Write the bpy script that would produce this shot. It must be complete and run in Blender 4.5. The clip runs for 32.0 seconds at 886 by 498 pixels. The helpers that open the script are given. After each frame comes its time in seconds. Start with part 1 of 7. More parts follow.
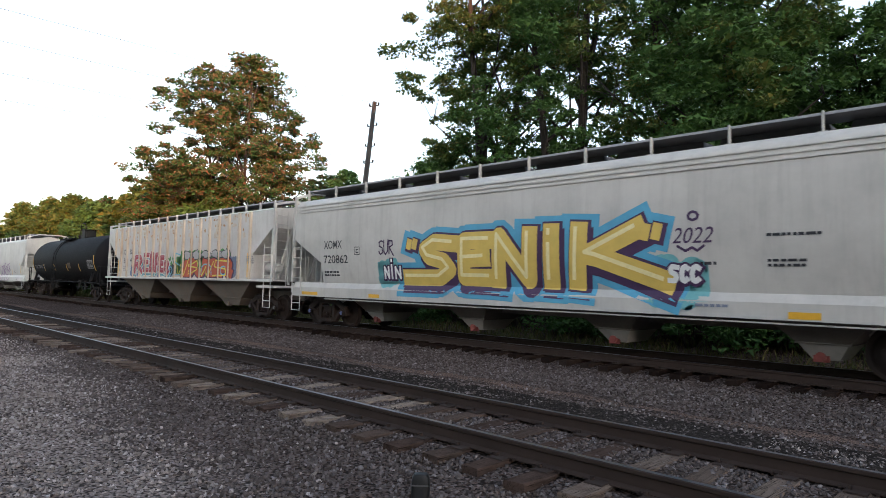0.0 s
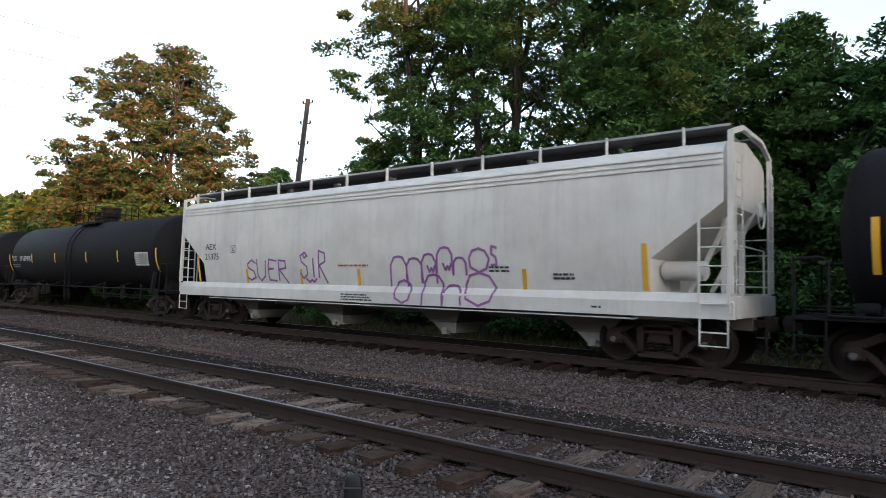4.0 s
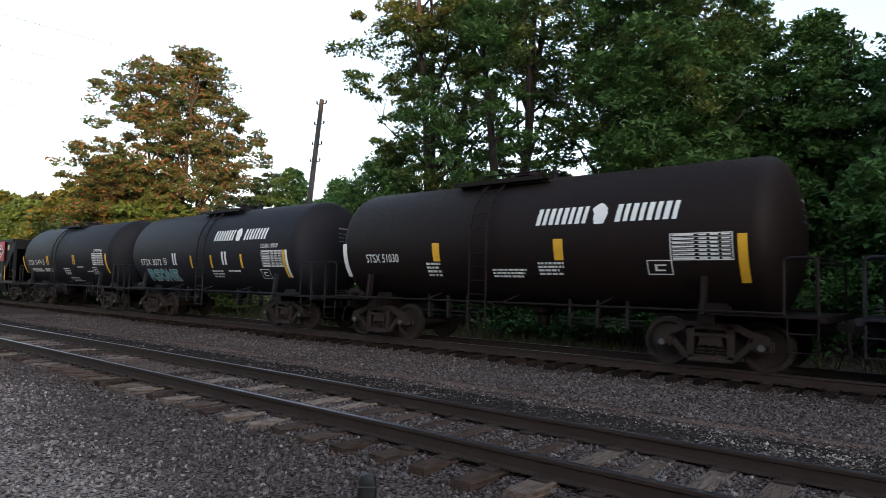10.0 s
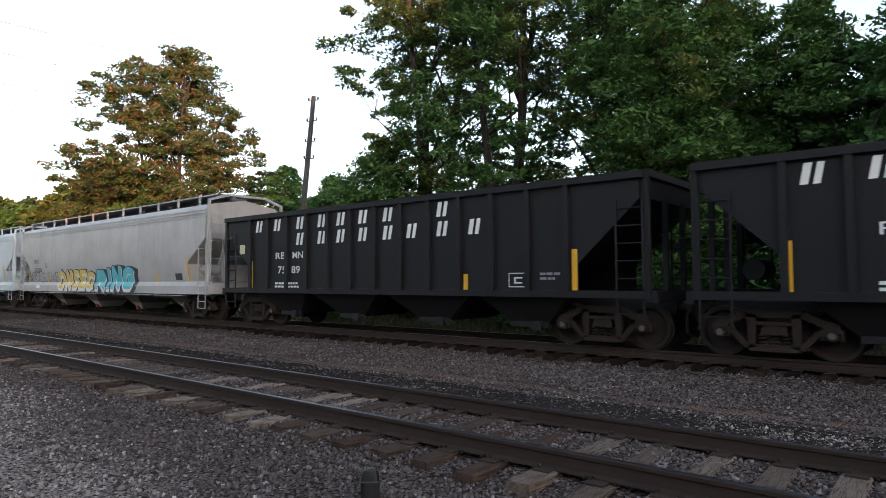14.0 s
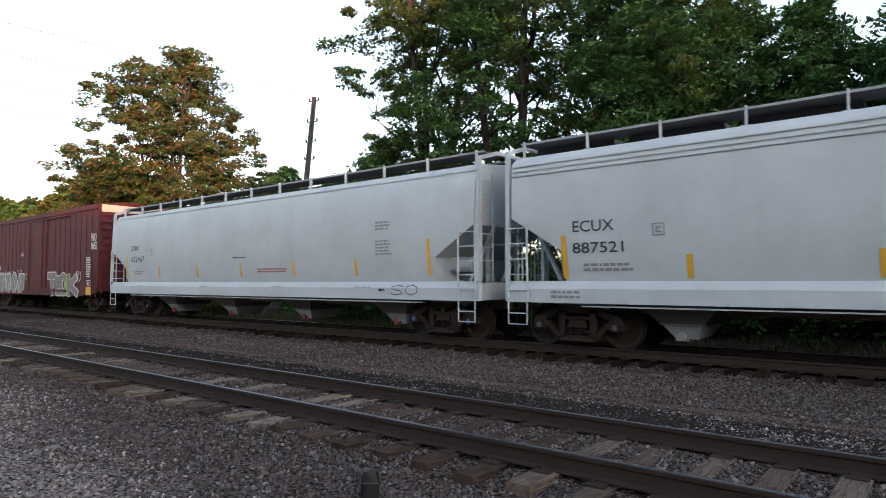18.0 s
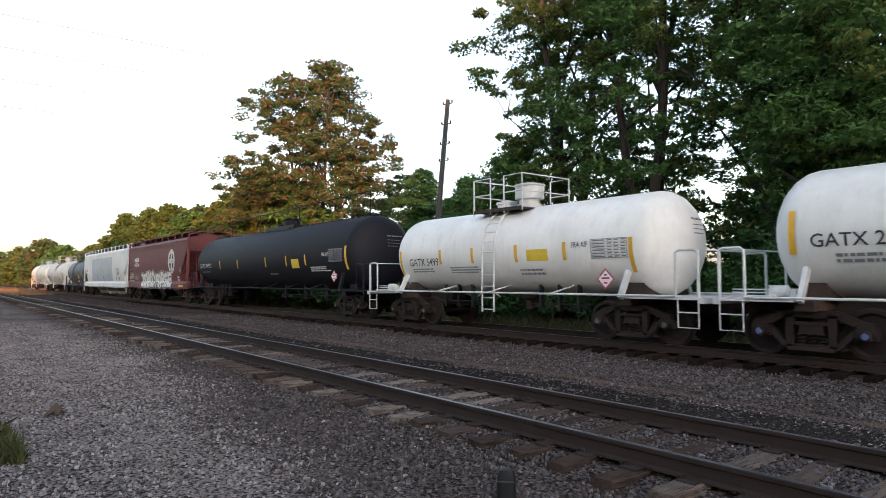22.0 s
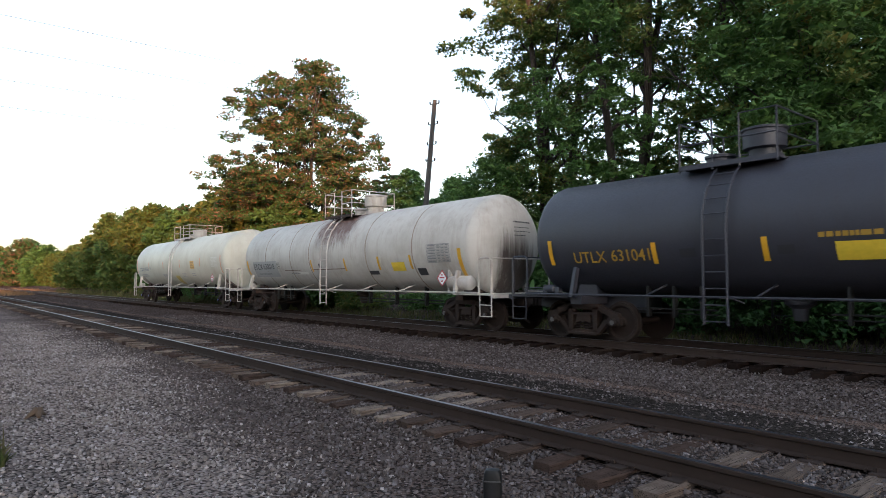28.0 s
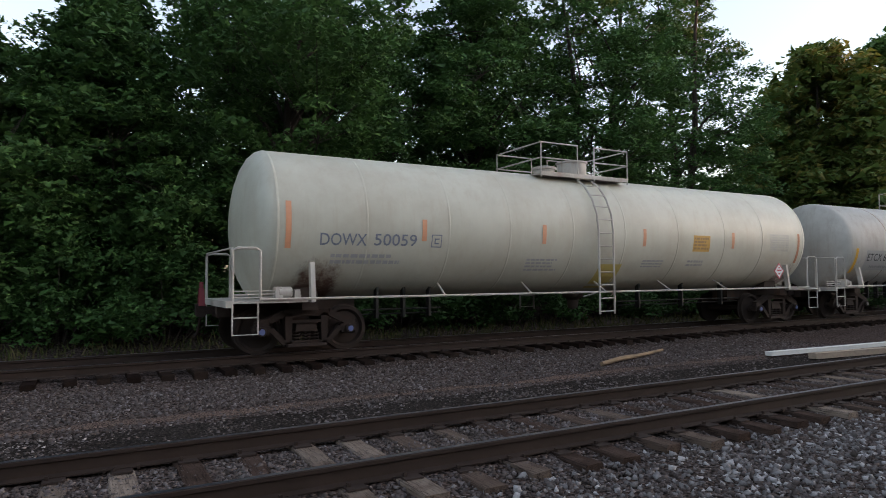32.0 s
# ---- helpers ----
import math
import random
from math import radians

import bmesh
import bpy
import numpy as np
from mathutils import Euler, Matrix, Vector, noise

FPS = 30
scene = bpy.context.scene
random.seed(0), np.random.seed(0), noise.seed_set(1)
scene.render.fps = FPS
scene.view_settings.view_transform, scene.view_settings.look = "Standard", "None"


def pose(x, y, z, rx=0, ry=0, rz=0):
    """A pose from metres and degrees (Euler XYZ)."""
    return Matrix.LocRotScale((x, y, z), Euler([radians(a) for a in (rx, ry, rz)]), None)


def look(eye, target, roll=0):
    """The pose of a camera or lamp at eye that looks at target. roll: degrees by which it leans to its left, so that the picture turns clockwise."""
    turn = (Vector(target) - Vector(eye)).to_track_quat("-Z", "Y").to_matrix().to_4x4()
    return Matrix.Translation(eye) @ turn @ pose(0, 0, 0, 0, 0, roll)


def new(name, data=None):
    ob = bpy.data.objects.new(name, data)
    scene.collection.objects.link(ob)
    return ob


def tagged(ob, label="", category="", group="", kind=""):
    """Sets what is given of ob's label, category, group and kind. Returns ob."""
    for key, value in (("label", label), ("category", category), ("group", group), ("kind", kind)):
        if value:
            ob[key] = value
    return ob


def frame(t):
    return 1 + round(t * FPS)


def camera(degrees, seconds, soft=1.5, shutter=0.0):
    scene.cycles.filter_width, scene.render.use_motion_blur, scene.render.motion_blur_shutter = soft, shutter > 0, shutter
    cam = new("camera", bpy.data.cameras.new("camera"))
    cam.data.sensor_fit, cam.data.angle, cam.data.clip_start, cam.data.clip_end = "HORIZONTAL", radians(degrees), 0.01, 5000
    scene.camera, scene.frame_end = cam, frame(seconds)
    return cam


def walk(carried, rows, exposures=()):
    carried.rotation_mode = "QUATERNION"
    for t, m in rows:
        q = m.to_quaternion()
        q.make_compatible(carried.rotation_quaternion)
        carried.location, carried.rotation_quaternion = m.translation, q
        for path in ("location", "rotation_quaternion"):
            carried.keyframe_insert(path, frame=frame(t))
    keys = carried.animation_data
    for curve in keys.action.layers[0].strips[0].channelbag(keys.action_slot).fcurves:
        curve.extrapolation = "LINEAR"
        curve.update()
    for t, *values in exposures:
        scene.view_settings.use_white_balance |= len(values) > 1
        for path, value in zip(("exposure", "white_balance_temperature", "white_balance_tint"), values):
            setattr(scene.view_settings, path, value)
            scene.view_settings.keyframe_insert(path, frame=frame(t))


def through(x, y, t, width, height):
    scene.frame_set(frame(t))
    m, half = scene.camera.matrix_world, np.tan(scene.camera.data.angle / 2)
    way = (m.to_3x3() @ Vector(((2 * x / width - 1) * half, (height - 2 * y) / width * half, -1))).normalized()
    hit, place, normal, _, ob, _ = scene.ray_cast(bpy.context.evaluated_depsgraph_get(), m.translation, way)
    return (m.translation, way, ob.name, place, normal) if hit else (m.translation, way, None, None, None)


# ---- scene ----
# The place: two tracks along x, the near one in front of the camera, the freight train on the far one.
# z = 0 is the rail top of the near track; the camera stands by the track and turns on the spot.
EXPO, SKY, SUNP = 1.26, 0.335, 3.6
cam = camera(69.8, 32.0, soft=0.8, shutter=0.08)
EYE = (0.0, 0.0, 1.523)
TURNS = (
    "0:44.6,3.2,-1.29 0.5:44.0,3.21,-1.29 1:42.59,3.25,-1.26 1.5:40.82,3.3,-1.24 2:38.82,3.36,-1.24 2.5:37.98,3.37,-1.22 "
    "3:37.86,3.38,-1.23 3.5:37.99,3.36,-1.22 4:38.68,3.35,-1.23 4.5:39.35,3.35,-1.22 6.5:39.89,3.32,-1.24 8:39.89,3.32,-1.25 "
    "9.5:39.89,3.32,-1.26 10.5:39.9,3.27,-1.2 11.5:39.95,3.24,-1.19 12:39.92,3.19,-0.99 12.5:39.88,3.03,-0.63 13:39.78,2.89,-0.14 "
    "13.5:39.72,2.79,0.1 14:39.64,2.74,0.32 14.5:39.64,2.77,0.3 16.5:39.61,2.8,0.22 17.5:39.61,2.81,0.24 18:39.66,2.83,0.21 "
    "18.5:41.61,2.81,0.27 19:44.48,2.8,0.27 19.5:47.69,2.82,0.25 20:51.02,2.81,0.26 20.5:51.71,2.79,0.2 22:51.71,2.79,0.21 "
    "23:51.5,2.78,0.2 24:51.42,2.79,0.2 25:51.42,2.79,0.19 25.5:51.11,2.8,0.21 27.5:50.74,2.79,0.22 28:50.51,2.81,0.21 "
    "28.5:49.95,2.82,0.19 29:48.35,2.82,0.18 29.5:45.16,2.83,0.14 30:40.26,2.84,0.11 30.5:34.26,2.88,0.05 30.9:18.64,2.84,0.25 "
    "31:12.94,2.79,0.27 31.3:-3.45,2.75,0.36 31.5:-11.6,2.75,0.43 31.6:-15.91,2.76,0.5 32:-29.04,2.7,0.47")
ROWS = []
for entry in TURNS.split():
    when, angles = entry.split(":")
    yaw, pitch, roll = [float(a) for a in angles.split(",")]
    ROWS.append((float(when), pose(*EYE, 90 + pitch, roll, yaw)))
walk(cam, ROWS, exposures=((0.0, EXPO, 5950, 12), (30.2, EXPO, 5950, 12), (31.2, EXPO - 0.1, 6050, 13), (32.0, EXPO - 0.15, 6300, 15)))

# ---- light: the sky just before sunset, a low sun blocked by an added, unseen rise at the camera's back ----
SUN_EL, SUN_AZ = 5.5, 330.0          # degrees; azimuth from +x, towards +y
world = bpy.data.worlds.new("world")
scene.world = world
world.use_nodes = True
wn = world.node_tree.nodes
sky = wn.new("ShaderNodeTexSky")
sky.sky_type, sky.sun_disc = "NISHITA", False
sky.sun_elevation, sky.sun_rotation = radians(SUN_EL), radians(90.0 - SUN_AZ)
sky.air_density, sky.dust_density, sky.ozone_density = 1.2, 2.2, 1.8
wn["Background"].inputs["Strength"].default_value = SKY
haze = wn.new("ShaderNodeHueSaturation")        # a thin high haze pales the sky
haze.inputs["Saturation"].default_value = 0.55
world.node_tree.links.new(sky.outputs[0], haze.inputs["Color"])
world.node_tree.links.new(haze.outputs[0], wn["Background"].inputs["Color"])
sun = new("sun", bpy.data.lights.new("sun", "SUN"))
sun.data.energy, sun.data.angle, sun.data.color = SUNP, radians(0.6), (1.0, 0.41, 0.17)
sd = Vector((math.cos(radians(SUN_AZ)) * math.cos(radians(SUN_EL)), math.sin(radians(SUN_AZ)) * math.cos(radians(SUN_EL)), math.sin(radians(SUN_EL))))
sun.matrix_world = look(sd * 60, (0, 0, 0))

# ---- materials ----
MATS = {}


def nodes_of(name):
    m = bpy.data.materials.new(name)
    m.use_nodes = True
    nt = m.node_tree
    return m, nt, nt.nodes["Principled BSDF"]


def link(nt, a, b):
    nt.links.new(a, b)


def noise_tex(nt, scale, detail=4.0, rough=0.6, stretch=None, coords="Object"):
    tc = nt.nodes.new("ShaderNodeTexCoord")
    mp = nt.nodes.new("ShaderNodeMapping")
    mp.inputs["Scale"].default_value = stretch or (1, 1, 1)
    n = nt.nodes.new("ShaderNodeTexNoise")
    n.inputs["Scale"].default_value, n.inputs["Detail"].default_value, n.inputs["Roughness"].default_value = scale, detail, rough
    link(nt, tc.outputs[coords], mp.inputs[0])
    link(nt, mp.outputs[0], n.inputs["Vector"])
    return n.outputs["Fac"]


def ramp(nt, fac, stops):
    r = nt.nodes.new("ShaderNodeValToRGB")
    el = r.color_ramp.elements
    while len(el) < len(stops):
        el.new(0.5)
    for e, (p, c) in zip(el, stops):
        e.position, e.color = p, (*c, 1) if len(c) == 3 else c
    link(nt, fac, r.inputs[0])
    return r.outputs["Color"]


def mix(nt, a, b, fac, mode="MIX"):
    m = nt.nodes.new("ShaderNodeMix")
    m.data_type, m.blend_type = "RGBA", mode
    for sock, v in ((m.inputs[0], fac), (m.inputs[6], a), (m.inputs[7], b)):
        if isinstance(v, (int, float)):
            sock.default_value = v
        elif isinstance(v, tuple):
            sock.default_value = (*v, 1)
        else:
            link(nt, v, sock)
    return m.outputs[2]


def bump(nt, b, height, strength, dist=0.01):
    n = nt.nodes.new("ShaderNodeBump")
    n.inputs["Strength"].default_value, n.inputs["Distance"].default_value = strength, dist
    link(nt, height, n.inputs["Height"])
    link(nt, n.outputs[0], b.inputs["Normal"])


def paint(name, rgb, rough=0.45, dirt=0.25, rust=0.0, metal=0.0, dirt_rgb=(0.10, 0.085, 0.07), streak=0.25, spec=0.5, spill=None):
    """Weathered paint: cloudy fading, vertical dirt streaks and, with rust, rusty spots; spill lists rusty overflow stains of (axis, centre, half width, faint z, full z, least x)."""
    if name in MATS:
        return MATS[name]
    m, nt, b = nodes_of(name)
    cloud = noise_tex(nt, 0.7, 5, 0.65)
    lines = noise_tex(nt, 2.2, 4, 0.7, (2.2, 2.2, 0.13))
    fine = noise_tex(nt, 28, 3, 0.6)
    c = mix(nt, rgb, tuple(x * 0.86 for x in rgb), ramp(nt, cloud, [(0.35, (0, 0, 0)), (0.7, (1, 1, 1))]))
    c = mix(nt, c, dirt_rgb, ramp(nt, lines, [(0.5, (0, 0, 0)), (0.78, (streak, streak, streak))]))
    c = mix(nt, c, dirt_rgb, ramp(nt, cloud, [(0.42, (0, 0, 0)), (0.8, (dirt, dirt, dirt))]))
    if rust:
        spots = noise_tex(nt, 1.9, 6, 0.7, (1.0, 1.0, 0.45))
        c = mix(nt, c, (0.19, 0.075, 0.03), ramp(nt, spots, [(0.56 - 0.08 * rust, (0, 0, 0)), (0.72, (rust, rust, rust))]))
    if spill:
        tc, xyz = nt.nodes.new("ShaderNodeTexCoord"), nt.nodes.new("ShaderNodeSeparateXYZ")
        link(nt, tc.outputs["Object"], xyz.inputs[0])
        runs = noise_tex(nt, 3.2, 4, 0.75, (2.4, 2.4, 0.12))

        def calc(op, u, v):
            n = nt.nodes.new("ShaderNodeMath")
            n.operation = op
            for k, q in enumerate((u, v)):
                if isinstance(q, (int, float)):
                    n.inputs[k].default_value = q
                else:
                    link(nt, q, n.inputs[k])
            return n.outputs[0]
        for axis, sx, wide, low, high, least in spill:
            across = calc("SUBTRACT", 1.0, calc("DIVIDE", calc("ABSOLUTE", calc("SUBTRACT", xyz.outputs[axis], sx), 0.0), wide))
            down = calc("DIVIDE", calc("SUBTRACT", xyz.outputs[2], low), high - low)
            amount = calc("ADD", calc("MULTIPLY", calc("MINIMUM", calc("MULTIPLY", across, 2.2), 1.0), calc("MINIMUM", down, 1.0)), calc("MULTIPLY", calc("SUBTRACT", runs, 0.5), 1.5))
            inside = calc("MULTIPLY", calc("GREATER_THAN", across, 0.0), calc("MULTIPLY", calc("GREATER_THAN", down, 0.0), calc("GREATER_THAN", xyz.outputs[0], least)))
            fade = calc("MULTIPLY", calc("MINIMUM", calc("MULTIPLY", across, 3.0), 1.0), calc("MINIMUM", calc("MULTIPLY", down, 3.0), 1.0))
            c = mix(nt, c, (0.115, 0.052, 0.036) if axis == 0 else (0.055, 0.040, 0.032), calc("MULTIPLY", calc("MULTIPLY", ramp(nt, amount, [(0.3, (0, 0, 0)), (0.95, (0.95, 0.95, 0.95))]), inside), fade))
    link(nt, c, b.inputs["Base Color"])
    b.inputs["Roughness"].default_value, b.inputs["Metallic"].default_value = rough, metal
    link(nt, ramp(nt, fine, [(0.3, (rough * 0.8,) * 3), (0.7, (min(1, rough * 1.25),) * 3)]), b.inputs["Roughness"])
    bump(nt, b, cloud, 0.12, 0.02)
    b.inputs["Specular IOR Level"].default_value = spec
    MATS[name] = m
    return m


def plain(name, rgb, rough=0.5, metal=0.0, vary=0.2, scale=9.0, spec=0.5):
    if name in MATS:
        return MATS[name]
    m, nt, b = nodes_of(name)
    n = noise_tex(nt, scale, 4, 0.65)
    c = mix(nt, tuple(x * (1 - vary) for x in rgb), tuple(min(1, x * (1 + vary)) for x in rgb), n)
    link(nt, c, b.inputs["Base Color"])
    b.inputs["Roughness"].default_value, b.inputs["Metallic"].default_value, b.inputs["Specular IOR Level"].default_value = rough, metal, spec
    MATS[name] = m
    return m


def gravel_mat(name, tones, cell=27.0, strength=1.0, pale=None):
    """Crushed stone seen as a sheet: cells of several tones, sunk joints, patches."""
    m, nt, b = nodes_of(name)
    tc = nt.nodes.new("ShaderNodeTexCoord")
    v = nt.nodes.new("ShaderNodeTexVoronoi")
    v.inputs["Scale"].default_value = cell
    link(nt, tc.outputs["Object"], v.inputs["Vector"])
    sep = nt.nodes.new("ShaderNodeSeparateColor")
    link(nt, v.outputs["Color"], sep.inputs[0])
    c = ramp(nt, sep.outputs[0], [(i / (len(tones) - 1), t) for i, t in enumerate(tones)])
    if pale:
        # a path of paler stone runs beside the track, with a ragged edge
        cp = ramp(nt, sep.outputs[0], [(i / (len(pale) - 1), t) for i, t in enumerate(pale)])
        xyz = nt.nodes.new("ShaderNodeSeparateXYZ")
        link(nt, tc.outputs["Object"], xyz.inputs[0])
        edge = nt.nodes.new("ShaderNodeMath")
        edge.operation = "MULTIPLY_ADD"
        link(nt, noise_tex(nt, 0.55, 5, 0.65), edge.inputs[0])
        edge.inputs[1].default_value = -1.5
        near = nt.nodes.new("ShaderNodeMath")
        near.operation = "MAXIMUM"
        near.inputs[1].default_value = -15.0
        link(nt, xyz.outputs[0], near.inputs[0])
        slope = nt.nodes.new("ShaderNodeMath")
        slope.operation = "MULTIPLY_ADD"
        slope.inputs[1].default_value = 0.13
        link(nt, near.outputs[0], slope.inputs[0])
        link(nt, xyz.outputs[1], slope.inputs[2])
        link(nt, slope.outputs[0], edge.inputs[2])
        mr = nt.nodes.new("ShaderNodeMapRange")
        for k2, v2 in zip(("From Min", "From Max", "To Min", "To Max"), (0.5, 2.0, 1.0, 0.0)):
            mr.inputs[k2].default_value = v2
        link(nt, edge.outputs[0], mr.inputs["Value"])
        c = mix(nt, c, cp, mr.outputs[0])
    big = noise_tex(nt, 0.35, 5, 0.6)
    c = mix(nt, c, (0.06, 0.052, 0.047), ramp(nt, big, [(0.4, (0, 0, 0)), (0.75, (0.55, 0.55, 0.55))]))
    c = mix(nt, c, (0.012, 0.011, 0.010), ramp(nt, v.outputs["Distance"], [(0.42, (0, 0, 0)), (0.72, (0.85, 0.85, 0.85))]))
    link(nt, c, b.inputs["Base Color"])
    b.inputs["Roughness"].default_value, b.inputs["Specular IOR Level"].default_value = 0.9, 0.0
    inv = nt.nodes.new("ShaderNodeMath")
    inv.operation = "SUBTRACT"
    inv.inputs[0].default_value = 1.0
    link(nt, v.outputs["Distance"], inv.inputs[1])
    bump(nt, b, inv.outputs[0], strength, 0.03)
    MATS[name] = m
    return m


def island_mat(name, tones, rough=0.85, fine=40.0, through=0.0):
    """Many small pieces in one mesh, each of a tone of its own; through: the light that passes a leaf."""
    m, nt, b = nodes_of(name)
    g = nt.nodes.new("ShaderNodeNewGeometry")
    c = ramp(nt, g.outputs["Random Per Island"], [(i / (len(tones) - 1), t) for i, t in enumerate(tones)])
    n = noise_tex(nt, fine, 3, 0.6)
    c = mix(nt, c, (0.02, 0.02, 0.018), ramp(nt, n, [(0.45, (0, 0, 0)), (0.8, (0.5, 0.5, 0.5))]))
    link(nt, c, b.inputs["Base Color"])
    b.inputs["Roughness"].default_value, b.inputs["Specular IOR Level"].default_value = rough, 0.0 if rough > 0.8 else 0.2
    if through:
        t = nt.nodes.new("ShaderNodeBsdfTranslucent")
        ms = nt.nodes.new("ShaderNodeMixShader")
        ms.inputs[0].default_value = through
        link(nt, c, t.inputs[0])
        link(nt, b.outputs[0], ms.inputs[1])
        link(nt, t.outputs[0], ms.inputs[2])
        link(nt, ms.outputs[0], nt.nodes["Material Output"].inputs[0])
    MATS[name] = m
    return m


def wood_mat(name, a, c2):
    """Weathered ties: brown or bleached, each its own, with long cracks and dark ends."""
    m, nt, b = nodes_of(name)
    info = nt.nodes.new("ShaderNodeObjectInfo")
    grain = noise_tex(nt, 9, 6, 0.7, (3.0, 0.25, 3.0))
    crack = noise_tex(nt, 22, 4, 0.75, (4.0, 0.16, 4.0))
    patch = noise_tex(nt, 3.0, 4, 0.6)
    lo, up = tuple(x * 0.7 for x in a), tuple(0.5 * x + 0.5 * y for x, y in zip(a, c2))
    base = ramp(nt, info.outputs["Random"], [(0.0, a), (0.34, lo), (0.46, up), (0.58, c2), (0.72, a), (0.8, c2), (0.9, lo), (1.0, up)])
    c = mix(nt, base, tuple(x * 1.3 for x in a), ramp(nt, patch, [(0.45, (0, 0, 0)), (0.65, (0.6, 0.6, 0.6))]))
    c = mix(nt, c, (0.022, 0.016, 0.013), ramp(nt, grain, [(0.5, (0, 0, 0)), (0.74, (0.85, 0.85, 0.85))]))
    c = mix(nt, c, (0.012, 0.010, 0.009), ramp(nt, crack, [(0.55, (0, 0, 0)), (0.64, (0.9, 0.9, 0.9))]))
    link(nt, c, b.inputs["Base Color"])
    b.inputs["Roughness"].default_value, b.inputs["Specular IOR Level"].default_value = 0.9, 0.0
    bump(nt, b, crack, 0.8, 0.012)
    MATS[name] = m
    return m


BALLAST = gravel_mat("ballast", [(0.048, 0.031, 0.024), (0.093, 0.068, 0.059), (0.135, 0.103, 0.095), (0.061, 0.042, 0.033), (0.201, 0.160, 0.150)], pale=[(0.189, 0.147, 0.128), (0.255, 0.207, 0.187), (0.302, 0.249, 0.229), (0.211, 0.161, 0.141), (0.407, 0.347, 0.328)])
STONE = island_mat("stone", [(0.044, 0.034, 0.030), (0.120, 0.098, 0.093), (0.162, 0.138, 0.135), (0.062, 0.050, 0.045), (0.135, 0.110, 0.104), (0.090, 0.073, 0.066), (0.252, 0.222, 0.221)])
PALE = island_mat("pale_stone", [(0.270, 0.227, 0.204), (0.372, 0.321, 0.299), (0.202, 0.166, 0.148), (0.320, 0.274, 0.251), (0.508, 0.450, 0.435)])
GREYSTONE = island_mat("grey_stone", [(0.152, 0.138, 0.138), (0.235, 0.221, 0.221), (0.110, 0.097, 0.094), (0.304, 0.289, 0.289), (0.469, 0.442, 0.442), (0.179, 0.166, 0.166)])
DUST = gravel_mat("brown_fines", [(0.127, 0.087, 0.070), (0.194, 0.134, 0.111), (0.150, 0.105, 0.086), (0.239, 0.172, 0.142)], 45.0, 0.5)
BLACKFINES = gravel_mat("dark_fines", [(0.022, 0.017, 0.015), (0.039, 0.031, 0.027), (0.027, 0.022, 0.019), (0.078, 0.065, 0.060)], 40.0, 0.6)
RAIL = plain("rusty_rail", (0.034, 0.023, 0.019), 0.8, 0.0, 0.4, 3, 0.2)
SHINE = plain("polished_steel", (0.16, 0.16, 0.19), 0.35, 1.0, 0.2, 2)
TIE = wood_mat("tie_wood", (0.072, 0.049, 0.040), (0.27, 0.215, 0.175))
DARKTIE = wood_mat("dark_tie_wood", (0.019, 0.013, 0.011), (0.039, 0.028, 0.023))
IRON = paint("truck_iron", (0.028, 0.019, 0.016), 0.8, 0.4, 0.2, dirt_rgb=(0.030, 0.022, 0.019), spec=0.2)
BLACKIRON = paint("black_iron", (0.012, 0.0115, 0.0115), 0.6, 0.3, dirt_rgb=(0.03, 0.026, 0.024), spec=0.3)
WHEEL = plain("wheel_steel", (0.028, 0.020, 0.017), 0.85, 0.0, 0.3, 6, 0.2)
BLUECAP = plain("blue_bearing_cap", (0.10, 0.13, 0.30), 0.5)
GREYCAP = plain("grey_bearing_cap", (0.085, 0.08, 0.08), 0.5)
INK = plain("black_lettering", (0.03, 0.03, 0.035), 0.6)
WHITE = plain("white_lettering", (0.72, 0.72, 0.70), 0.6, vary=0.08)
GREYINK = plain("faded_lettering", (0.22, 0.22, 0.23), 0.6)
BLUEINK = plain("slate_lettering", (0.16, 0.18, 0.24), 0.6)
YELLOW = plain("yellow_reflector", (0.66, 0.36, 0.02), 0.45, vary=0.12)
ORANGE = plain("faded_orange_reflector", (0.62, 0.30, 0.17), 0.5, vary=0.12)
WSTRIP = plain("white_reflector", (0.75, 0.75, 0.75), 0.45, vary=0.08)
GRATE = plain("walkway_grating", (0.10, 0.10, 0.105), 0.6, 0.1)
EDGE = plain("galvanized_edge", (0.30, 0.30, 0.31), 0.5, 0.2)
BARK = plain("bark", (0.040, 0.031, 0.025), 0.95, vary=0.5, scale=6)
POLEWOOD = plain("pole_wood", (0.060, 0.056, 0.054), 0.9, vary=0.3, scale=4)
WIRE = plain("wire", (0.03, 0.03, 0.03), 0.6)


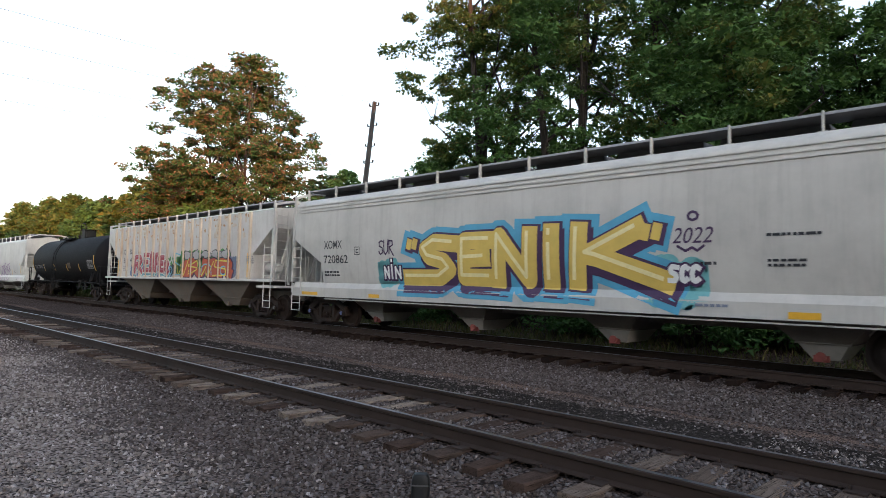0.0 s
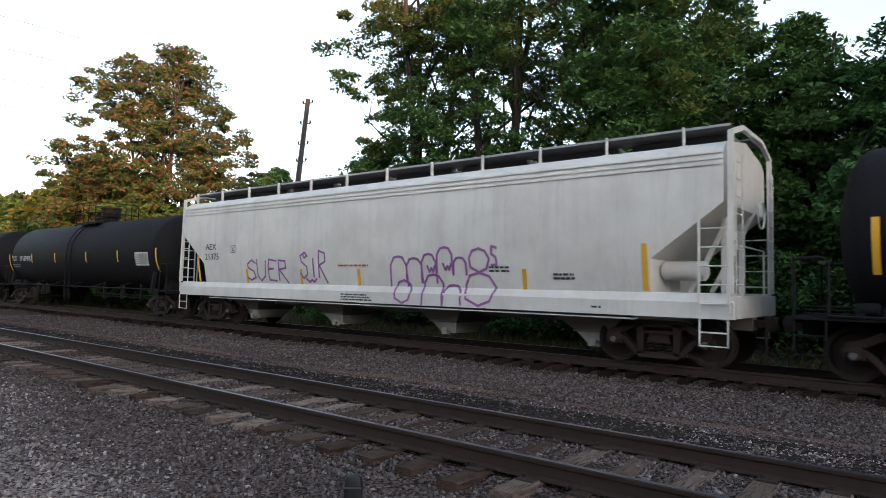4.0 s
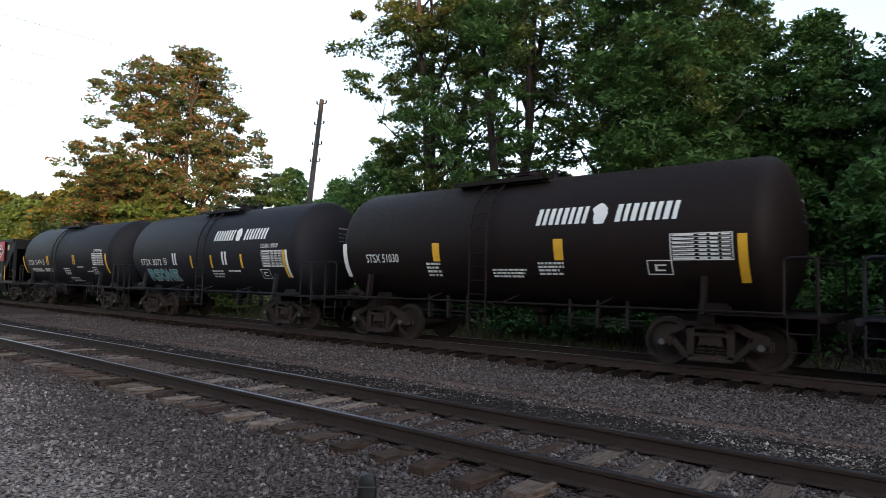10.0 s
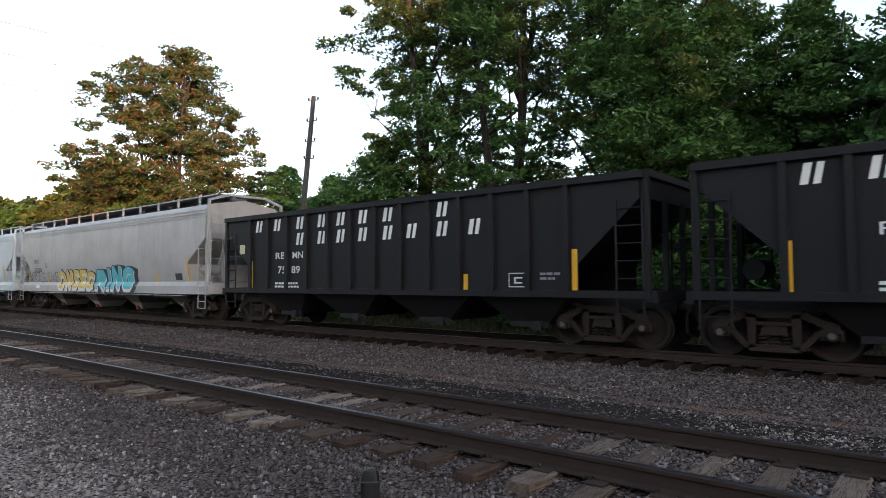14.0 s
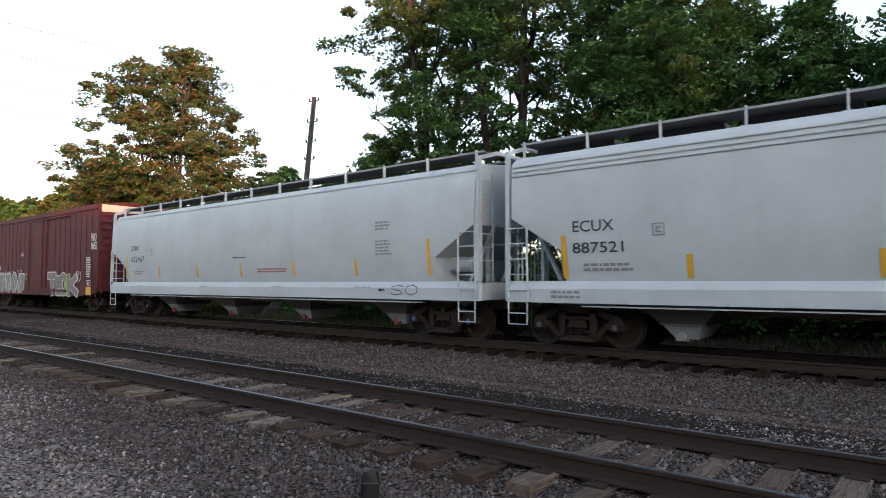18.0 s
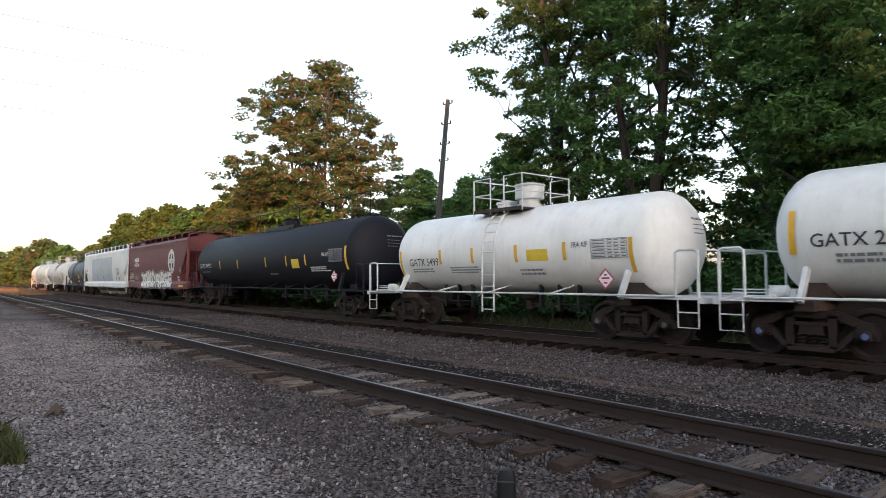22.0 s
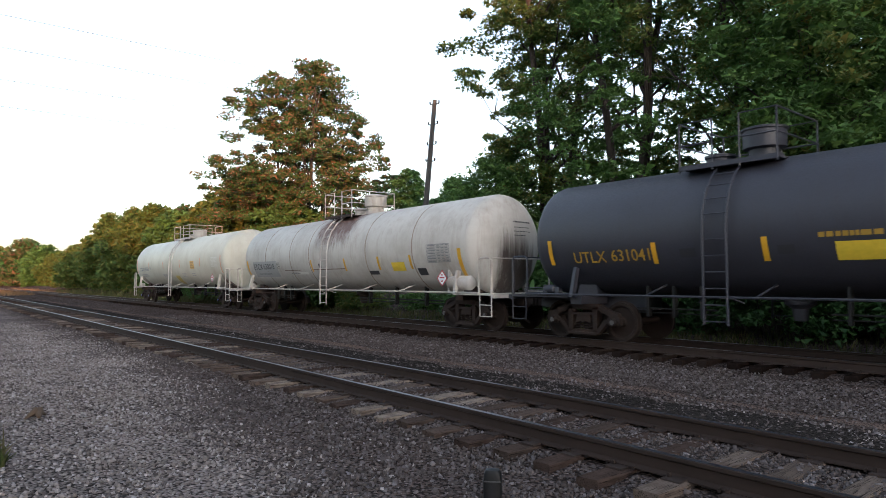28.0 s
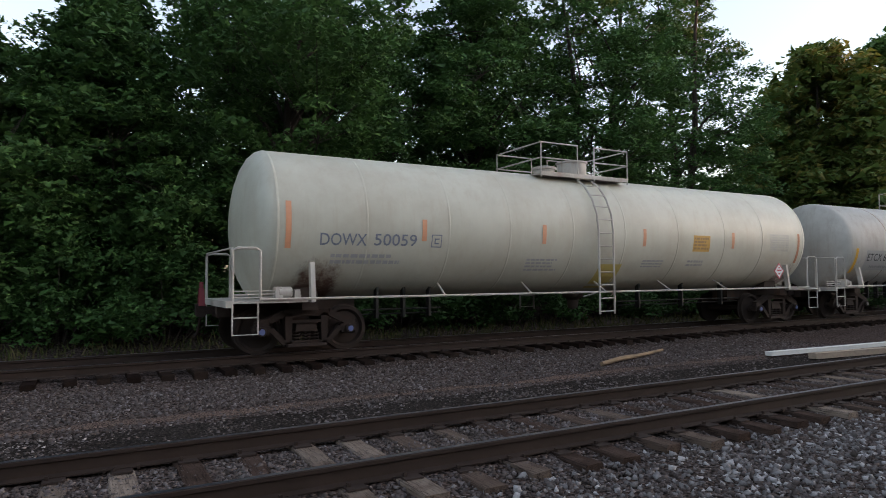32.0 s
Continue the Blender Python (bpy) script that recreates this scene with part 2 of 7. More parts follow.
# ---- geometry helpers ----
class Geo:
    """Faces gathered for one mesh."""

    def __init__(self):
        self.v, self.f = [], []

    def add(self, verts, faces):
        k = len(self.v)
        self.v.extend(tuple(p) for p in verts)
        self.f.extend(tuple(i + k for i in f) for f in faces)
        return self

    def box(self, x0, x1, y0, y1, z0, z1, taper=0.0):
        t = taper
        return self.add([(x0, y0, z0), (x1, y0, z0), (x1, y1, z0), (x0, y1, z0), (x0 + t, y0 + t, z1), (x1 - t, y0 + t, z1), (x1 - t, y1 - t, z1), (x0 + t, y1 - t, z1)],
                        [(3, 2, 1, 0), (4, 5, 6, 7), (0, 1, 5, 4), (1, 2, 6, 5), (2, 3, 7, 6), (3, 0, 4, 7)])

    def beam(self, p, q, w, h, up=(0, 0, 1)):
        p, q, up = Vector(p), Vector(q), Vector(up)
        d = (q - p).normalized()
        s = d.cross(up)
        s = s.normalized() if s.length > 1e-4 else Vector((1, 0, 0))
        u = s.cross(d)
        s, u = s * w / 2, u * h / 2
        return self.add([p - s - u, p + s - u, p + s + u, p - s + u, q - s - u, q + s - u, q + s + u, q - s + u],
                        [(0, 1, 2, 3), (7, 6, 5, 4), (0, 4, 5, 1), (1, 5, 6, 2), (2, 6, 7, 3), (3, 7, 4, 0)])

    def tube(self, pts, r, n=8, caps=True):
        pts = [Vector(p) for p in pts]
        rings = []
        side = None
        for i, p in enumerate(pts):
            d = (pts[min(i + 1, len(pts) - 1)] - pts[max(i - 1, 0)]).normalized()
            if side is None:
                side = d.orthogonal().normalized()
            side = (side - d * side.dot(d)).normalized()
            o = d.cross(side)
            rr = r[i] if isinstance(r, (list, tuple)) else r
            rings.append([p + (side * math.cos(2 * math.pi * k / n) + o * math.sin(2 * math.pi * k / n)) * rr for k in range(n)])
        verts = [q for ring in rings for q in ring]
        faces = [(i * n + k, i * n + (k + 1) % n, (i + 1) * n + (k + 1) % n, (i + 1) * n + k) for i in range(len(pts) - 1) for k in range(n)]
        if caps:
            faces += [tuple(reversed(range(n))), tuple((len(pts) - 1) * n + k for k in range(n))]
        return self.add(verts, faces)

    def lathe(self, prof, axis, origin, n=32):
        """prof: (along, radius) pairs, turned about the axis."""
        o = Vector(origin)
        a = {"x": Vector((1, 0, 0)), "y": Vector((0, 1, 0)), "z": Vector((0, 0, 1))}[axis]
        s = a.orthogonal().normalized()
        u = a.cross(s)
        verts = [o + a * t + (s * math.cos(2 * math.pi * k / n) + u * math.sin(2 * math.pi * k / n)) * max(r, 1e-4) for t, r in prof for k in range(n)]
        faces = [(i * n + k, i * n + (k + 1) % n, (i + 1) * n + (k + 1) % n, (i + 1) * n + k) for i in range(len(prof) - 1) for k in range(n)]
        return self.add(verts, faces)

    def prism(self, outline, y0, y1):
        """An outline of (x, z), counter-clockwise as seen from -y, from y0 to y1."""
        n = len(outline)
        verts = [(x, y0, z) for x, z in outline] + [(x, y1, z) for x, z in outline]
        faces = [tuple(range(n)), tuple(reversed(range(n, 2 * n)))] + [((i + 1) % n, i, i + n, (i + 1) % n + n) for i in range(n)]
        return self.add(verts, faces)

    def mesh(self, name, smooth=32.0):
        m = bpy.data.meshes.new(name)
        m.from_pydata(self.v, [], self.f)
        if smooth:
            m.shade_smooth()
            m.set_sharp_from_angle(angle=radians(smooth))
        return m


def part(name, geo, material, parent=None, label="", smooth=32.0):
    me = geo if isinstance(geo, bpy.types.Mesh) else geo.mesh(name, smooth)
    if not me.materials:
        me.materials.append(material)
    ob = new(name, me)
    ob.parent = parent
    if label:
        ob["label"] = label
    return ob


def big_mesh(name, verts, faces, material, smooth=False):
    """A mesh from arrays of corners and of equal-sided faces."""
    me = bpy.data.meshes.new(name)
    k = faces.shape[1]
    me.vertices.add(len(verts))
    me.vertices.foreach_set("co", np.asarray(verts, np.float32).ravel())
    me.loops.add(faces.size)
    me.loops.foreach_set("vertex_index", np.asarray(faces, np.int32).ravel())
    me.polygons.add(len(faces))
    me.polygons.foreach_set("loop_start", np.arange(0, faces.size, k, dtype=np.int32))
    me.update(calc_edges=True)
    me.validate()
    me.materials.append(material)
    return me


def rotations(n, rng):
    q = rng.normal(size=(n, 4))
    q /= np.linalg.norm(q, axis=1, keepdims=True)
    w, x, y, z = q.T
    return np.stack([1 - 2 * (y * y + z * z), 2 * (x * y - z * w), 2 * (x * z + y * w), 2 * (x * y + z * w), 1 - 2 * (x * x + z * z), 2 * (y * z - x * w),
                     2 * (x * z - y * w), 2 * (y * z + x * w), 1 - 2 * (x * x + y * y)], -1).reshape(n, 3, 3)

# ---- ground and tracks ----
NEAR_A, TRAIN_Y, TRAIN_Z, GAUGE = 5.08, 13.40, 0.08, 1.505
NEAR_Y = NEAR_A + GAUGE / 2


def ground_z(x, y):
    """The cross-section of the ground from the path beside the camera to the bank behind the train."""
    ys = (-400, -20, 0, 3.0, 4.25, 4.75, 5.0, 6.7, 7.0, 7.4, 7.7, 8.4, 9.4, 11.0, 11.85, 12.1, 12.4, 14.6, 15.8, 17.2, 19.0, 24.0, 60.0, 600.0)
    zs = (0.0, -0.2, -0.26, -0.27, -0.275, -0.245, -0.205, -0.205, -0.23, -0.262, -0.27, -0.26, -0.25, -0.245, -0.25, -0.21, -0.165, -0.165, -0.24, -0.42, -0.2, 0.3, 0.6, 1.0)
    return np.interp(y, ys, zs) + 0.02 * np.sin(x * 0.7) * np.cos(y * 1.3)


def build_ground():
    xs = np.concatenate([[-900, -500, -320], np.arange(-220, -40, 6.0), np.arange(-40, 30, 0.5), np.arange(30, 200, 6.0), [320, 600, 900]])
    ys = np.concatenate([[-400, -150, -60, -25, -12, -6], np.arange(-3, 20, 0.35), np.arange(20, 34, 2.0), [45, 70, 120, 250, 600]])
    X, Y = np.meshgrid(xs, ys)
    Z = ground_z(X, Y)
    near = (np.abs(X) < 60) & (Y > -4) & (Y < 20)
    Z = Z + near * np.vectorize(lambda a, b: 0.025 * noise.noise((a * 1.7, b * 1.7, 0)))(X, Y)
    n, k = len(xs), len(ys)
    i = np.arange(n - 1)[None, :] + n * np.arange(k - 1)[:, None]
    faces = np.stack([i, i + 1, i + n + 1, i + n], -1).reshape(-1, 4)
    g = part("ground", big_mesh("ground", np.stack([X, Y, Z], -1).reshape(-1, 3), faces, BALLAST), BALLAST)
    g.data.shade_smooth()
    tagged(g, "grey-brown crushed stone ballast beside two railway tracks", "ground", kind="structure")
    # strips of brown and black fines between the tracks
    for nm, y0, y1, mat, amp, lab in (("brown_strip", 8.80, 9.25, DUST, 0.2, "strip of brown sandy fines between the tracks"), ("dark_strip", 7.45, 8.75, BLACKFINES, 0.12, "strip of black cinders beside the rail")):
        xs2 = np.arange(-70, 40, 0.35)
        vs, fs = [], []
        for j, x in enumerate(xs2):
            a = y0 + amp * noise.noise((x * 0.35, 1.0, y0)) + 0.08 * noise.noise((x * 2, 0, 0))
            b = y1 + amp * noise.noise((x * 0.3, 7.0, y1)) + 0.08 * noise.noise((x * 2.2, 5, 0))
            for y in np.linspace(a, b, 5):
                vs.append((x, y, float(ground_z(x, y)) + 0.025 * noise.noise((x * 1.7, y * 1.7, 0)) + (0.012 if a < y < b - 0.01 else -0.02)))
        for j in range(len(xs2) - 1):
            for k2 in range(4):
                q = j * 5 + k2
                fs.append((q, q + 5, q + 6, q + 1))
        s = part(nm, big_mesh(nm, np.array(vs), np.array(fs), mat), mat)
        s.data.shade_smooth()
        tagged(s, lab, "ground", kind="structure")


def rail_profile():
    return [(-0.07, -0.175), (0.07, -0.175), (0.07, -0.163), (0.012, -0.145), (0.009, -0.05), (0.034, -0.038), (0.036, -0.006), (0.028, 0.0),
            (-0.028, 0.0), (-0.036, -0.006), (-0.034, -0.038), (-0.009, -0.05), (-0.012, -0.145), (-0.07, -0.163)]


def build_track(name, yc, zt, x0, x1, spacing, seed, label, tie_top):
    rng = random.Random(seed)
    track = tagged(new(name), label, "railway track", kind="structure")
    track.location = (0, yc, zt)
    for side in (-1, 1):
        g = Geo()
        pr = rail_profile()
        n = len(pr)
        xs = [x0 + i * 10.0 for i in range(int((x1 - x0) / 10) + 1)]
        g.add([(x, side * GAUGE / 2 + y, z) for x in xs for y, z in pr],
              [(i * n + k, i * n + (k + 1) % n, (i + 1) * n + (k + 1) % n, (i + 1) * n + k) for i in range(len(xs) - 1) for k in range(n)])
        part("rail", g, RAIL, track, "rusty steel rail", smooth=0)
        part("running_surface", Geo().box(x0, x1, side * GAUGE / 2 - 0.027, side * GAUGE / 2 + 0.027, -0.001, 0.0025), SHINE, track, "worn bright rail head", smooth=0)
    plates = Geo()
    meshes = []
    for i in range(7):
        w, l = rng.uniform(0.205, 0.245), rng.uniform(1.27, 1.34)
        g = Geo()
        vs, k = [], 6
        for j in range(k + 1):
            y = -l + 2 * l * j / k
            for sx, z in ((-1, -0.17), (1, -0.17), (1, -0.012), (0.86, 0.0), (-0.86, 0.0), (-1, -0.012)):
                vs.append((sx * w / 2 + rng.uniform(-0.006, 0.006), y + rng.uniform(-0.01, 0.01), z + (rng.uniform(-0.008, 0.004) if z > -0.1 else 0)))
        g.add(vs, [(j * 6 + q, (j + 1) * 6 + q, (j + 1) * 6 + (q + 1) % 6, j * 6 + (q + 1) % 6) for j in range(k) for q in range(6)] + [tuple(range(6)), tuple(reversed(range(k * 6, k * 6 + 6)))])
        m = g.mesh("tie", 0)
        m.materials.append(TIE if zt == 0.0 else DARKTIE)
        meshes.append(m)
    x = -100.0
    count = 0
    far = Geo()
    while x < 60:
        z = tie_top + rng.uniform(-0.014, 0.008)
        if -58 < x < 42:
            ob = new("tie", rng.choice(meshes))
            ob.parent = track
            ob.location, ob.rotation_euler = (x, rng.uniform(-0.06, 0.06), z), (rng.uniform(-0.006, 0.006), rng.uniform(-0.01, 0.01), rng.uniform(-0.035, 0.035))
            count += 1
            for side in (-1, 1):
                y = side * GAUGE / 2
                plates.box(x - 0.09, x + 0.09, y - 0.19, y + 0.19, z + 0.002, z + 0.016, 0.004)
                for sx, sy in ((-0.055, -0.10), (0.055, 0.10), (-0.05, 0.095)):
                    plates.box(x + sx - 0.014, x + sx + 0.014, y + sy - 0.016, y + sy + 0.016, z + 0.014, z + 0.05)
                if rng.random() < 0.7:
                    for sx in (-0.14, 0.14):
                        plates.box(x + sx - 0.012, x + sx + 0.012, y - 0.085, y + 0.085, -0.185, -0.155)
        else:
            far.box(x - 0.11, x + 0.11, -1.3, 1.3, z - 0.17, z)
        x += spacing + rng.uniform(-0.035, 0.035)
    part("tie_plates", plates, RAIL, track, "rusty tie plates, spikes and anchors", smooth=0)["kind"] = "stuff"
    part("far_ties", far, TIE, track, smooth=0)["kind"] = "stuff"
    return track


def stones(name, n, area, size, mat, label, seed, keep=None, lift=0.22):
    """Loose crushed stone: n angular pieces scattered over an area (x0, x1, y0, y1)."""
    rng = np.random.default_rng(seed)
    x0, x1, y0, y1 = area
    P = np.stack([rng.uniform(x0, x1, n), rng.uniform(y0, y1, n)], -1)
    if keep is not None:
        P = P[keep(P[:, 0], P[:, 1], rng)]
        n = len(P)
    octa = np.array([(-1, 0, 0), (0, -1, 0), (1, 0, 0), (0, 1, 0), (0, 0, -1), (0, 0, 1)], float) * 0.66
    V = octa[None] * rng.uniform(0.6, 1.15, (n, 1, 3)) + rng.uniform(-0.24, 0.24, (n, 6, 3))
    s = size * np.exp(rng.normal(0, 0.2, n))
    V = np.einsum("nij,nkj->nki", rotations(n, rng), V) * s[:, None, None]
    V[..., :2] += P[:, None, :]
    V[..., 2] += (ground_z(P[:, 0], P[:, 1]) + s * lift * rng.uniform(-0.9, 1.0, n))[:, None]
    q = np.array([(0, 1, 5), (1, 2, 5), (2, 3, 5), (3, 0, 5), (1, 0, 4), (2, 1, 4), (3, 2, 4), (0, 3, 4)])
    F = (q[None] + 6 * np.arange(n)[:, None, None]).reshape(-1, 3)
    ob = part(name, big_mesh(name, V.reshape(-1, 3), F, mat), mat)
    return tagged(ob, label, "gravel", kind="stuff")


def off_rails(x, y, rng):
    ok = np.ones(len(x), bool)
    for yc in (NEAR_Y, TRAIN_Y):
        for s in (-1, 1):
            ok &= np.abs(y - (yc + s * GAUGE / 2)) > 0.13
    return ok


def build_gravel():
    def in_view(x, y, rng):
        d = np.hypot(x, y)
        a = np.degrees(np.arctan2(x, y))
        p = np.clip(9.0 / np.maximum(d, 1), 0.12, 1.0) ** 1.5
        strip = np.where((y > 7.5) & (y < 8.7), 0.55, np.where((y > 8.7) & (y < 9.3), 0.3, 1.0))
        return off_rails(x, y, rng) & (rng.random(len(x)) < strip) & (a > -88) & (a < 68) & (d > 4.2) & (rng.random(len(x)) < p * np.where(x < -2, np.clip((y + 0.13 * np.maximum(x, -15) + 0.25 * np.sin(x * 1.3) - 1.2) / 1.4, 0.05, 1.0), 1.0))

    stones("ballast_stones", 330000, (-34, 17, 0.2, 12.15), 0.036, STONE, "loose angular grey-brown ballast stones", 3, in_view)
    stones("pale_stones", 62000, (-34, -2.5, -1.5, 4.4), 0.032, PALE, "fine pale grey gravel of the path beside the track", 5,
           lambda x, y, r: (np.hypot(x, y) > 4.2) & (r.random(len(x)) < np.clip((34 + x) / 16, 0.1, 1) * np.clip(1.0 - (y + 0.13 * np.maximum(x, -15) + 0.25 * np.sin(x * 1.3) - 0.9) / 1.7, 0.04, 0.9)))
    stones("grey_stones", 9000, (2.0, 17, 0.6, 4.7), 0.052, GREYSTONE, "coarse blue-grey crushed stone beside the track", 9, lambda x, y, r: (np.hypot(x, y) > 4.0) & (r.random(len(x)) < np.clip((x - 1.5) / 4, 0, 1)))
    stones("white_stones", 7000, (-9, 4, 7.6, 8.7), 0.028, PALE, "scatter of whitish stones between the tracks", 6, lambda x, y, r: off_rails(x, y, r) & (r.random(len(x)) < 0.8 * np.exp(-((x + 1.6) / 1.3) ** 2 - ((y - 8.2) / 0.35) ** 2) + 0.06))

# ---- parts shared by the freight cars (car space: x along, -y towards the camera, z = 0 at the rail top) ----
WR = 0.457
SHARED = {}
SPINS = []      # wheelsets with the place of their car in the train
CARS = []       # cars with their place in the train


def shared(key, make, mat, smooth=32.0):
    if key not in SHARED:
        SHARED[key] = make().mesh(key, smooth)
        SHARED[key].materials.append(mat)
    return SHARED[key]


def wheelset_geo():
    g = Geo()
    for s in (-1, 1):
        prof = [(0.72, 0.0), (0.72, 0.09), (0.69, 0.12), (0.685, 0.34), (0.665, 0.375), (0.665, 0.482), (0.69, 0.485), (0.70, 0.462), (0.80, WR - 0.004), (0.80, 0.385), (0.735, 0.34), (0.74, 0.13), (0.79, 0.10), (0.79, 0.0)]
        g.lathe([(t * s, r) for t, r in (prof if s > 0 else prof)], "y", (0, 0, 0), 28)
    g.lathe([(-1.0, 0.0), (-1.0, 0.075), (-0.7, 0.085), (0.7, 0.085), (1.0, 0.075), (1.0, 0.0)], "y", (0, 0, 0), 12)
    for s in (-1, 1):
        for k in range(3):
            a = 2 * math.pi * k / 3
            x, z = 0.06 * math.cos(a), 0.06 * math.sin(a)
            g.box(x - 0.018, x + 0.018, s * 1.14 - 0.02, s * 1.14 + 0.02, z - 0.018, z + 0.018)
        g.lathe([(s * 0.98, 0.0), (s * 0.98, 0.10), (s * 1.12, 0.10), (s * 1.14, 0.085), (s * 1.14, 0.0)], "y", (0, 0, 0), 14)
    return g


def side_frame_geo():
    g = Geo()
    y0, y1 = -1.075, -0.94
    top = [(-0.98, 0.60), (-0.74, 0.66), (-0.46, 0.80), (0.46, 0.80), (0.74, 0.66), (0.98, 0.60)]
    for (a, b), (c, d) in zip(top, top[1:]):
        g.beam((a, -1.0, b), (c, -1.0, d), 0.15, 0.13, (0, 0, 1))
    low = [(-0.90, 0.52), (-0.70, 0.50), (-0.42, 0.20), (0.42, 0.20), (0.70, 0.50), (0.90, 0.52)]
    for (a, b), (c, d) in zip(low, low[1:]):
        g.beam((a, -1.0, b), (c, -1.0, d), 0.15, 0.10, (0, 0, 1))
    for s in (-1, 1):
        g.prism([(s * 0.36 - 0.055, 0.2), (s * 0.36 + 0.055, 0.2), (s * 0.36 + 0.075, 0.8), (s * 0.36 - 0.075, 0.8)], y0, y1)
        g.box(s * 0.89 - 0.14, s * 0.89 + 0.14, -1.09, -0.93, 0.50, 0.64, 0.02)
        g.box(s * 0.89 - 0.17, s * 0.89 - 0.11, -1.08, -0.94, 0.38, 0.56)
        g.box(s * 0.89 + 0.11, s * 0.89 + 0.17, -1.08, -0.94, 0.38, 0.56)
    g.box(-0.40, 0.40, -1.12, -0.92, 0.145, 0.20, 0.015)
    g.box(-0.29, 0.29, -1.07, -0.95, 0.60, 0.66)
    return g


def spring_geo():
    g = Geo()
    pts = [(0.075 * math.cos(t * 1.05), 0.06 * math.sin(t * 1.05), 0.20 + 0.235 * t / 23) for t in range(24)]
    return g.tube(pts, 0.017, 4)


def bolster_geo():
    g = Geo()
    g.box(-0.22, 0.22, -1.06, 1.06, 0.44, 0.62, 0.03)
    g.box(-0.3, 0.3, -0.32, 0.32, 0.6, 0.74, 0.05)
    for s in (-1, 1):
        g.beam((s * 0.42, -0.75, 0.42), (s * 0.42, 0.75, 0.42), 0.08, 0.10)
        g.box(s * 0.42 - 0.06 + s * 0.02, s * 0.42 + 0.06 + s * 0.02, -0.82, -0.62, 0.3, 0.6, 0.01)
        g.box(s * 0.42 - 0.06 + s * 0.02, s * 0.42 + 0.06 + s * 0.02, 0.62, 0.82, 0.3, 0.6, 0.01)
    return g


def add_truck(car, x, s_car, cap):
    t = part("truck", shared("bolster", bolster_geo, IRON), IRON, car, "rusty cast-steel truck")
    t.location = (x, 0, 0)
    for turn in (0, 180):
        f = part("side_frame", shared("side_frame", side_frame_geo, IRON), IRON, t)
        f.rotation_euler = (0, 0, radians(turn))
        for cx in (-0.19, 0.0, 0.19):
            part("spring", shared("spring", spring_geo, IRON), IRON, t).location = (cx, -1.0 if turn == 0 else 1.0, 0)
    for dx in (-0.89, 0.89):
        w = part("wheelset", shared("wheelset", wheelset_geo, WHEEL), WHEEL, t)
        w.location = (dx, 0, WR)
        SPINS.append((w, dx, s_car + x + dx))
    me = shared("cap_" + cap.name, lambda: Geo().lathe([(-0.01, 0.0), (-0.01, 0.062), (0.008, 0.055), (0.012, 0.0)], "y", (0, 0, 0), 12), cap)
    for dx in (-0.89, 0.89):
        for s in (-1, 1):
            c = part("bearing_cap", me, cap, t)
            c.location, c.rotation_euler = (dx, s * 1.152, WR), (0, 0, 0 if s > 0 else math.pi)


def coupler_geo():
    g = Geo()
    g.box(-0.75, 0.0, -0.13, 0.13, 0.68, 1.0, 0.02)
    g.prism([(0.0, 0.80), (0.22, 0.78), (0.30, 0.72), (0.42, 0.74), (0.43, 0.98), (0.30, 1.0), (0.22, 0.93), (0.0, 0.92)], -0.12, 0.06)
    g.box(0.22, 0.36, -0.2, -0.1, 0.72, 1.0, 0.02)
    g.tube([(0.3, -0.1, 0.8), (0.28, -0.35, 0.7), (0.33, -0.5, 0.35), (0.42, -0.42, 0.28)], 0.03, 6)
    return g


def add_couplers(car, half):
    for s in (-1, 1):
        c = part("coupler", shared("coupler", coupler_geo, IRON), IRON, car)
        c.location = (s * (half - 0.12), 0, 0)
        c.rotation_euler = (0, 0, 0 if s > 0 else math.pi)


def ladder(car, base, top, width, n, mat, along="x", r=0.014, name="ladder"):
    """A straight ladder whose rungs run along x or y."""
    b, t = Vector(base), Vector(top)
    o = Vector((width / 2, 0, 0)) if along == "x" else Vector((0, width / 2, 0))
    g = Geo()
    for s in (-1, 1):
        g.beam(b + o * s, t + o * s, 0.045, 0.02, (0, 1, 0) if along == "x" else (1, 0, 0))
    l = part(name, g, mat, car)
    key = f"rung_{along}_{width:.2f}_{mat.name}"
    me = shared(key, lambda: Geo().tube([-o, o], r, 6), mat)
    for i in range(n):
        ru = part("rung", me, mat, l)
        ru.location = b + (t - b) * ((i + 0.5) / n)
    return l


def pipe(car, name, pts, r, mat, label="", n=6):
    return part(name, Geo().tube(pts, r, n), mat, car, label)


def new_car(kind_name, s, half, label, category, trucks, cap=GREYCAP):
    car = tagged(new(kind_name), label, category, "cars of the freight train")
    car.location = (s - 208.0, TRAIN_Y, TRAIN_Z)
    CARS.append((car, s))
    for x in trucks:
        add_truck(car, x, s, cap)
    add_couplers(car, half)
    return car


# ---- markings: lettering, strips and panels laid on a car's near side ----
GLYPHS = {}


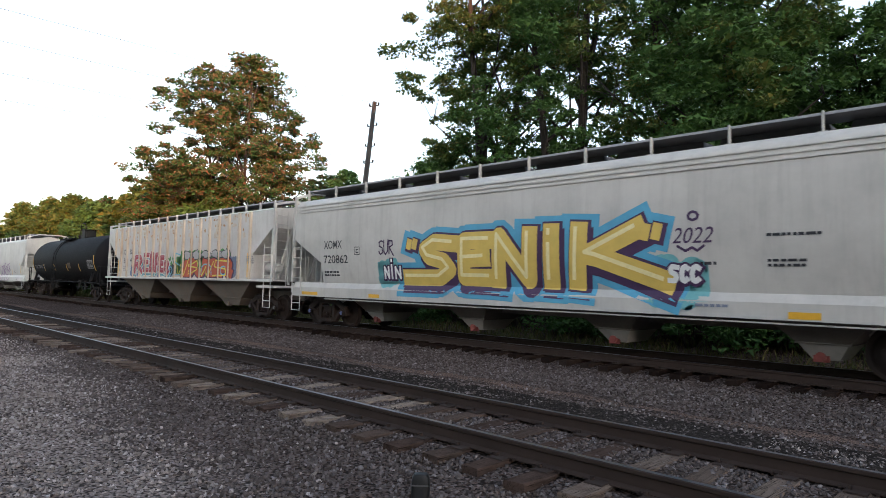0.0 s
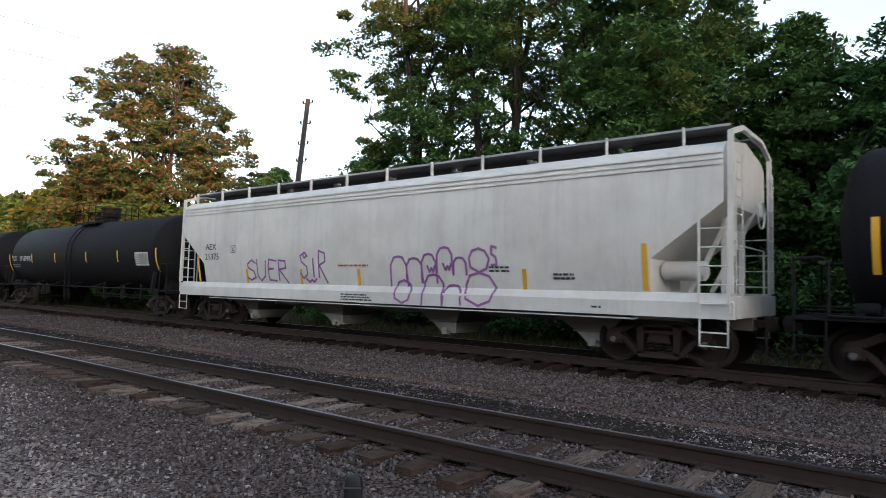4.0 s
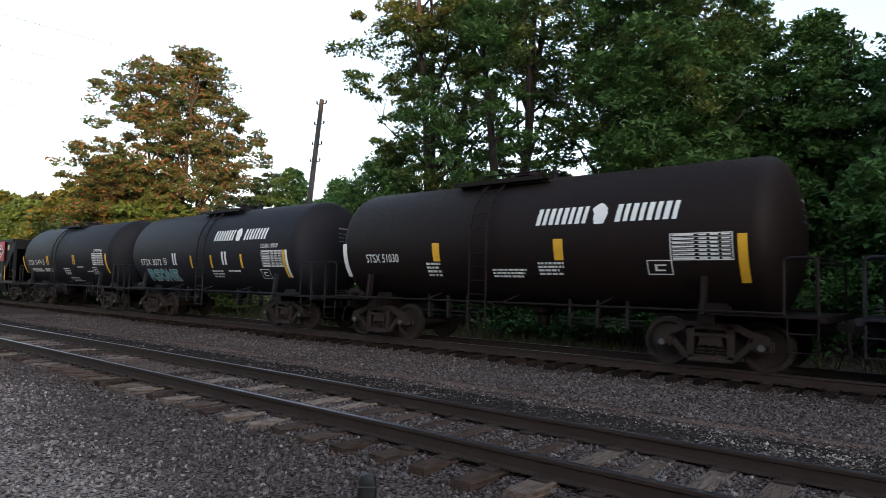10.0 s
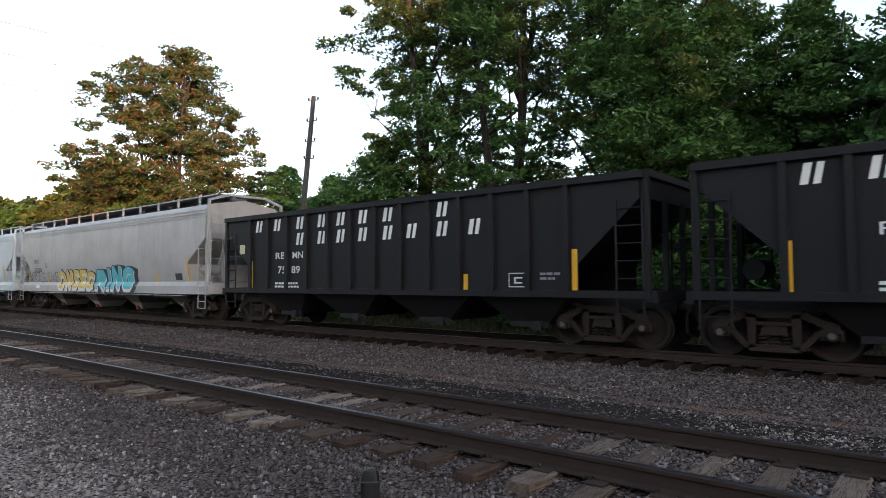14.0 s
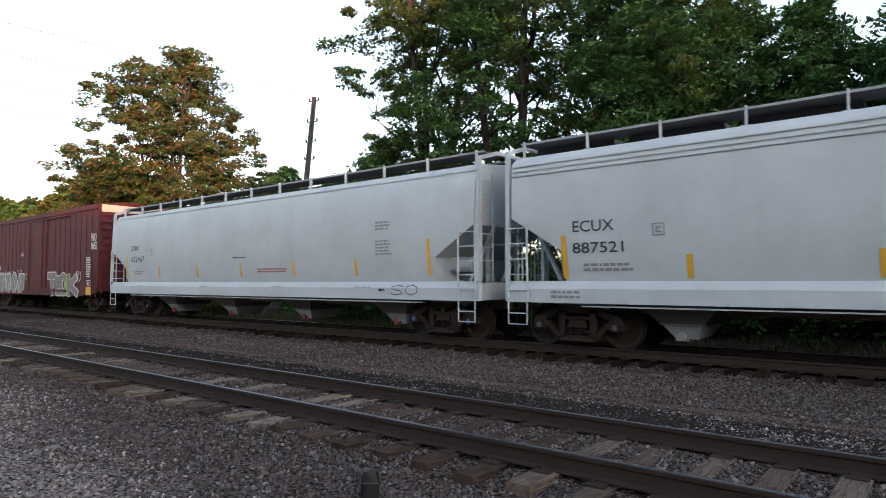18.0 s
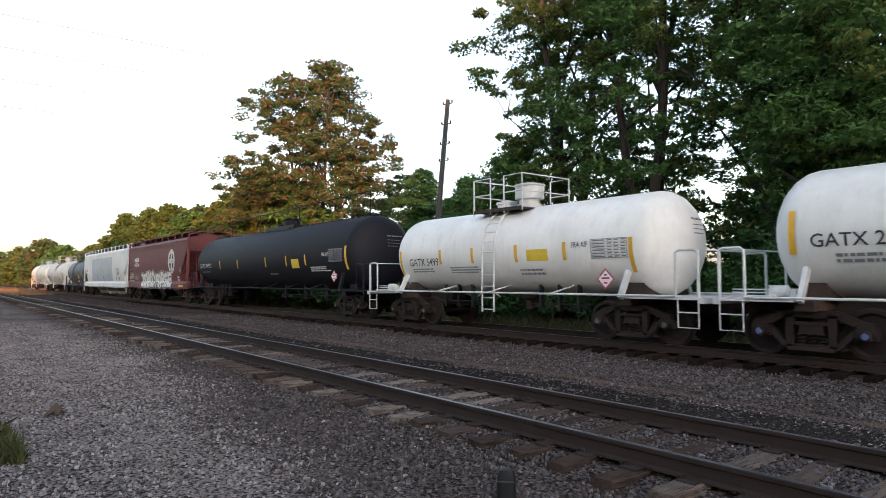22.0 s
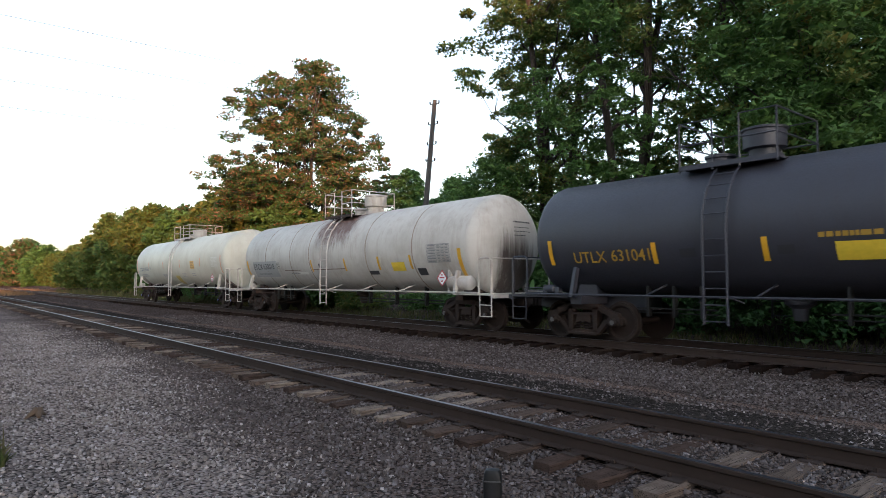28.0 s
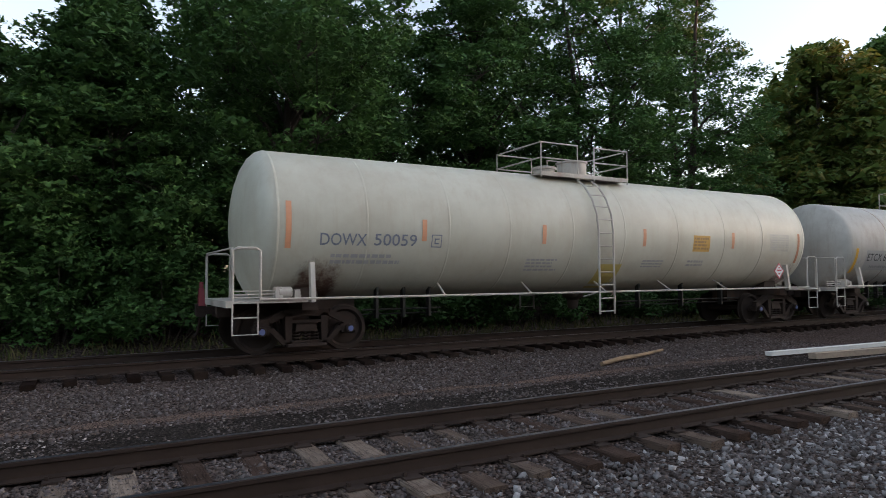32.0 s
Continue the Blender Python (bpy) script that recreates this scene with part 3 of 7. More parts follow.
def glyphs(text, fat=0.0, shear=0.0):
    """The built-in font's outline of a text as corners (n, 2) and triangles, scaled to a unit box."""
    key = (text, fat, shear)
    if key not in GLYPHS:
        cu = bpy.data.curves.new("glyph", "FONT")
        cu.body, cu.offset, cu.resolution_u, cu.shear = text, fat, 3, shear
        ob = bpy.data.objects.new("glyph", cu)
        scene.collection.objects.link(ob)
        bpy.context.view_layer.update()
        me = ob.to_mesh()
        v = np.array([(p.co.x, p.co.y) for p in me.vertices])
        me.calc_loop_triangles()
        f = [tuple(t.vertices) for t in me.loop_triangles]
        ob.to_mesh_clear()
        bpy.data.objects.remove(ob)
        lo, hi = v.min(0), v.max(0)
        GLYPHS[key] = ((v - (lo + hi) / 2) / (hi - lo), f)
    return GLYPHS[key]


# block letters as strokes: two digits across and two up for each point
LETTERS = {
    "S": "9590 3095 0878 2058 7547 9226 7005 0307", "E": "9692 1293 1007 9606/1050 7852", "N": "0802 1097 8803 9097", "I": "5002 5070/5092 5098", "K": "0802 1098/9697 2052 3048 9703",
    "R": "0802 1095 7295 8872 7252 1548/4548 9502", "A": "0602 2295 7895 9402/1542 8542", "P": "1002 1095 7895 9072 7848 1546", "T": "0093 9993/5090 4802", "U": "0897 1025 3206 6806 9025 9297",
    "M": "0402 1297 5045 8897 9602", "C": "9685 6096 2086 0650 2012 6003 9616", "Z": "0692 9292 0808 9607", "O": "5097 1682 0640 3003 7003 9440 8482 5097", "F": "9692 1293 1002/1050 7852",
    "G": "9284 5596 1582 0642 2805 7604 9222 9246 5545", "Q": "4590 4060/8590 8060", "a": "0000 0570 2595 5099 7595 9570 9900", "c": "5099 2090 0560 1020 5000 8515 9955 8088 5099", "s": "9590 1099 0560 9040 9505 0202",
    "$": "9890 6096 3878 4858 8047 9226 7005 0005", "k": "0802 1098/7097 2052 3048 9703", "j": "9099 0060 9945 0505 2030", "v": "0099 3000 5570 7502 9999", "h": "0399 1002/1050 8062 9002"}


class Skin:
    """The near side of a car: y for a height z. Lays markings on it."""

    def __init__(self, car, side, ledge=None, out=None, ribs=()):
        self.car, self.side, self.ledge, self.out, self.ribs = car, side, ledge, out, ribs

    def clip(self, uv, faces, axis, at):
        """Cuts flat shapes in two along a line x = at (axis 0) or z = at (axis 1): the part above it and the part below."""
        halves = ([], []), ([], [])
        for f in faces:
            for (U, F), keep in zip(halves, (1, -1)):
                pts = []
                for a, b in zip(f, f[1:] + f[:1]):
                    p, q = uv[a], uv[b]
                    da, db = keep * (p[axis] - at), keep * (q[axis] - at)
                    if da >= 0:
                        pts.append(p)
                    if da * db < 0:
                        t = da / (da - db)
                        pts.append(tuple(m + (n - m) * t for m, n in zip(p, q)))
                if len(pts) > 2:
                    F.append(tuple(range(len(U), len(U) + len(pts))))
                    U.extend(pts)
        return halves

    def lay(self, name, uv, faces, mat, lift=0.012, label=""):
        """Flat shapes of (x, z) or (x, z, extra lift), laid on the curve, the ribs or the sill of the side."""
        uv = [tuple(float(c) for c in p) if len(p) == 3 else (float(p[0]), float(p[1]), 0.0) for p in uv]
        faces = [tuple(f) for f in faces]
        g = Geo()
        if self.ribs:
            rest = (uv, faces)
            half = 0.066
            for at in sorted(x + d for x in self.ribs for d in (-half, half)):
                rest, (U, F) = self.clip(*rest, 0, at)
                on_rib = any(abs(at - half - x) < 1e-6 for x in self.ribs)
                g.add([(x, -self.side - (0.0 if on_rib else -0.078) - lift - e, z) for x, z, e in U], F)
            g.add([(x, -self.side + 0.078 - lift - e, z) for x, z, e in rest[0]], rest[1])
            return part(name, g, mat, self.car, label, smooth=0)
        # long shapes are split so that they follow the curve
        if callable(self.side):
            for _ in range(4):
                out, mids = [], {}

                def mid(a, b):
                    k = (min(a, b), max(a, b))
                    if k not in mids:
                        mids[k] = len(uv)
                        uv.append(tuple((m + n) / 2 for m, n in zip(uv[a], uv[b])))
                    return mids[k]
                tall = False
                for f in faces:
                    for tri in ((f[0], f[i], f[i + 1]) for i in range(1, len(f) - 1)):
                        z = [uv[i][1] for i in tri]
                        if max(z) - min(z) > 0.2:
                            tall = True
                            a, b, c = tri
                            ab, bc, ca = mid(a, b), mid(b, c), mid(c, a)
                            out += [(a, ab, ca), (ab, b, bc), (ca, bc, c), (ab, bc, ca)]
                        else:
                            out.append(tri)
                faces = out
                if not tall:
                    break
        if self.ledge and min(p[1] for p in uv) < self.ledge:
            (ua, fa), (ub, fb) = self.clip(uv, faces, 1, self.ledge)
            g.add([(x, -self.side(z) - lift - e, z) for x, z, e in ua], fa).add([(x, -self.out(z) - lift - e, z) for x, z, e in ub], fb)
            return part(name, g, mat, self.car, label, smooth=0)
        g.add([(x, -(self.side(z) if callable(self.side) else self.side) - lift - e, z) for x, z, e in uv], faces)
        return part(name, g, mat, self.car, label, smooth=0)

    def strokes(self, name, paths, thick, mat, lift, label=""):
        """Sprayed strokes of one width along paths of (x, z), with round joints and square ends."""
        uv, f, k = [], [], 0
        h = thick / 2
        for pts in paths:
            for i, ((a, b), (c, d)) in enumerate(zip(pts, pts[1:])):
                l = math.hypot(c - a, d - b) or 1e-6
                ux, uz = (c - a) / l, (d - b) / l
                s0, s1 = (0.92 * h if i == 0 else 0.0), (0.92 * h if i == len(pts) - 2 else 0.0)
                a, b, c, d = a - ux * s0, b - uz * s0, c + ux * s1, d + uz * s1
                e, n = 2.5e-4 * (k % 12), len(uv)
                k += 1
                uv += [(a - uz * h, b + ux * h, e), (a + uz * h, b - ux * h, e), (c + uz * h, d - ux * h, e), (c - uz * h, d + ux * h, e)]
                f.append((n, n + 1, n + 2, n + 3))
                if i:
                    e, n, m = 2.5e-4 * (k % 12), len(uv), 10
                    k += 1
                    uv += [(pts[i][0] + h * math.cos(6.2832 * q / m), pts[i][1] + h * math.sin(6.2832 * q / m), e) for q in range(m)]
                    f.append(tuple(range(n, n + m)))
        return self.lay(name, uv, f, mat, lift, label)

    def paths(self, spec, thick, shear=0.0):
        """Letters as stroke paths; spec: letter, x0, x1, z0, z1; and so on."""
        out, h = [], thick / 2
        for item in spec.split(";"):
            ch, *box = item.split()
            x0, x1, z0, z1 = [float(v) for v in box]
            for line in LETTERS[ch].split("/"):
                pts = []
                for q in line.split():
                    z = z0 + h + (z1 - z0 - thick) * int(q[2:]) / 99
                    pts.append((x0 + h + (x1 - x0 - thick) * int(q[:2]) / 99 + shear * (z - (z0 + z1) / 2), z))
                out.append(pts)
        return out

    def piece(self, spec, thick, layers, shear=0.0, label=""):
        """Sprayed block letters in layers of (name, material, extra width, dx, dz, lift)."""
        for n, letter in enumerate(spec.split(";")):
            base = self.paths(letter, thick, shear)
            for i, (name, mat, grow, dx, dz, lift) in enumerate(layers):
                self.strokes(name, [[(x + dx, z + dz) for x, z in pts] for pts in base], max(0.02, thick + grow), mat, lift + 3.0e-4 * (n % 6), label if i == 0 else "")

    def blots(self, name, places, mat, lift, seed, label=""):
        """Ragged spots of (x, z, width, height)."""
        rng = random.Random(seed)
        uv, f = [], []
        for i, (x, z, w, h) in enumerate(places):
            k, m = len(uv), 12
            for q in range(m):
                a = 6.2832 * q / m
                r = rng.uniform(0.65, 1.15)
                uv.append((x + w / 2 * r * math.cos(a), z + h / 2 * r * math.sin(a), 2.0e-4 * (i % 10)))
            f.append(tuple(range(k, k + m)))
        ob = self.lay(name, uv, f, mat, lift, label)
        ob["kind"] = "stuff"
        return ob

    def text(self, txt, x, z, w, h, mat, fat=0.006, shear=0.0, lift=0.014):
        v, f = glyphs(txt.replace("_", " "), fat, shear)
        return self.lay("lettering", v * (w, h) + (x, z), f, mat, lift, f"lettering {txt.replace('_', ' ')}")

    def rects(self, name, rs, mat, lift=0.012, label=""):
        uv, f = [], []
        for x0, z0, x1, z1 in rs:
            k = len(uv)
            uv += [(x0, z0), (x1, z0), (x1, z1), (x0, z1)]
            f.append((k, k + 1, k + 2, k + 3))
        return self.lay(name, uv, f, mat, lift, label)

    def strip(self, x, z, w=0.11, h=0.45, mat=None):
        return self.rects("reflector_strip", [(x - w / 2, z - h / 2, x + w / 2, z + h / 2)], mat or YELLOW)

    def strips(self, places, z, mat=None, h=0.45, w=0.11):
        for x in places:
            self.strip(x, z, w, h, mat)

    def patch(self, x, z, w, h, mat, label=""):
        return self.rects("panel", [(x - w / 2, z - h / 2, x + w / 2, z + h / 2)], mat, 0.008, label)

    def lines(self, x, z, w, h, mat, rows=0, seed=1):
        """Small print that cannot be read: rows of short bars."""
        rng = random.Random(seed + int(abs(x * 100)))
        rows = rows or max(1, round(h / 0.085))
        rs = []
        for i in range(rows):
            zc = z + h / 2 - (i + 0.5) * h / rows
            a = x - w / 2
            end = x + w / 2 - rng.uniform(0, 0.25) * w
            while a < end:
                b = min(end, a + rng.uniform(0.05, 0.16))
                rs.append((a, zc - 0.28 * h / rows, b, zc + 0.28 * h / rows))
                a = b + rng.uniform(0.015, 0.04)
        ob = self.rects("small_print", rs, mat)
        ob["kind"] = "stuff"
        return ob

    def stencil(self, x, z, w, h, mat):
        t = 0.02
        return self.rects("stencil_box", [(x - w / 2, z - h / 2, x + w / 2, z - h / 2 + t), (x - w / 2, z + h / 2 - t, x + w / 2, z + h / 2), (x - w / 2, z - h / 2, x - w / 2 + t, z + h / 2),
                                          (x + w / 2 - t, z - h / 2, x + w / 2, z + h / 2), (x - w * 0.2, z - h * 0.25, x + w * 0.22, z - h * 0.14), (x - w * 0.2, z - h * 0.25, x - w * 0.1, z + h * 0.18), (x - w * 0.2, z + h * 0.1, x + w * 0.25, z + h * 0.2)], mat)

    def table(self, x, z, w, h, mat):
        """A stencilled test table: ruled rows and columns with small print."""
        rs = [(x - w / 2, z + h / 2 - 0.016, x + w / 2, z + h / 2), (x - w / 2, z - h / 2, x + w / 2, z - h / 2 + 0.016), (x - w / 2, z - h / 2, x - w / 2 + 0.016, z + h / 2), (x + w / 2 - 0.016, z - h / 2, x + w / 2, z + h / 2)]
        rows = max(3, round(h / 0.075))
        for i in range(rows):
            zc = z + h / 2 - (i + 0.5) * h / rows
            rs.append((x - w / 2, zc + 0.5 * h / rows - 0.008, x + w / 2, zc + 0.5 * h / rows))
            for a, b in ((-0.46, -0.1), (-0.03, 0.1), (0.15, 0.28), (0.33, 0.46)):
                rs.append((x + a * w, zc - 0.013, x + b * w, zc + 0.016))
        return self.rects("data_table", rs, mat)

    def blocks(self, x, z, w, h, n, mat, slant=0.12, wide=0.8):
        """A brand's lettering as plain shapes: pairs of slanted bars."""
        step = w / n
        for i in range(n):
            c, hw = x - w / 2 + (i + 0.5) * step, wide * step / 2
            uv, f = [], []
            for a, b in ((-hw, -0.18 * hw), (0.3 * hw, hw)):
                k = len(uv)
                uv += [(c + a - slant * h / 2, z - h / 2), (c + b - slant * h / 2, z - h / 2), (c + b + slant * h / 2, z + h / 2), (c + a + slant * h / 2, z + h / 2)]
                f.append((k, k + 1, k + 2, k + 3))
            self.lay("emblem_shape", uv, f, mat, 0.012, "plain slanted white bars")

    def cloud(self, x, z, w, h, mat, seed=1, lift=0.006, lobes=7):
        """A sprayed ground: overlapping soft-edged discs that fill a wide box."""
        rng = random.Random(seed)
        uv, f = [], []
        n = max(6, int(w / h * 9))
        for i in range(n):
            r = h * rng.uniform(0.16, 0.3)
            cx = x + (w / 2 - r) * rng.uniform(-1, 1)
            cz = z + (h / 2 - r) * rng.choice((-1, 1)) * rng.uniform(0.6, 1.0)
            k, m = len(uv), 16
            uv += [(cx + r * (1 + 0.08 * math.sin(5 * q)) * math.cos(6.2832 * q / m), cz + r * math.sin(6.2832 * q / m)) for q in range(m)]
            f.append(tuple(range(k, k + m)))
        k = len(uv)
        uv += [(x - w * 0.46, z - h * 0.34), (x + w * 0.46, z - h * 0.34), (x + w * 0.46, z + h * 0.34), (x - w * 0.46, z + h * 0.34)]
        f.append((k, k + 1, k + 2, k + 3))
        return self.lay("spray_cloud", uv, f, mat, lift, "sprayed ground colour")

    def scrawl(self, txt, x, z, w, h, mat, seed=1, thick=0.05):
        """A hand-sprayed line tag: thin outlined letters with flourishes."""
        rng = random.Random(seed)
        uv, f = [], []

        def stroke(pts):
            for (a, b), (c, d) in zip(pts, pts[1:]):
                l = math.hypot(c - a, d - b) or 1e-6
                nx, nz = -(d - b) / l * thick / 2, (c - a) / l * thick / 2
                ex, ez = (c - a) / l * thick * 0.3, (d - b) / l * thick * 0.3
                k = len(uv)
                uv.extend([(a + nx - ex, b + nz - ez), (a - nx - ex, b - nz - ez), (c - nx + ex, d - nz + ez), (c + nx + ex, d + nz + ez)])
                f.append((k + 3, k + 2, k + 1, k))
        n = len(txt)
        hand = {"S": [(1, .85), (.6, 1), (.1, .85), (.15, .6), (.8, .45), (.9, .15), (.4, 0), (0, .15)], "U": [(0, 1), (.05, .2), (.4, 0), (.85, .2), (1, 1)], "E": [(1, .95), (.2, 1), (.1, .55), (.7, .55), (.1, .5), (.15, .05), (1, 0)],
                "R": [(.05, 0), (.1, 1), (.8, .95), (.85, .6), (.15, .5), (1, -.15)], "I": [(.5, 0), (.5, .75)], "O": [(.5, 1), (.1, .8), (.05, .3), (.5, 0), (.95, .3), (.9, .8), (.5, 1)], "M": [(0, 0), (.1, 1), (.45, .4), (.85, 1), (1, 0)],
                "W": [(0, 1), (.2, 0), (.5, .7), (.8, 0), (1, 1)], "N": [(0, 0), (.1, 1), (.85, 0), (1, 1)]}
        for i, ch in enumerate(txt):
            cx = x - w / 2 + i * w / n
            stroke([(cx + (px + rng.uniform(-.04, .04)) * w / n * 0.88, z - h / 2 + (pz + rng.uniform(-.04, .04)) * h) for px, pz in hand.get(ch, hand["O"])])
        return self.lay("sprayed_line", uv, f, mat, 0.014, "thin sprayed line lettering")


# ---- covered hoppers ----
def covered_hopper(s, half, trucks, mat, label, profile, cut, bays, sill=(0.96, 1.42), lines=(3.74, 3.84, 3.95), ribs=(), board=4.55, posts=1.57, hop=None, trim=None, cap=GREYCAP, boardmat=None, gate=None):
    """profile: (y, z) of the near half from the floor line to the ridge; cut: (x inner, z inner, x outer, z outer) of the opening at each end."""
    car = new_car("covered_hopper_car", s, half, label, "hopper car", trucks, cap)
    trim, hop, boardmat = trim or mat, hop or mat, boardmat or GRATE
    zs, ysd = [p[1] for p in profile], [p[0] for p in profile]

    def side(z):
        return float(np.interp(z, zs[:-1], ysd[:-1]))
    xi, zi, xo, zo = cut
    floor = zs[0]
    stations = [(-xo, zo), (-xi - 0.02, zi), (-xi, floor), (0.0, floor), (xi, floor), (xi + 0.02, zi), (xo, zo)]
    g = Geo()
    rings = []
    for x, zb in stations:
        ring = []
        for y, z in profile:
            z2 = max(z, zb)
            ring.append((x, -(side(z2) if z < zb else y), z2))
        full = ring + [(x, -y, z) for x, y, z in reversed(ring[:-1])]
        rings.append(full)
    n = len(rings[0])
    g.add([p for r in rings for p in r], [(i * n + k, (i + 1) * n + k, (i + 1) * n + (k + 1) % n, i * n + (k + 1) % n) for i in range(len(rings) - 1) for k in range(n)] + [tuple(range(n)), tuple(reversed(range((len(rings) - 1) * n, len(rings) * n)))])
    part("body", g, mat, car, smooth=40)
    for z in lines:
        for sgn in (-1, 1):
            g = Geo()
            a = [(-xo + 0.02, sgn * (side(z) + 0.004), z), (xo - 0.02, sgn * (side(z) + 0.004), z)]
            g.beam(*a, 0.05, 0.028)
            part("side_seam", g, trim, car, smooth=0)
    # side sill
    for sgn in (-1, 1):
        y, zl, zh = side(floor) + 0.11, *sill
        shoulder = zh - 0.36 * (zh - zl)
        sec = [(y - 0.14, zl), (y, zl), (y, shoulder), (y - 0.10, zh - 0.012), (y - 0.14, zh)]
        n2 = len(sec)
        part("side_sill", Geo().add([(x, sgn * a, b) for x in (-half + 0.1, half - 0.1) for a, b in sec], [(i, (i + 1) % n2, (i + 1) % n2 + n2, i + n2) for i in range(n2)] + [tuple(range(n2)), tuple(range(n2, 2 * n2))]), trim, car, smooth=0)
        if not ribs:
            part("sill_flange", Geo().box(-half + 1.9, half - 1.9, *sorted((sgn * (y - 0.22), sgn * (y - 0.05))), zl - 0.075, zl - 0.05), trim, car)
    part("center_sill", Geo().box(-half + 0.1, half - 0.1, -0.2, 0.2, 0.72, 1.05), hop, car)
    # end structure: corner posts, ladders, platform, slope supports
    for e in (-1, 1):
        X = e * (half - 0.14)
        gp = Geo()
        for sgn in (-1, 1):
            gp.beam((X, sgn * (side(2.5) - 0.02), sill[1]), (X, sgn * (side(3.8) - 0.05), zs[-2] + 0.15), 0.09, 0.09, (1, 0, 0))
            gp.beam((X, sgn * (side(3.8) - 0.05), zs[-2] + 0.12), (X, sgn * 0.75, board - 0.02), 0.09, 0.08, (1, 0, 0))
            gp.beam((e * xo, sgn * 0.7, zo + 0.05), (e * (xi + 0.5), sgn * 0.7, sill[1]), 0.10, 0.08)
            gp.beam((e * (half - 0.5), sgn * 0.62, sill[1] - 0.2), (e * (half - 0.5), sgn * 0.62, zo), 0.08, 0.08, (1, 0, 0))
        gp.beam((X, -0.75, board - 0.02), (X, 0.75, board - 0.02), 0.09, 0.08)
        part("end_frame", gp, trim, car)
        part("end_platform", Geo().box(*sorted((e * (half - 1.25), e * (half - 0.06))), -1.5, 1.5, sill[1] - 0.32, sill[1] - 0.24), trim, car)
        part("end_sill", Geo().box(*sorted((e * (half - 0.16), e * (half - 0.04))), -1.52, 1.52, sill[0] + 0.02, sill[1] - 0.04), trim, car)
        for sgn in (-1, 1):
            yy = sgn * (side(2.5) + 0.02)
            ladder(car, (e * (half - 0.42), yy, sill[0] + 0.1), (e * (half - 0.42), yy, 2.75), 0.5, 5, trim)
            ladder(car, (X + e * 0.07, sgn * (side(2.5) - 0.33), sill[1]), (X + e * 0.07, sgn * (side(2.5) - 0.33), 3.95), 0.46, 8, trim, "y")
            gs = Geo().tube([(e * (half - 0.18), yy, sill[0]), (e * (half - 0.18), yy, 0.48), (e * (half - 0.66), yy, 0.48), (e * (half - 0.66), yy, sill[0])], 0.017, 6)
            gs.tube([(e * (half - 0.18), yy, 0.72), (e * (half - 0.66), yy, 0.72)], 0.015, 6)
            part("stirrup_step", gs, trim, car)
        pipe(car, "end_handrail", [(X, -0.95, sill[1] - 0.25), (X, -0.95, 2.3), (X, 0.95, 2.3), (X, 0.95, sill[1] - 0.25)], 0.02, trim)
    part("brake_gear", Geo().lathe([(-0.42, 0.0), (-0.42, 0.14), (-0.38, 0.19), (0.38, 0.19), (0.42, 0.14), (0.42, 0.0)], "x", (half - 1.15, -0.85, sill[1] + 0.42), 14).box(half - 1.6, half - 1.4, -0.4, 0.1, sill[1], sill[1] + 0.4), trim, car, "air reservoir on the end platform")
    part("brake_wheel", Geo().lathe([(-0.015, 0.27), (0.015, 0.29), (0.03, 0.27), (0.0, 0.25), (-0.015, 0.27)], "x", (half - 0.1, 0.55, 3.0), 20), trim, car)
    # hopper bays below the sill
    for x in bays["at"]:
        wt, wb, zb, yb = bays["top"] / 2, bays["bottom"] / 2, bays["z"], bays["y"]
        zm, f = zb + 0.30, 0.30 / (floor - zb)
        wm, ym = wb + (wt - wb) * f * 0.75, yb + (1.36 - yb) * f
        quad = [(0, 1, 5, 4), (1, 2, 6, 5), (2, 3, 7, 6), (3, 0, 4, 7), (7, 6, 5, 4)]

        def frustum(a, ya, za, b, y2, z2):
            return Geo().add([(x - a, -ya, za), (x + a, -ya, za), (x + a, ya, za), (x - a, ya, za), (x - b, -y2, z2), (x + b, -y2, z2), (x + b, y2, z2), (x - b, y2, z2)], quad)
        b = part("hopper_bay", frustum(wt, 1.36, floor - 0.02, wm, ym, zm), hop, car, smooth=0)
        part("bay_flange", Geo().box(x - wm - 0.03, x + wm + 0.03, -ym - 0.03, ym + 0.03, zm - 0.015, zm + 0.015), hop, b)
        part("outlet_gate", frustum(wm - 0.02, ym - 0.02, zm - 0.016, wb, yb, zb), hop if ribs or hop is BLACKIRON else trim, b, "outlet chute", smooth=0)
        part("outlet_cap", Geo().tube([(x - wb * 0.3, -yb - 0.14, zb + 0.06), (x - wb * 0.3, -yb + 0.1, zb + 0.06)], 0.085, 12).box(x - wb * 0.3 - 0.13, x - wb * 0.3 + 0.13, -yb - 0.06, -yb - 0.02, zb - 0.04, zb + 0.12), gate or hop, b)
    # ribs on the side
    for x in ribs:
        for sgn in (-1, 1):
            y0 = sgn * (side(2.4) - 0.01)
            y1 = sgn * (side(2.4) + 0.075)
            zlow = floor if abs(x) < xi else max(floor, np.interp(abs(x), [xi, xo], [zi, zo]))
            part("side_rib", Geo().box(x - 0.065, x + 0.065, min(y0, y1), max(y0, y1), zlow, zs[-2] - 0.06, 0.0), RIBTAN, car, smooth=0)
    # roof walkway: gratings, posts, hatch covers
    wy = 1.12
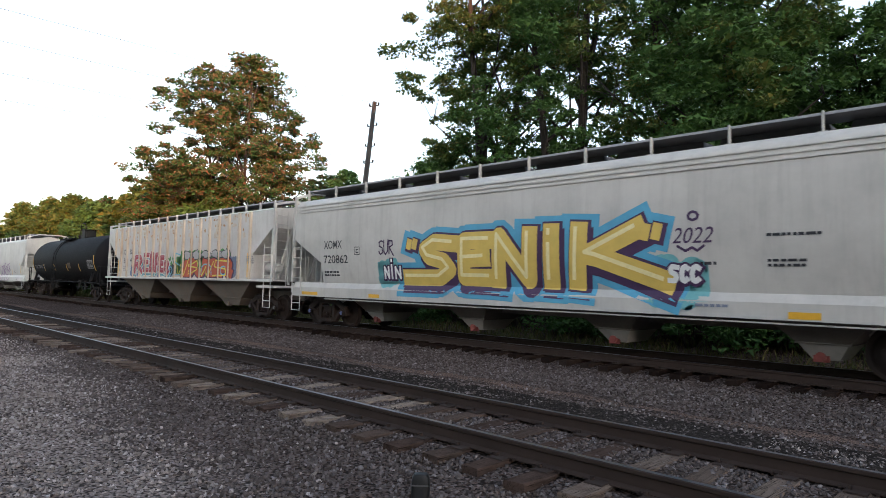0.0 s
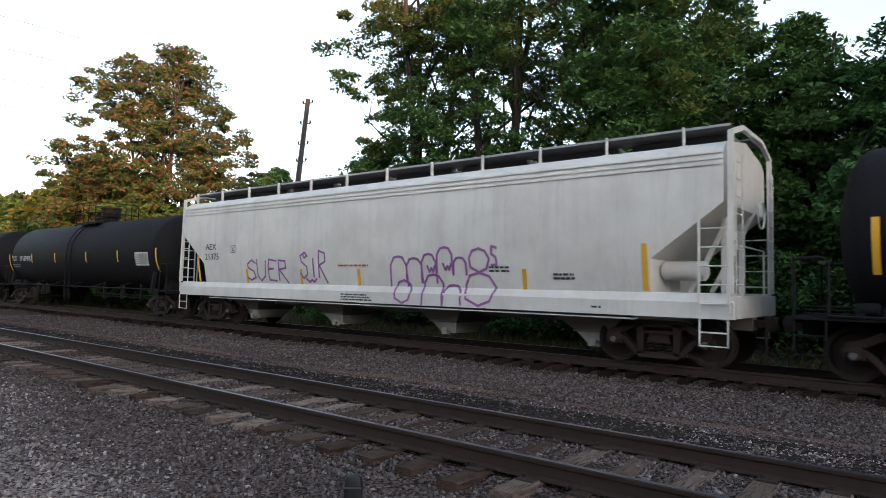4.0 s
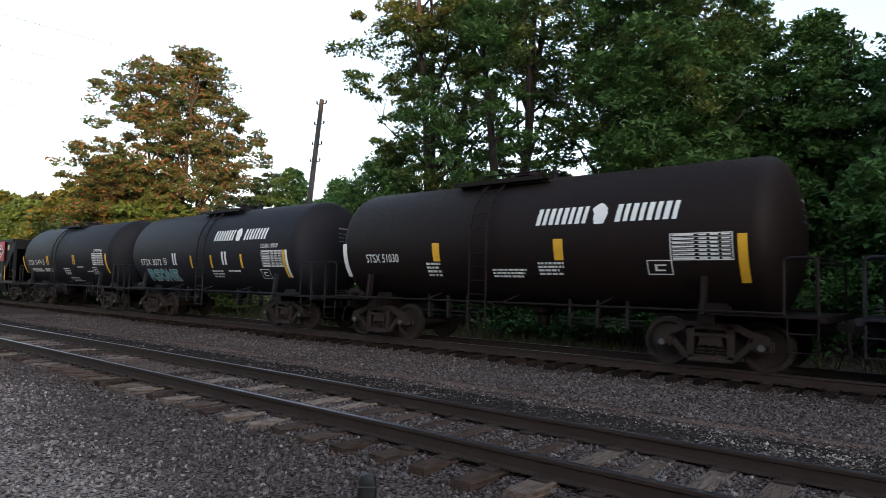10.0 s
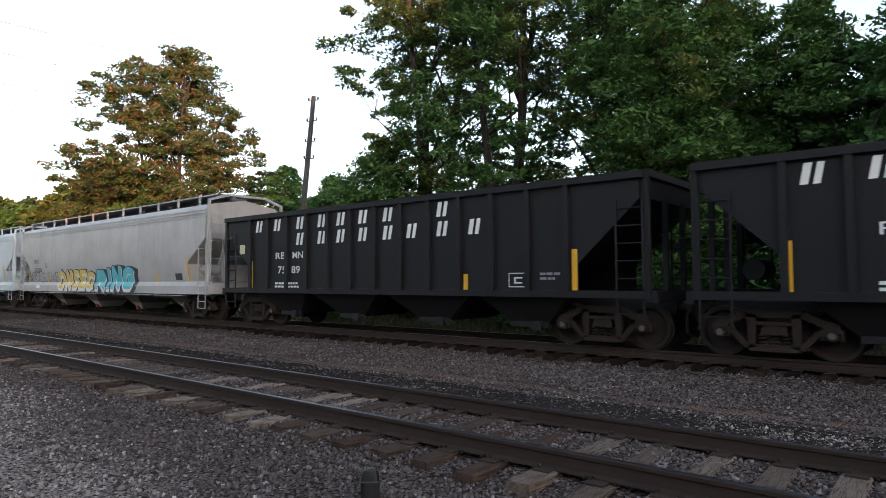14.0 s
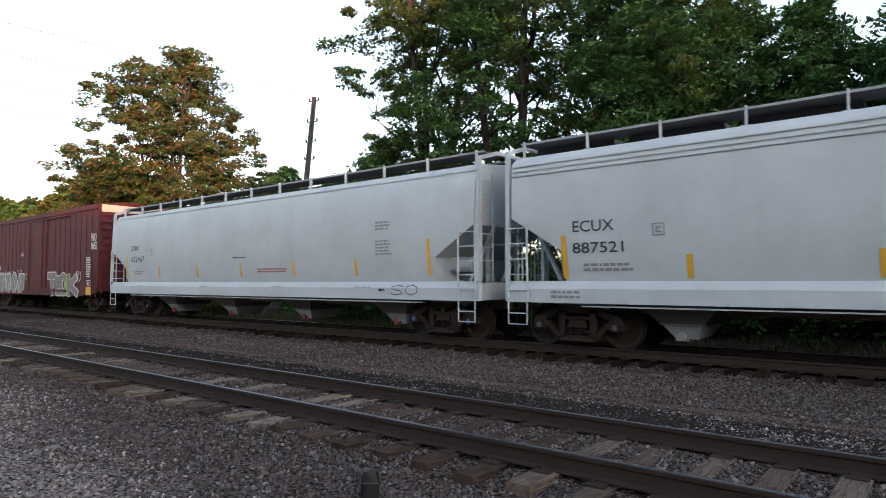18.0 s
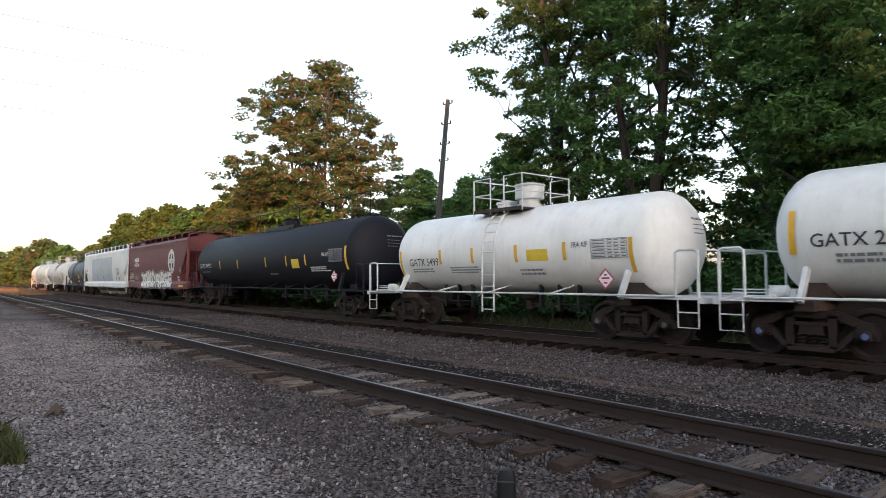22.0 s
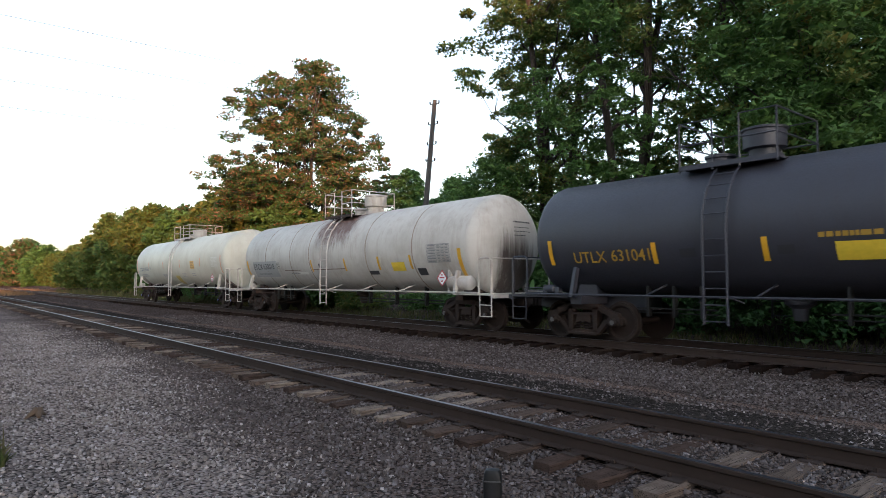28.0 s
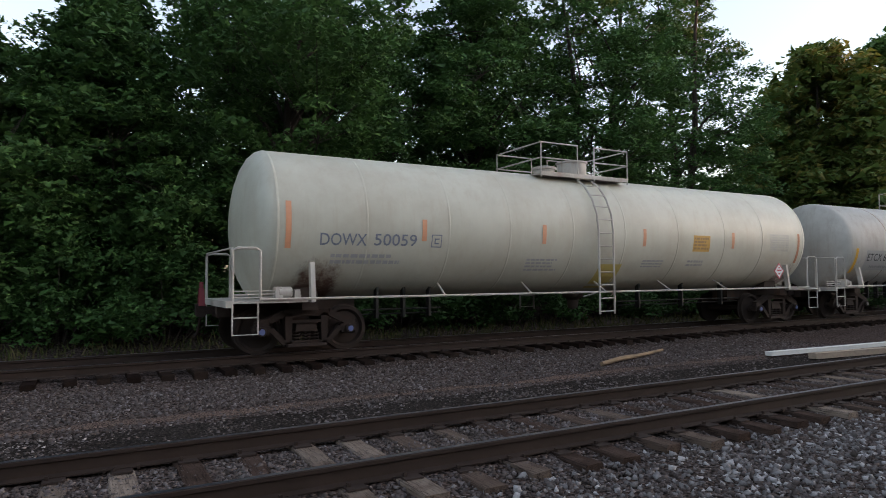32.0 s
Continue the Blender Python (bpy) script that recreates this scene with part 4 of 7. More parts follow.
    for sgn in (-1, 1):
        y = sorted((sgn * wy, sgn * (wy - 0.78)))
        part("walkway", Geo().box(-half + 0.25, half - 0.25, *y, board - 0.03, board), boardmat, car)
        part("walkway_edge", Geo().box(-half + 0.25, half - 0.25, sgn * wy - 0.012, sgn * wy + 0.012, board - 0.035, board + 0.012), EDGE if boardmat is GRATE else boardmat, car)
        x = -half + 0.35
        foot = zs[-2] + (zs[-1] - zs[-2]) * (1 - (wy + 0.03) / ysd[-2]) - board
        me = Geo().beam((0, 0, foot - 0.02), (0, 0, 0.03), 0.03, 0.085, (0, 1, 0)).box(-0.075, 0.075, -0.05, 0.05, foot - 0.03, foot + 0.015).mesh("walkway_post")
        me.materials.append(trim)
        while x < half - 0.3:
            part("walkway_post", me, trim, car).location = (x, sgn * (wy + 0.03), board)
            x += posts
    for k in range(int(half / 1.15)):
        x = -half + 1.2 + k * 2.3
        part("roof_hatch", Geo().box(x - 1.0, x + 1.0, -0.42, 0.42, zs[-1] - 0.04, zs[-1] + 0.13, 0.04), boardmat, car)
    out = side(floor) + 0.11

    def on_sill(z):
        return float(np.interp(z, (sill[1] - 0.36 * (sill[1] - sill[0]), sill[1]), (out, out - 0.10)))
    return car, Skin(car, side(2.4) + 0.077 if ribs else side, None if ribs else sill[1], on_sill, sorted(ribs))


ROUND = [(1.43, 1.40), (1.49, 1.7), (1.55, 2.1), (1.585, 2.6), (1.585, 3.2), (1.57, 3.65), (1.545, 3.99), (1.50, 4.06), (1.33, 4.18), (0.0, 4.40)]
FLAT = [(1.53, 1.45), (1.53, 2.4), (1.53, 3.2), (1.53, 4.02), (1.44, 4.08), (0.0, 4.2)]


# ---- tank cars ----
def tank_car(s, half, tank, R, zc, trucks, mat, label, top="plain", ladder_x=0.0, trim=None, saddle=None, cap=GREYCAP, bands=(), rail_z=1.04, head=0.55, brackets=2.3, jacket=False, dome=None, seam=None):
    """A tank on stub sills: tank is its half length, R its radius, zc the height of its axis."""
    car = new_car("tank_car", s, half, label, "tank car", trucks, cap)
    trim, saddle = trim or mat, saddle or (RUSTSILL if trim in (WHITETRIM, OLDTRIM) else mat)
    prof = [(-tank, 0.0)]
    for i in range(1, 8):
        a = math.pi / 2 * i / 7
        prof.append((-tank + head * (1 - math.cos(a)), R * math.sin(a)))
    prof += [(-p[0], p[1]) for p in reversed(prof)]
    part("tank", Geo().lathe(prof, "x", (0, 0, zc), 56), mat, car, smooth=50)

    def side(z):
        return math.sqrt(max(0.01, R * R - (z - zc) ** 2))
    for x in bands:
        part("weld_seam", Geo().lathe([(-0.035, R - 0.004), (-0.018, R + 0.0045), (0.018, R + 0.0045), (0.035, R - 0.004)], "x", (x, 0, zc), 56), seam or mat, car, smooth=50)
    # small print on the far head
    def on_head(y, z, lift=0.008):
        r = min(0.97, math.hypot(y, z - zc) / R)
        return (tank - head * (1 - math.sqrt(1 - r * r)) + lift, y, z)
    ink, rng = (INK if mat in (WHITETANK, STAINTANK, DOWTANK) else GREYINK), random.Random(int(abs(s)))
    g = Geo()
    for row, zr in enumerate((0.42, 0.32, 0.24, 0.16)):
        y = -0.02 * R
        while y < (0.5, 0.42, 0.46, 0.3)[row] * R:
            w = rng.uniform(0.05, 0.13)
            h = 0.045 if row == 0 else 0.022
            z = zc + zr * R
            g.add([on_head(y, z), on_head(y + w, z), on_head(y + w, z + h), on_head(y, z + h)], [(0, 1, 2, 3)])
            y += w + 0.03
    part("head_print", g, ink, car, "rows of small print on the tank head", smooth=0)["kind"] = "stuff"
    # stub sills, bolsters, saddles, end platforms
    for e in (-1, 1):
        xt = [t for t in trucks if t * e > 0][0]
        lo, hi = sorted((e * (half - 0.05), xt - e * 1.3))
        part("stub_sill", Geo().box(lo, hi, -0.28, 0.28, 0.72, 1.06), saddle, car)
        part("body_bolster", Geo().box(xt - 0.16, xt + 0.16, -1.3, 1.3, 0.86, 1.06).prism([(xt - 0.32, 1.04), (xt + 0.32, 1.04), (xt + 0.2, zc - R * 0.72), (xt - 0.2, zc - R * 0.72)], -0.85, 0.85), saddle, car)
        for sgn in (-1, 1):
            y = sgn * side(zc - R * 0.55)
            z2 = zc - 0.52 * R
            gs = Geo().beam((xt, sgn * 1.46, rail_z - 0.02), (xt, sgn * (side(z2) + 0.05), z2), 0.13, 0.09, (1, 0, 0))
            part("saddle_post", gs, trim, car)
        lo, hi = sorted((e * (half - 0.06), xt + e * 0.1))
        part("end_platform", Geo().box(lo, hi, -1.48, 1.48, rail_z - 0.02, rail_z + 0.025), trim, car)
        X = e * (half - 0.12)
        for sgn in (-1, 1):
            y = sgn * 1.46
            pipe(car, "grab_rail", [(X, y, rail_z), (X, y, rail_z + 0.95), (X - e * 0.09, y, rail_z + 1.0), (X - e * 0.42, y, rail_z + 1.0), (X - e * 0.5, y, rail_z + 0.95), (X - e * 0.5, y, rail_z)], 0.028, trim)
            gs = Geo().tube([(X, y, rail_z), (X, y, 0.45), (X - e * 0.46, y, 0.45), (X - e * 0.46, y, rail_z)], 0.017, 6)
            gs.tube([(X, y, 0.76), (X - e * 0.46, y, 0.76)], 0.015, 6)
            part("stirrup_step", gs, trim, car)
        pipe(car, "end_rail", [(X, -1.42, rail_z), (X, -1.42, rail_z + 1.0), (X, 1.42, rail_z + 1.0), (X, 1.42, rail_z)], 0.02, trim)
        part("end_beam", Geo().box(*sorted((e * half, e * (half - 0.1))), -1.5, 1.5, rail_z - 0.09, rail_z + 0.03), trim, car)
    # side rail with brackets up to the tank
    for sgn in (-1, 1):
        pipe(car, "side_rail", [(-half + 0.6, sgn * 1.5, rail_z + 0.05), (half - 0.6, sgn * 1.5, rail_z + 0.05)], 0.026, trim)
        k = int((2 * half - 5) / brackets)
        for i in range(k):
            x = (i - (k - 1) / 2) * brackets
            z = zc - R * 0.80
            pipe(car, "rail_bracket", [(x, sgn * 1.5, rail_z + 0.05), (x + 0.12, sgn * side(z), z)], 0.022, trim)
    # underframe gear
    gear = Geo().lathe([(-0.12, 0.0), (-0.12, 0.11), (0.12, 0.11), (0.15, 0.07), (0.15, 0.0)], "x", (-half + 1.15, -1.15, rail_z + 0.17), 14)
    gear.box(-half + 0.95, -half + 1.1, -1.25, -1.0, rail_z + 0.02, rail_z + 0.28, 0.02).box(-half + 1.32, -half + 1.46, -1.24, -1.08, rail_z + 0.02, rail_z + 0.22, 0.02)
    for dz in (0.08, 0.14, 0.2):
        gear.tube([(-half + 0.2, -1.1, rail_z + dz), (-half + 1.0, -1.12, rail_z + dz)], 0.014, 5)
    part("brake_valve", gear, trim, car, "brake valve and pipes on the end platform")
    zlow = zc - R
    for x0, x1 in ((trucks[0] + 1.3, trucks[0] + 3.2), (1.0, trucks[1] - 1.4)):
        g = Geo().tube([(x0, -0.75, 0.80), (x1, -0.75, 0.80)], 0.02, 6)
        g.tube([(x0, -0.7, 0.70), (x1, -0.7, 0.70)], 0.016, 6)
        for q in range(3):
            x = x0 + (x1 - x0) * (q + 0.5) / 3
            g.box(x - 0.03, x + 0.03, -0.82, -0.68, 0.62, zlow + 0.28)
        part("brake_rigging", g, BLACKIRON, car)
    part("bottom_outlet", Geo().lathe([(0.0, 0.3), (-0.18, 0.28), (-0.26, 0.16), (-0.5, 0.13), (-0.52, 0.0)], "z", (0.2, 0, zlow + 0.08), 16), saddle, car)
    # ladder over the side of the tank
    if ladder_x is not None:
        for sgn in (-1, 1):
            pts = [(0, sgn * (side(zc) + 0.10), 0.55), (0, sgn * (side(zc) + 0.10), zc)]
            for i in range(1, 6):
                a = math.radians(15 * i)
                pts.append((0, sgn * (R + 0.10) * math.cos(a), zc + (R + 0.10) * math.sin(a)))
            g = Geo()
            for o in (-0.24, 0.24):
                g.tube([(ladder_x + o, y, z) for _, y, z in pts], 0.027, 5)
                g.tube([(ladder_x + o, sgn * (side(zc) + 0.10), 1.1), (ladder_x + o * 1.9, sgn * 1.3, 0.98)], 0.018, 5)
            l = part("ladder", g, trim, car)
            me = shared(f"tank_rung_{trim.name}", lambda: Geo().tube([(-0.24, 0, 0), (0.24, 0, 0)], 0.014, 6), trim)
            zz = [(sgn * (side(zc) + 0.10), z) for z in np.arange(0.62, zc, 0.32)] + [(sgn * (R + 0.10) * math.cos(a), zc + (R + 0.10) * math.sin(a)) for a in np.radians([10, 22, 34, 46, 58, 70])]
            for y, z in zz:
                part("rung", me, trim, l).location = (ladder_x, y, z)
    top_z = zc + R
    if top in ("rail", "tall", "low"):
        L, hgt = {"rail": (1.45, 0.78), "tall": (1.0, 0.95), "low": (1.3, 0.1)}[top]
        cx = ladder_x
        for sgn in (-1, 1):
            part("top_platform", Geo().box(cx - L, cx + L, *sorted((sgn * 0.42, sgn * 0.98)), top_z - 0.12, top_z - 0.08).box(cx - L, cx + L, *sorted((sgn * 0.96, sgn * 0.99)), top_z - 0.15, top_z - 0.05), trim if top == "rail" else saddle, car)
            if hgt > 0.3:
                for a, b in ((cx - L, cx - 0.28), (cx + 0.28, cx + L)):
                    g = Geo()
                    z0, z1 = top_z - 0.2, top_z + hgt - 0.1
                    g.tube([(a, sgn * 0.97, z0), (a, sgn * 0.97, z1), (b, sgn * 0.97, z1), (b, sgn * 0.97, z0)], 0.022, 6)
                    g.tube([(a, sgn * 0.97, (z0 + z1) / 2 + 0.05), (b, sgn * 0.97, (z0 + z1) / 2 + 0.05)], 0.018, 6)
                    part("top_railing", g, trim, car)
        if hgt > 0.3:
            for xx in (cx - L, cx + L):
                g = Geo()
                for z in (top_z + hgt - 0.1, top_z + hgt / 2 - 0.1):
                    g.tube([(xx, -0.97, z), (xx, 0.97, z)], 0.018, 6)
                part("end_railing", g, trim, car)
    if top in ("rail", "tall", "dome"):
        dx = ladder_x + (dome or 0.35) if top != "dome" else 0.9
        part("valve_housing", Geo().lathe([(-0.06, 0.36), (0.10, 0.36), (0.11, 0.30), (0.22, 0.30), (0.25, 0.42), (0.60, 0.42), (0.62, 0.45), (0.66, 0.45), (0.70, 0.3), (0.71, 0.0)] if top == "tall" else [(-0.06, 0.40), (0.40, 0.40), (0.41, 0.43), (0.45, 0.43), (0.47, 0.3), (0.48, 0.0)], "z", (dx, 0, top_z), 22), trim, car)
        part("manway", Geo().lathe([(-0.08, 0.28), (0.16, 0.28), (0.18, 0.32), (0.24, 0.32), (0.27, 0.2), (0.28, 0.0)], "z", (dx - 0.95, 0, top_z), 18), trim, car)
    else:
        part("manway", Geo().lathe([(-0.1, 0.30), (0.12, 0.30), (0.14, 0.35), (0.2, 0.35), (0.22, 0.2), (0.23, 0.0)], "z", (ladder_x + 0.35, 0, top_z - 0.02), 18), trim, car)
        part("safety_valve", Geo().lathe([(-0.1, 0.1), (0.2, 0.1), (0.22, 0.06), (0.3, 0.05), (0.3, 0.0)], "z", (ladder_x + 1.0, 0.1, top_z), 12), trim, car)
        for sgn in (-1, 1):
            part("top_grab_rail", Geo().tube([(ladder_x - 0.5, sgn * 0.8, top_z - 0.25), (ladder_x - 0.5, sgn * 0.8, top_z + 0.08), (ladder_x + 1.4, sgn * 0.8, top_z + 0.08), (ladder_x + 1.4, sgn * 0.8, top_z - 0.25)], 0.02, 6), trim, car)
        part("top_step", Geo().box(ladder_x - 0.5, ladder_x + 1.4, -0.85, -0.5, top_z - 0.2, top_z - 0.16), trim, car)
    return car, Skin(car, side)


# ---- open-top hoppers and the boxcar ----
def open_hopper(s, half, trucks, mat, label, ribs):
    car = new_car("open_hopper_car", s, half, label, "hopper car", trucks)
    zt, zb, y = 3.48, 1.17, 1.50
    xi, xo = half - 1.65, half - 0.32
    for sgn in (-1, 1):
        out = [(-xi, zb), (xi, zb), (xi, 1.75), (xo, 3.0), (xo, zt), (-xo, zt), (-xo, 3.0), (-xi, 1.75)]
        part("side_sheet", Geo().prism(out, *sorted((sgn * y, sgn * (y - 0.02)))), mat, car, smooth=0)
        part("top_chord", Geo().box(-half + 0.2, half - 0.2, *sorted((sgn * (y - 0.05), sgn * (y + 0.10))), zt - 0.08, zt + 0.06), mat, car)
        part("side_sill", Geo().box(-half + 0.1, half - 0.1, *sorted((sgn * (y - 0.12), sgn * (y + 0.06))), zb - 0.12, zb + 0.03), mat, car)
        for x in ribs:
            part("side_rib", Geo().prism([(x - 0.06, zb), (x + 0.06, zb), (x + 0.06, zt - 0.05), (x - 0.06, zt - 0.05)], *sorted((sgn * y, sgn * (y + 0.09)))), mat, car, smooth=0)
    # slope sheets and hopper bottoms
    tops = [-xi + 0.2, -3.1, 0.0, 3.1, xi - 0.2]
    for e in (-1, 1):
        part("slope_sheet", Geo().beam((e * xo, 0, 3.05), (e * (xi - 1.6), 0, 1.2), 2.9, 0.03), mat, car, smooth=0)
    for a, b in zip(tops, tops[1:]):
        m = (a + b) / 2
        g = Geo().add([(a, -1.46, zb), (b, -1.46, zb), (b, 1.46, zb), (a, 1.46, zb), (m - 0.45, -1.0, 0.42), (m + 0.45, -1.0, 0.42), (m + 0.45, 1.0, 0.42), (m - 0.45, 1.0, 0.42)], [(0, 1, 5, 4), (1, 2, 6, 5), (2, 3, 7, 6), (3, 0, 4, 7), (7, 6, 5, 4)])
        part("hopper_bottom", g, mat, car, smooth=0)
    for a, b in zip(tops, tops[1:]):
        m = (a + b) / 2
        part("hopper_door", Geo().box(m - 0.5, m + 0.5, -1.05, -0.95, 0.36, 0.62, 0.02).box(m + 0.1, m + 0.35, -1.12, -1.0, 0.3, 0.5, 0.02), mat, car)
    part("center_sill", Geo().box(-half + 0.1, half - 0.1, -0.2, 0.2, 0.72, 1.1), mat, car)
    part("load", Geo().box(-xi, xi, -1.4, 1.4, 2.8, 3.1, 0.2), BLACKIRON, car)
    for e in (-1, 1):
        X = e * (half - 0.18)
        g = Geo()
        for sgn in (-1, 1):
            g.beam((X, sgn * 1.46, zb), (X, sgn * 1.46, zt), 0.11, 0.11, (1, 0, 0))
            g.beam((X, sgn * 0.5, zb), (X, sgn * 0.5, 3.05), 0.10, 0.10, (1, 0, 0))
        g.beam((X, -1.5, zt), (X, 1.5, zt), 0.14, 0.14)
        g.box(*sorted((e * (half - 0.2), e * (xo - 0.03))), -1.46, 1.46, 3.0, zt)
        g.box(*sorted((e * half, e * (half - 0.14))), -1.52, 1.52, zb - 0.2, zb + 0.03)
        part("end_frame", g, mat, car)
        for sgn in (-1, 1):
            ladder(car, (e * (half - 0.52), sgn * 1.53, zb - 0.6), (e * (half - 0.52), sgn * 1.53, 3.0), 0.55, 7, mat)
        pipe(car, "grab_iron", [(X + e * 0.06, -0.9, 2.3), (X + e * 0.06, 0.9, 2.3)], 0.016, mat)
    part("air_reservoir", Geo().lathe([(-0.45, 0.0), (-0.45, 0.2), (0.45, 0.2), (0.45, 0.0)], "y", (-half + 0.9, 0, 1.6), 14), mat, car)
    return car, Skin(car, y + 0.002)


def boxcar(s, half, trucks, mat, label):
    car = new_car("boxcar", s, half, label, "boxcar", trucks)
    y, zb, zt = 1.52, 1.0, 4.86
    part("body", Geo().box(-half + 0.12, half - 0.12, -y, y, zb, zt), mat, car, smooth=0)
    roof = Geo()
    out = [(-y - 0.05, zt - 0.02), (y + 0.05, zt - 0.02), (y + 0.05, zt + 0.05), (0, zt + 0.2), (-y - 0.05, zt + 0.05)]
    roof.add([(x, a, b) for x in (-half + 0.1, half - 0.1) for a, b in out], [(0, 1, 6, 5), (1, 2, 7, 6), (2, 3, 8, 7), (3, 4, 9, 8), (4, 0, 5, 9), (4, 3, 2, 1, 0), (5, 6, 7, 8, 9)])
    part("roof", roof, mat, car, smooth=0)
    for k in range(15):
        x = -half + 0.6 + k * (2 * half - 1.2) / 14
        part("roof_rib", Geo().beam((x, -y - 0.03, zt + 0.06), (x, 0, zt + 0.215), 0.09, 0.03).beam((x, y + 0.03, zt + 0.06), (x, 0, zt + 0.215), 0.09, 0.03), mat, car)
    n = 0
    for sgn in (-1, 1):
        x = -half + 0.75
        while x < half - 0.5:
            if abs(x - 0.15) > 1.75:
                part("side_rib", Geo().prism([(x - 0.17, zb + 0.02), (x + 0.17, zb + 0.02), (x + 0.17, zt - 0.12), (x - 0.17, zt - 0.12)], *sorted((sgn * (y - 0.01), sgn * (y + 0.016)))), mat, car, smooth=0)
            x += 0.62
        part("side_sill", Geo().prism([(-half + 0.15, zb), (-half + 1.9, 0.78), (half - 1.9, 0.78), (half - 0.15, zb), (half - 0.15, zb + 0.12), (-half + 0.15, zb + 0.12)], *sorted((sgn * (y - 0.05), sgn * (y + 0.045)))), mat, car, smooth=0)
        part("top_plate", Geo().box(-half + 0.1, half - 0.1, *sorted((sgn * y, sgn * (y + 0.06))), zt - 0.16, zt), mat, car)
        d = part("sliding_door", Geo().box(-1.15, 1.5, *sorted((sgn * y, sgn * (y + 0.06))), zb + 0.08, zt - 0.3), mat, car, smooth=0)
        for z in (1.55, 2.2, 3.0, 3.85):
            part("door_bar", Geo().box(-1.1, 1.45, *sorted((sgn * (y + 0.05), sgn * (y + 0.085))), z - 0.05, z + 0.05, 0.01), mat, d)
        for xx in (-0.75, 1.1):
            part("lock_rod", Geo().tube([(xx, sgn * (y + 0.1), zb + 0.1), (xx, sgn * (y + 0.1), zt - 0.35)], 0.025, 6), mat, d)
        part("door_rail", Geo().box(-1.3, 4.2, *sorted((sgn * (y + 0.02), sgn * (y + 0.10))), zb - 0.02, zb + 0.06).box(-1.3, 4.2, *sorted((sgn * (y + 0.02), sgn * (y + 0.09))), zt - 0.3, zt - 0.22), mat, car)
    for e in (-1, 1):
        g = Geo()
        for k in range(11):
            z = zb + 0.3 + k * 0.32
            lo, hi = sorted((e * (half - 0.13), e * (half - 0.05)))
            g.box(lo, hi, -y + 0.12, y - 0.12, z - 0.09, z + 0.09, 0.03)
        part("end_corrugations", g, mat, car)
        ladder(car, (e * (half - 0.45), -y - 0.05, 0.75), (e * (half - 0.45), -y - 0.05, 2.4), 0.45, 5, mat)
        ladder(car, (e * (half - 0.03), -y + 0.32, 0.9), (e * (half - 0.03), -y + 0.32, 2.4), 0.42, 5, mat, "y")
    part("excess_height_band", Geo().box(half - 0.125, half - 0.045, -y + 0.1, y - 0.1, zt - 0.3, zt + 0.02), paint("cream_band", (0.66, 0.62, 0.5)), car, "cream band at the top of the end")
    part("center_sill", Geo().box(-half + 0.1, half - 0.1, -0.25, 0.25, 0.72, 1.02), BLACKIRON, car)
    return car, Skin(car, y + 0.04)

# ---- the train, from its front to its end (s: where the car's middle is at 16 s) ----
LIGHTGREY = paint("light_grey_paint", (0.52, 0.50, 0.465), 0.5, 0.14, streak=0.2)
WHITEPAINT = paint("white_car_paint", (0.62, 0.61, 0.58), 0.5, 0.12, streak=0.18)
COOLWHITE = paint("cool_white_paint", (0.49, 0.525, 0.55), 0.5, 0.08, dirt_rgb=(0.25, 0.26, 0.27), streak=0.1)
GREYPAINT = paint("grey_car_paint", (0.40, 0.39, 0.385), 0.5, 0.18, streak=0.25)
RUSTYWHITE = paint("rust_streaked_white", (0.56, 0.545, 0.52), 0.6, 0.2, rust=0.15, dirt_rgb=(0.2, 0.16, 0.12), streak=0.3)
RIBTAN = paint("stained_ribs", (0.60, 0.51, 0.40), 0.65, 0.35, rust=0.4, dirt_rgb=(0.42, 0.25, 0.12), streak=0.3)
BLACKTANK = paint("black_tank_paint", (0.0105, 0.0102, 0.0118), 0.7, 0.2, dirt_rgb=(0.014, 0.012, 0.012), streak=0.3, spec=0.12)
BROWNTANK = paint("rusty_black_tank", (0.010, 0.0065, 0.0062), 0.6, 0.5, dirt_rgb=(0.018, 0.0085, 0.0075), streak=0.5, spec=0.15)
NAVYTANK = paint("dark_grey_tank", (0.015, 0.015, 0.020), 0.6, 0.25, dirt_rgb=(0.02, 0.018, 0.0175), streak=0.3, spec=0.15)
SLATETANK = paint("slate_grey_tank", (0.036, 0.037, 0.050), 0.5, 0.25, dirt_rgb=(0.035, 0.03, 0.03), streak=0.3)
WHITETANK = paint("white_tank_paint", (0.84, 0.81, 0.76), 0.4, 0.12, dirt_rgb=(0.33, 0.27, 0.2), streak=0.2)
STAINTANK = paint("stained_white_tank", (0.50, 0.485, 0.45), 0.55, 0.4, rust=0.22, dirt_rgb=(0.26, 0.2, 0.15), streak=0.45, spill=((0, 0.1, 1.8, 2.2, 3.45, -9.0), (1, 0.05, 0.85, 3.3, 2.1, 7.9), (1, 0.6, 0.5, 2.8, 1.9, 7.8)))
OLDTRIM = paint("rust_stained_trim", (0.52, 0.49, 0.45), 0.65, 0.45, rust=0.4, dirt_rgb=(0.2, 0.13, 0.09), streak=0.4)
DOWTANK = paint("chalky_white_tank", (0.565, 0.555, 0.475), 0.5, 0.3, dirt_rgb=(0.38, 0.30, 0.20), streak=0.3, spill=((0, 7.75, 0.5, 2.1, 1.3, -9.0), (0, -7.3, 0.6, 2.1, 1.3, -9.0), (1, 0.1, 0.4, 2.7, 1.7, 8.45)))
WHITETRIM = paint("white_trim", (0.68, 0.67, 0.65), 0.5, 0.25, streak=0.2)
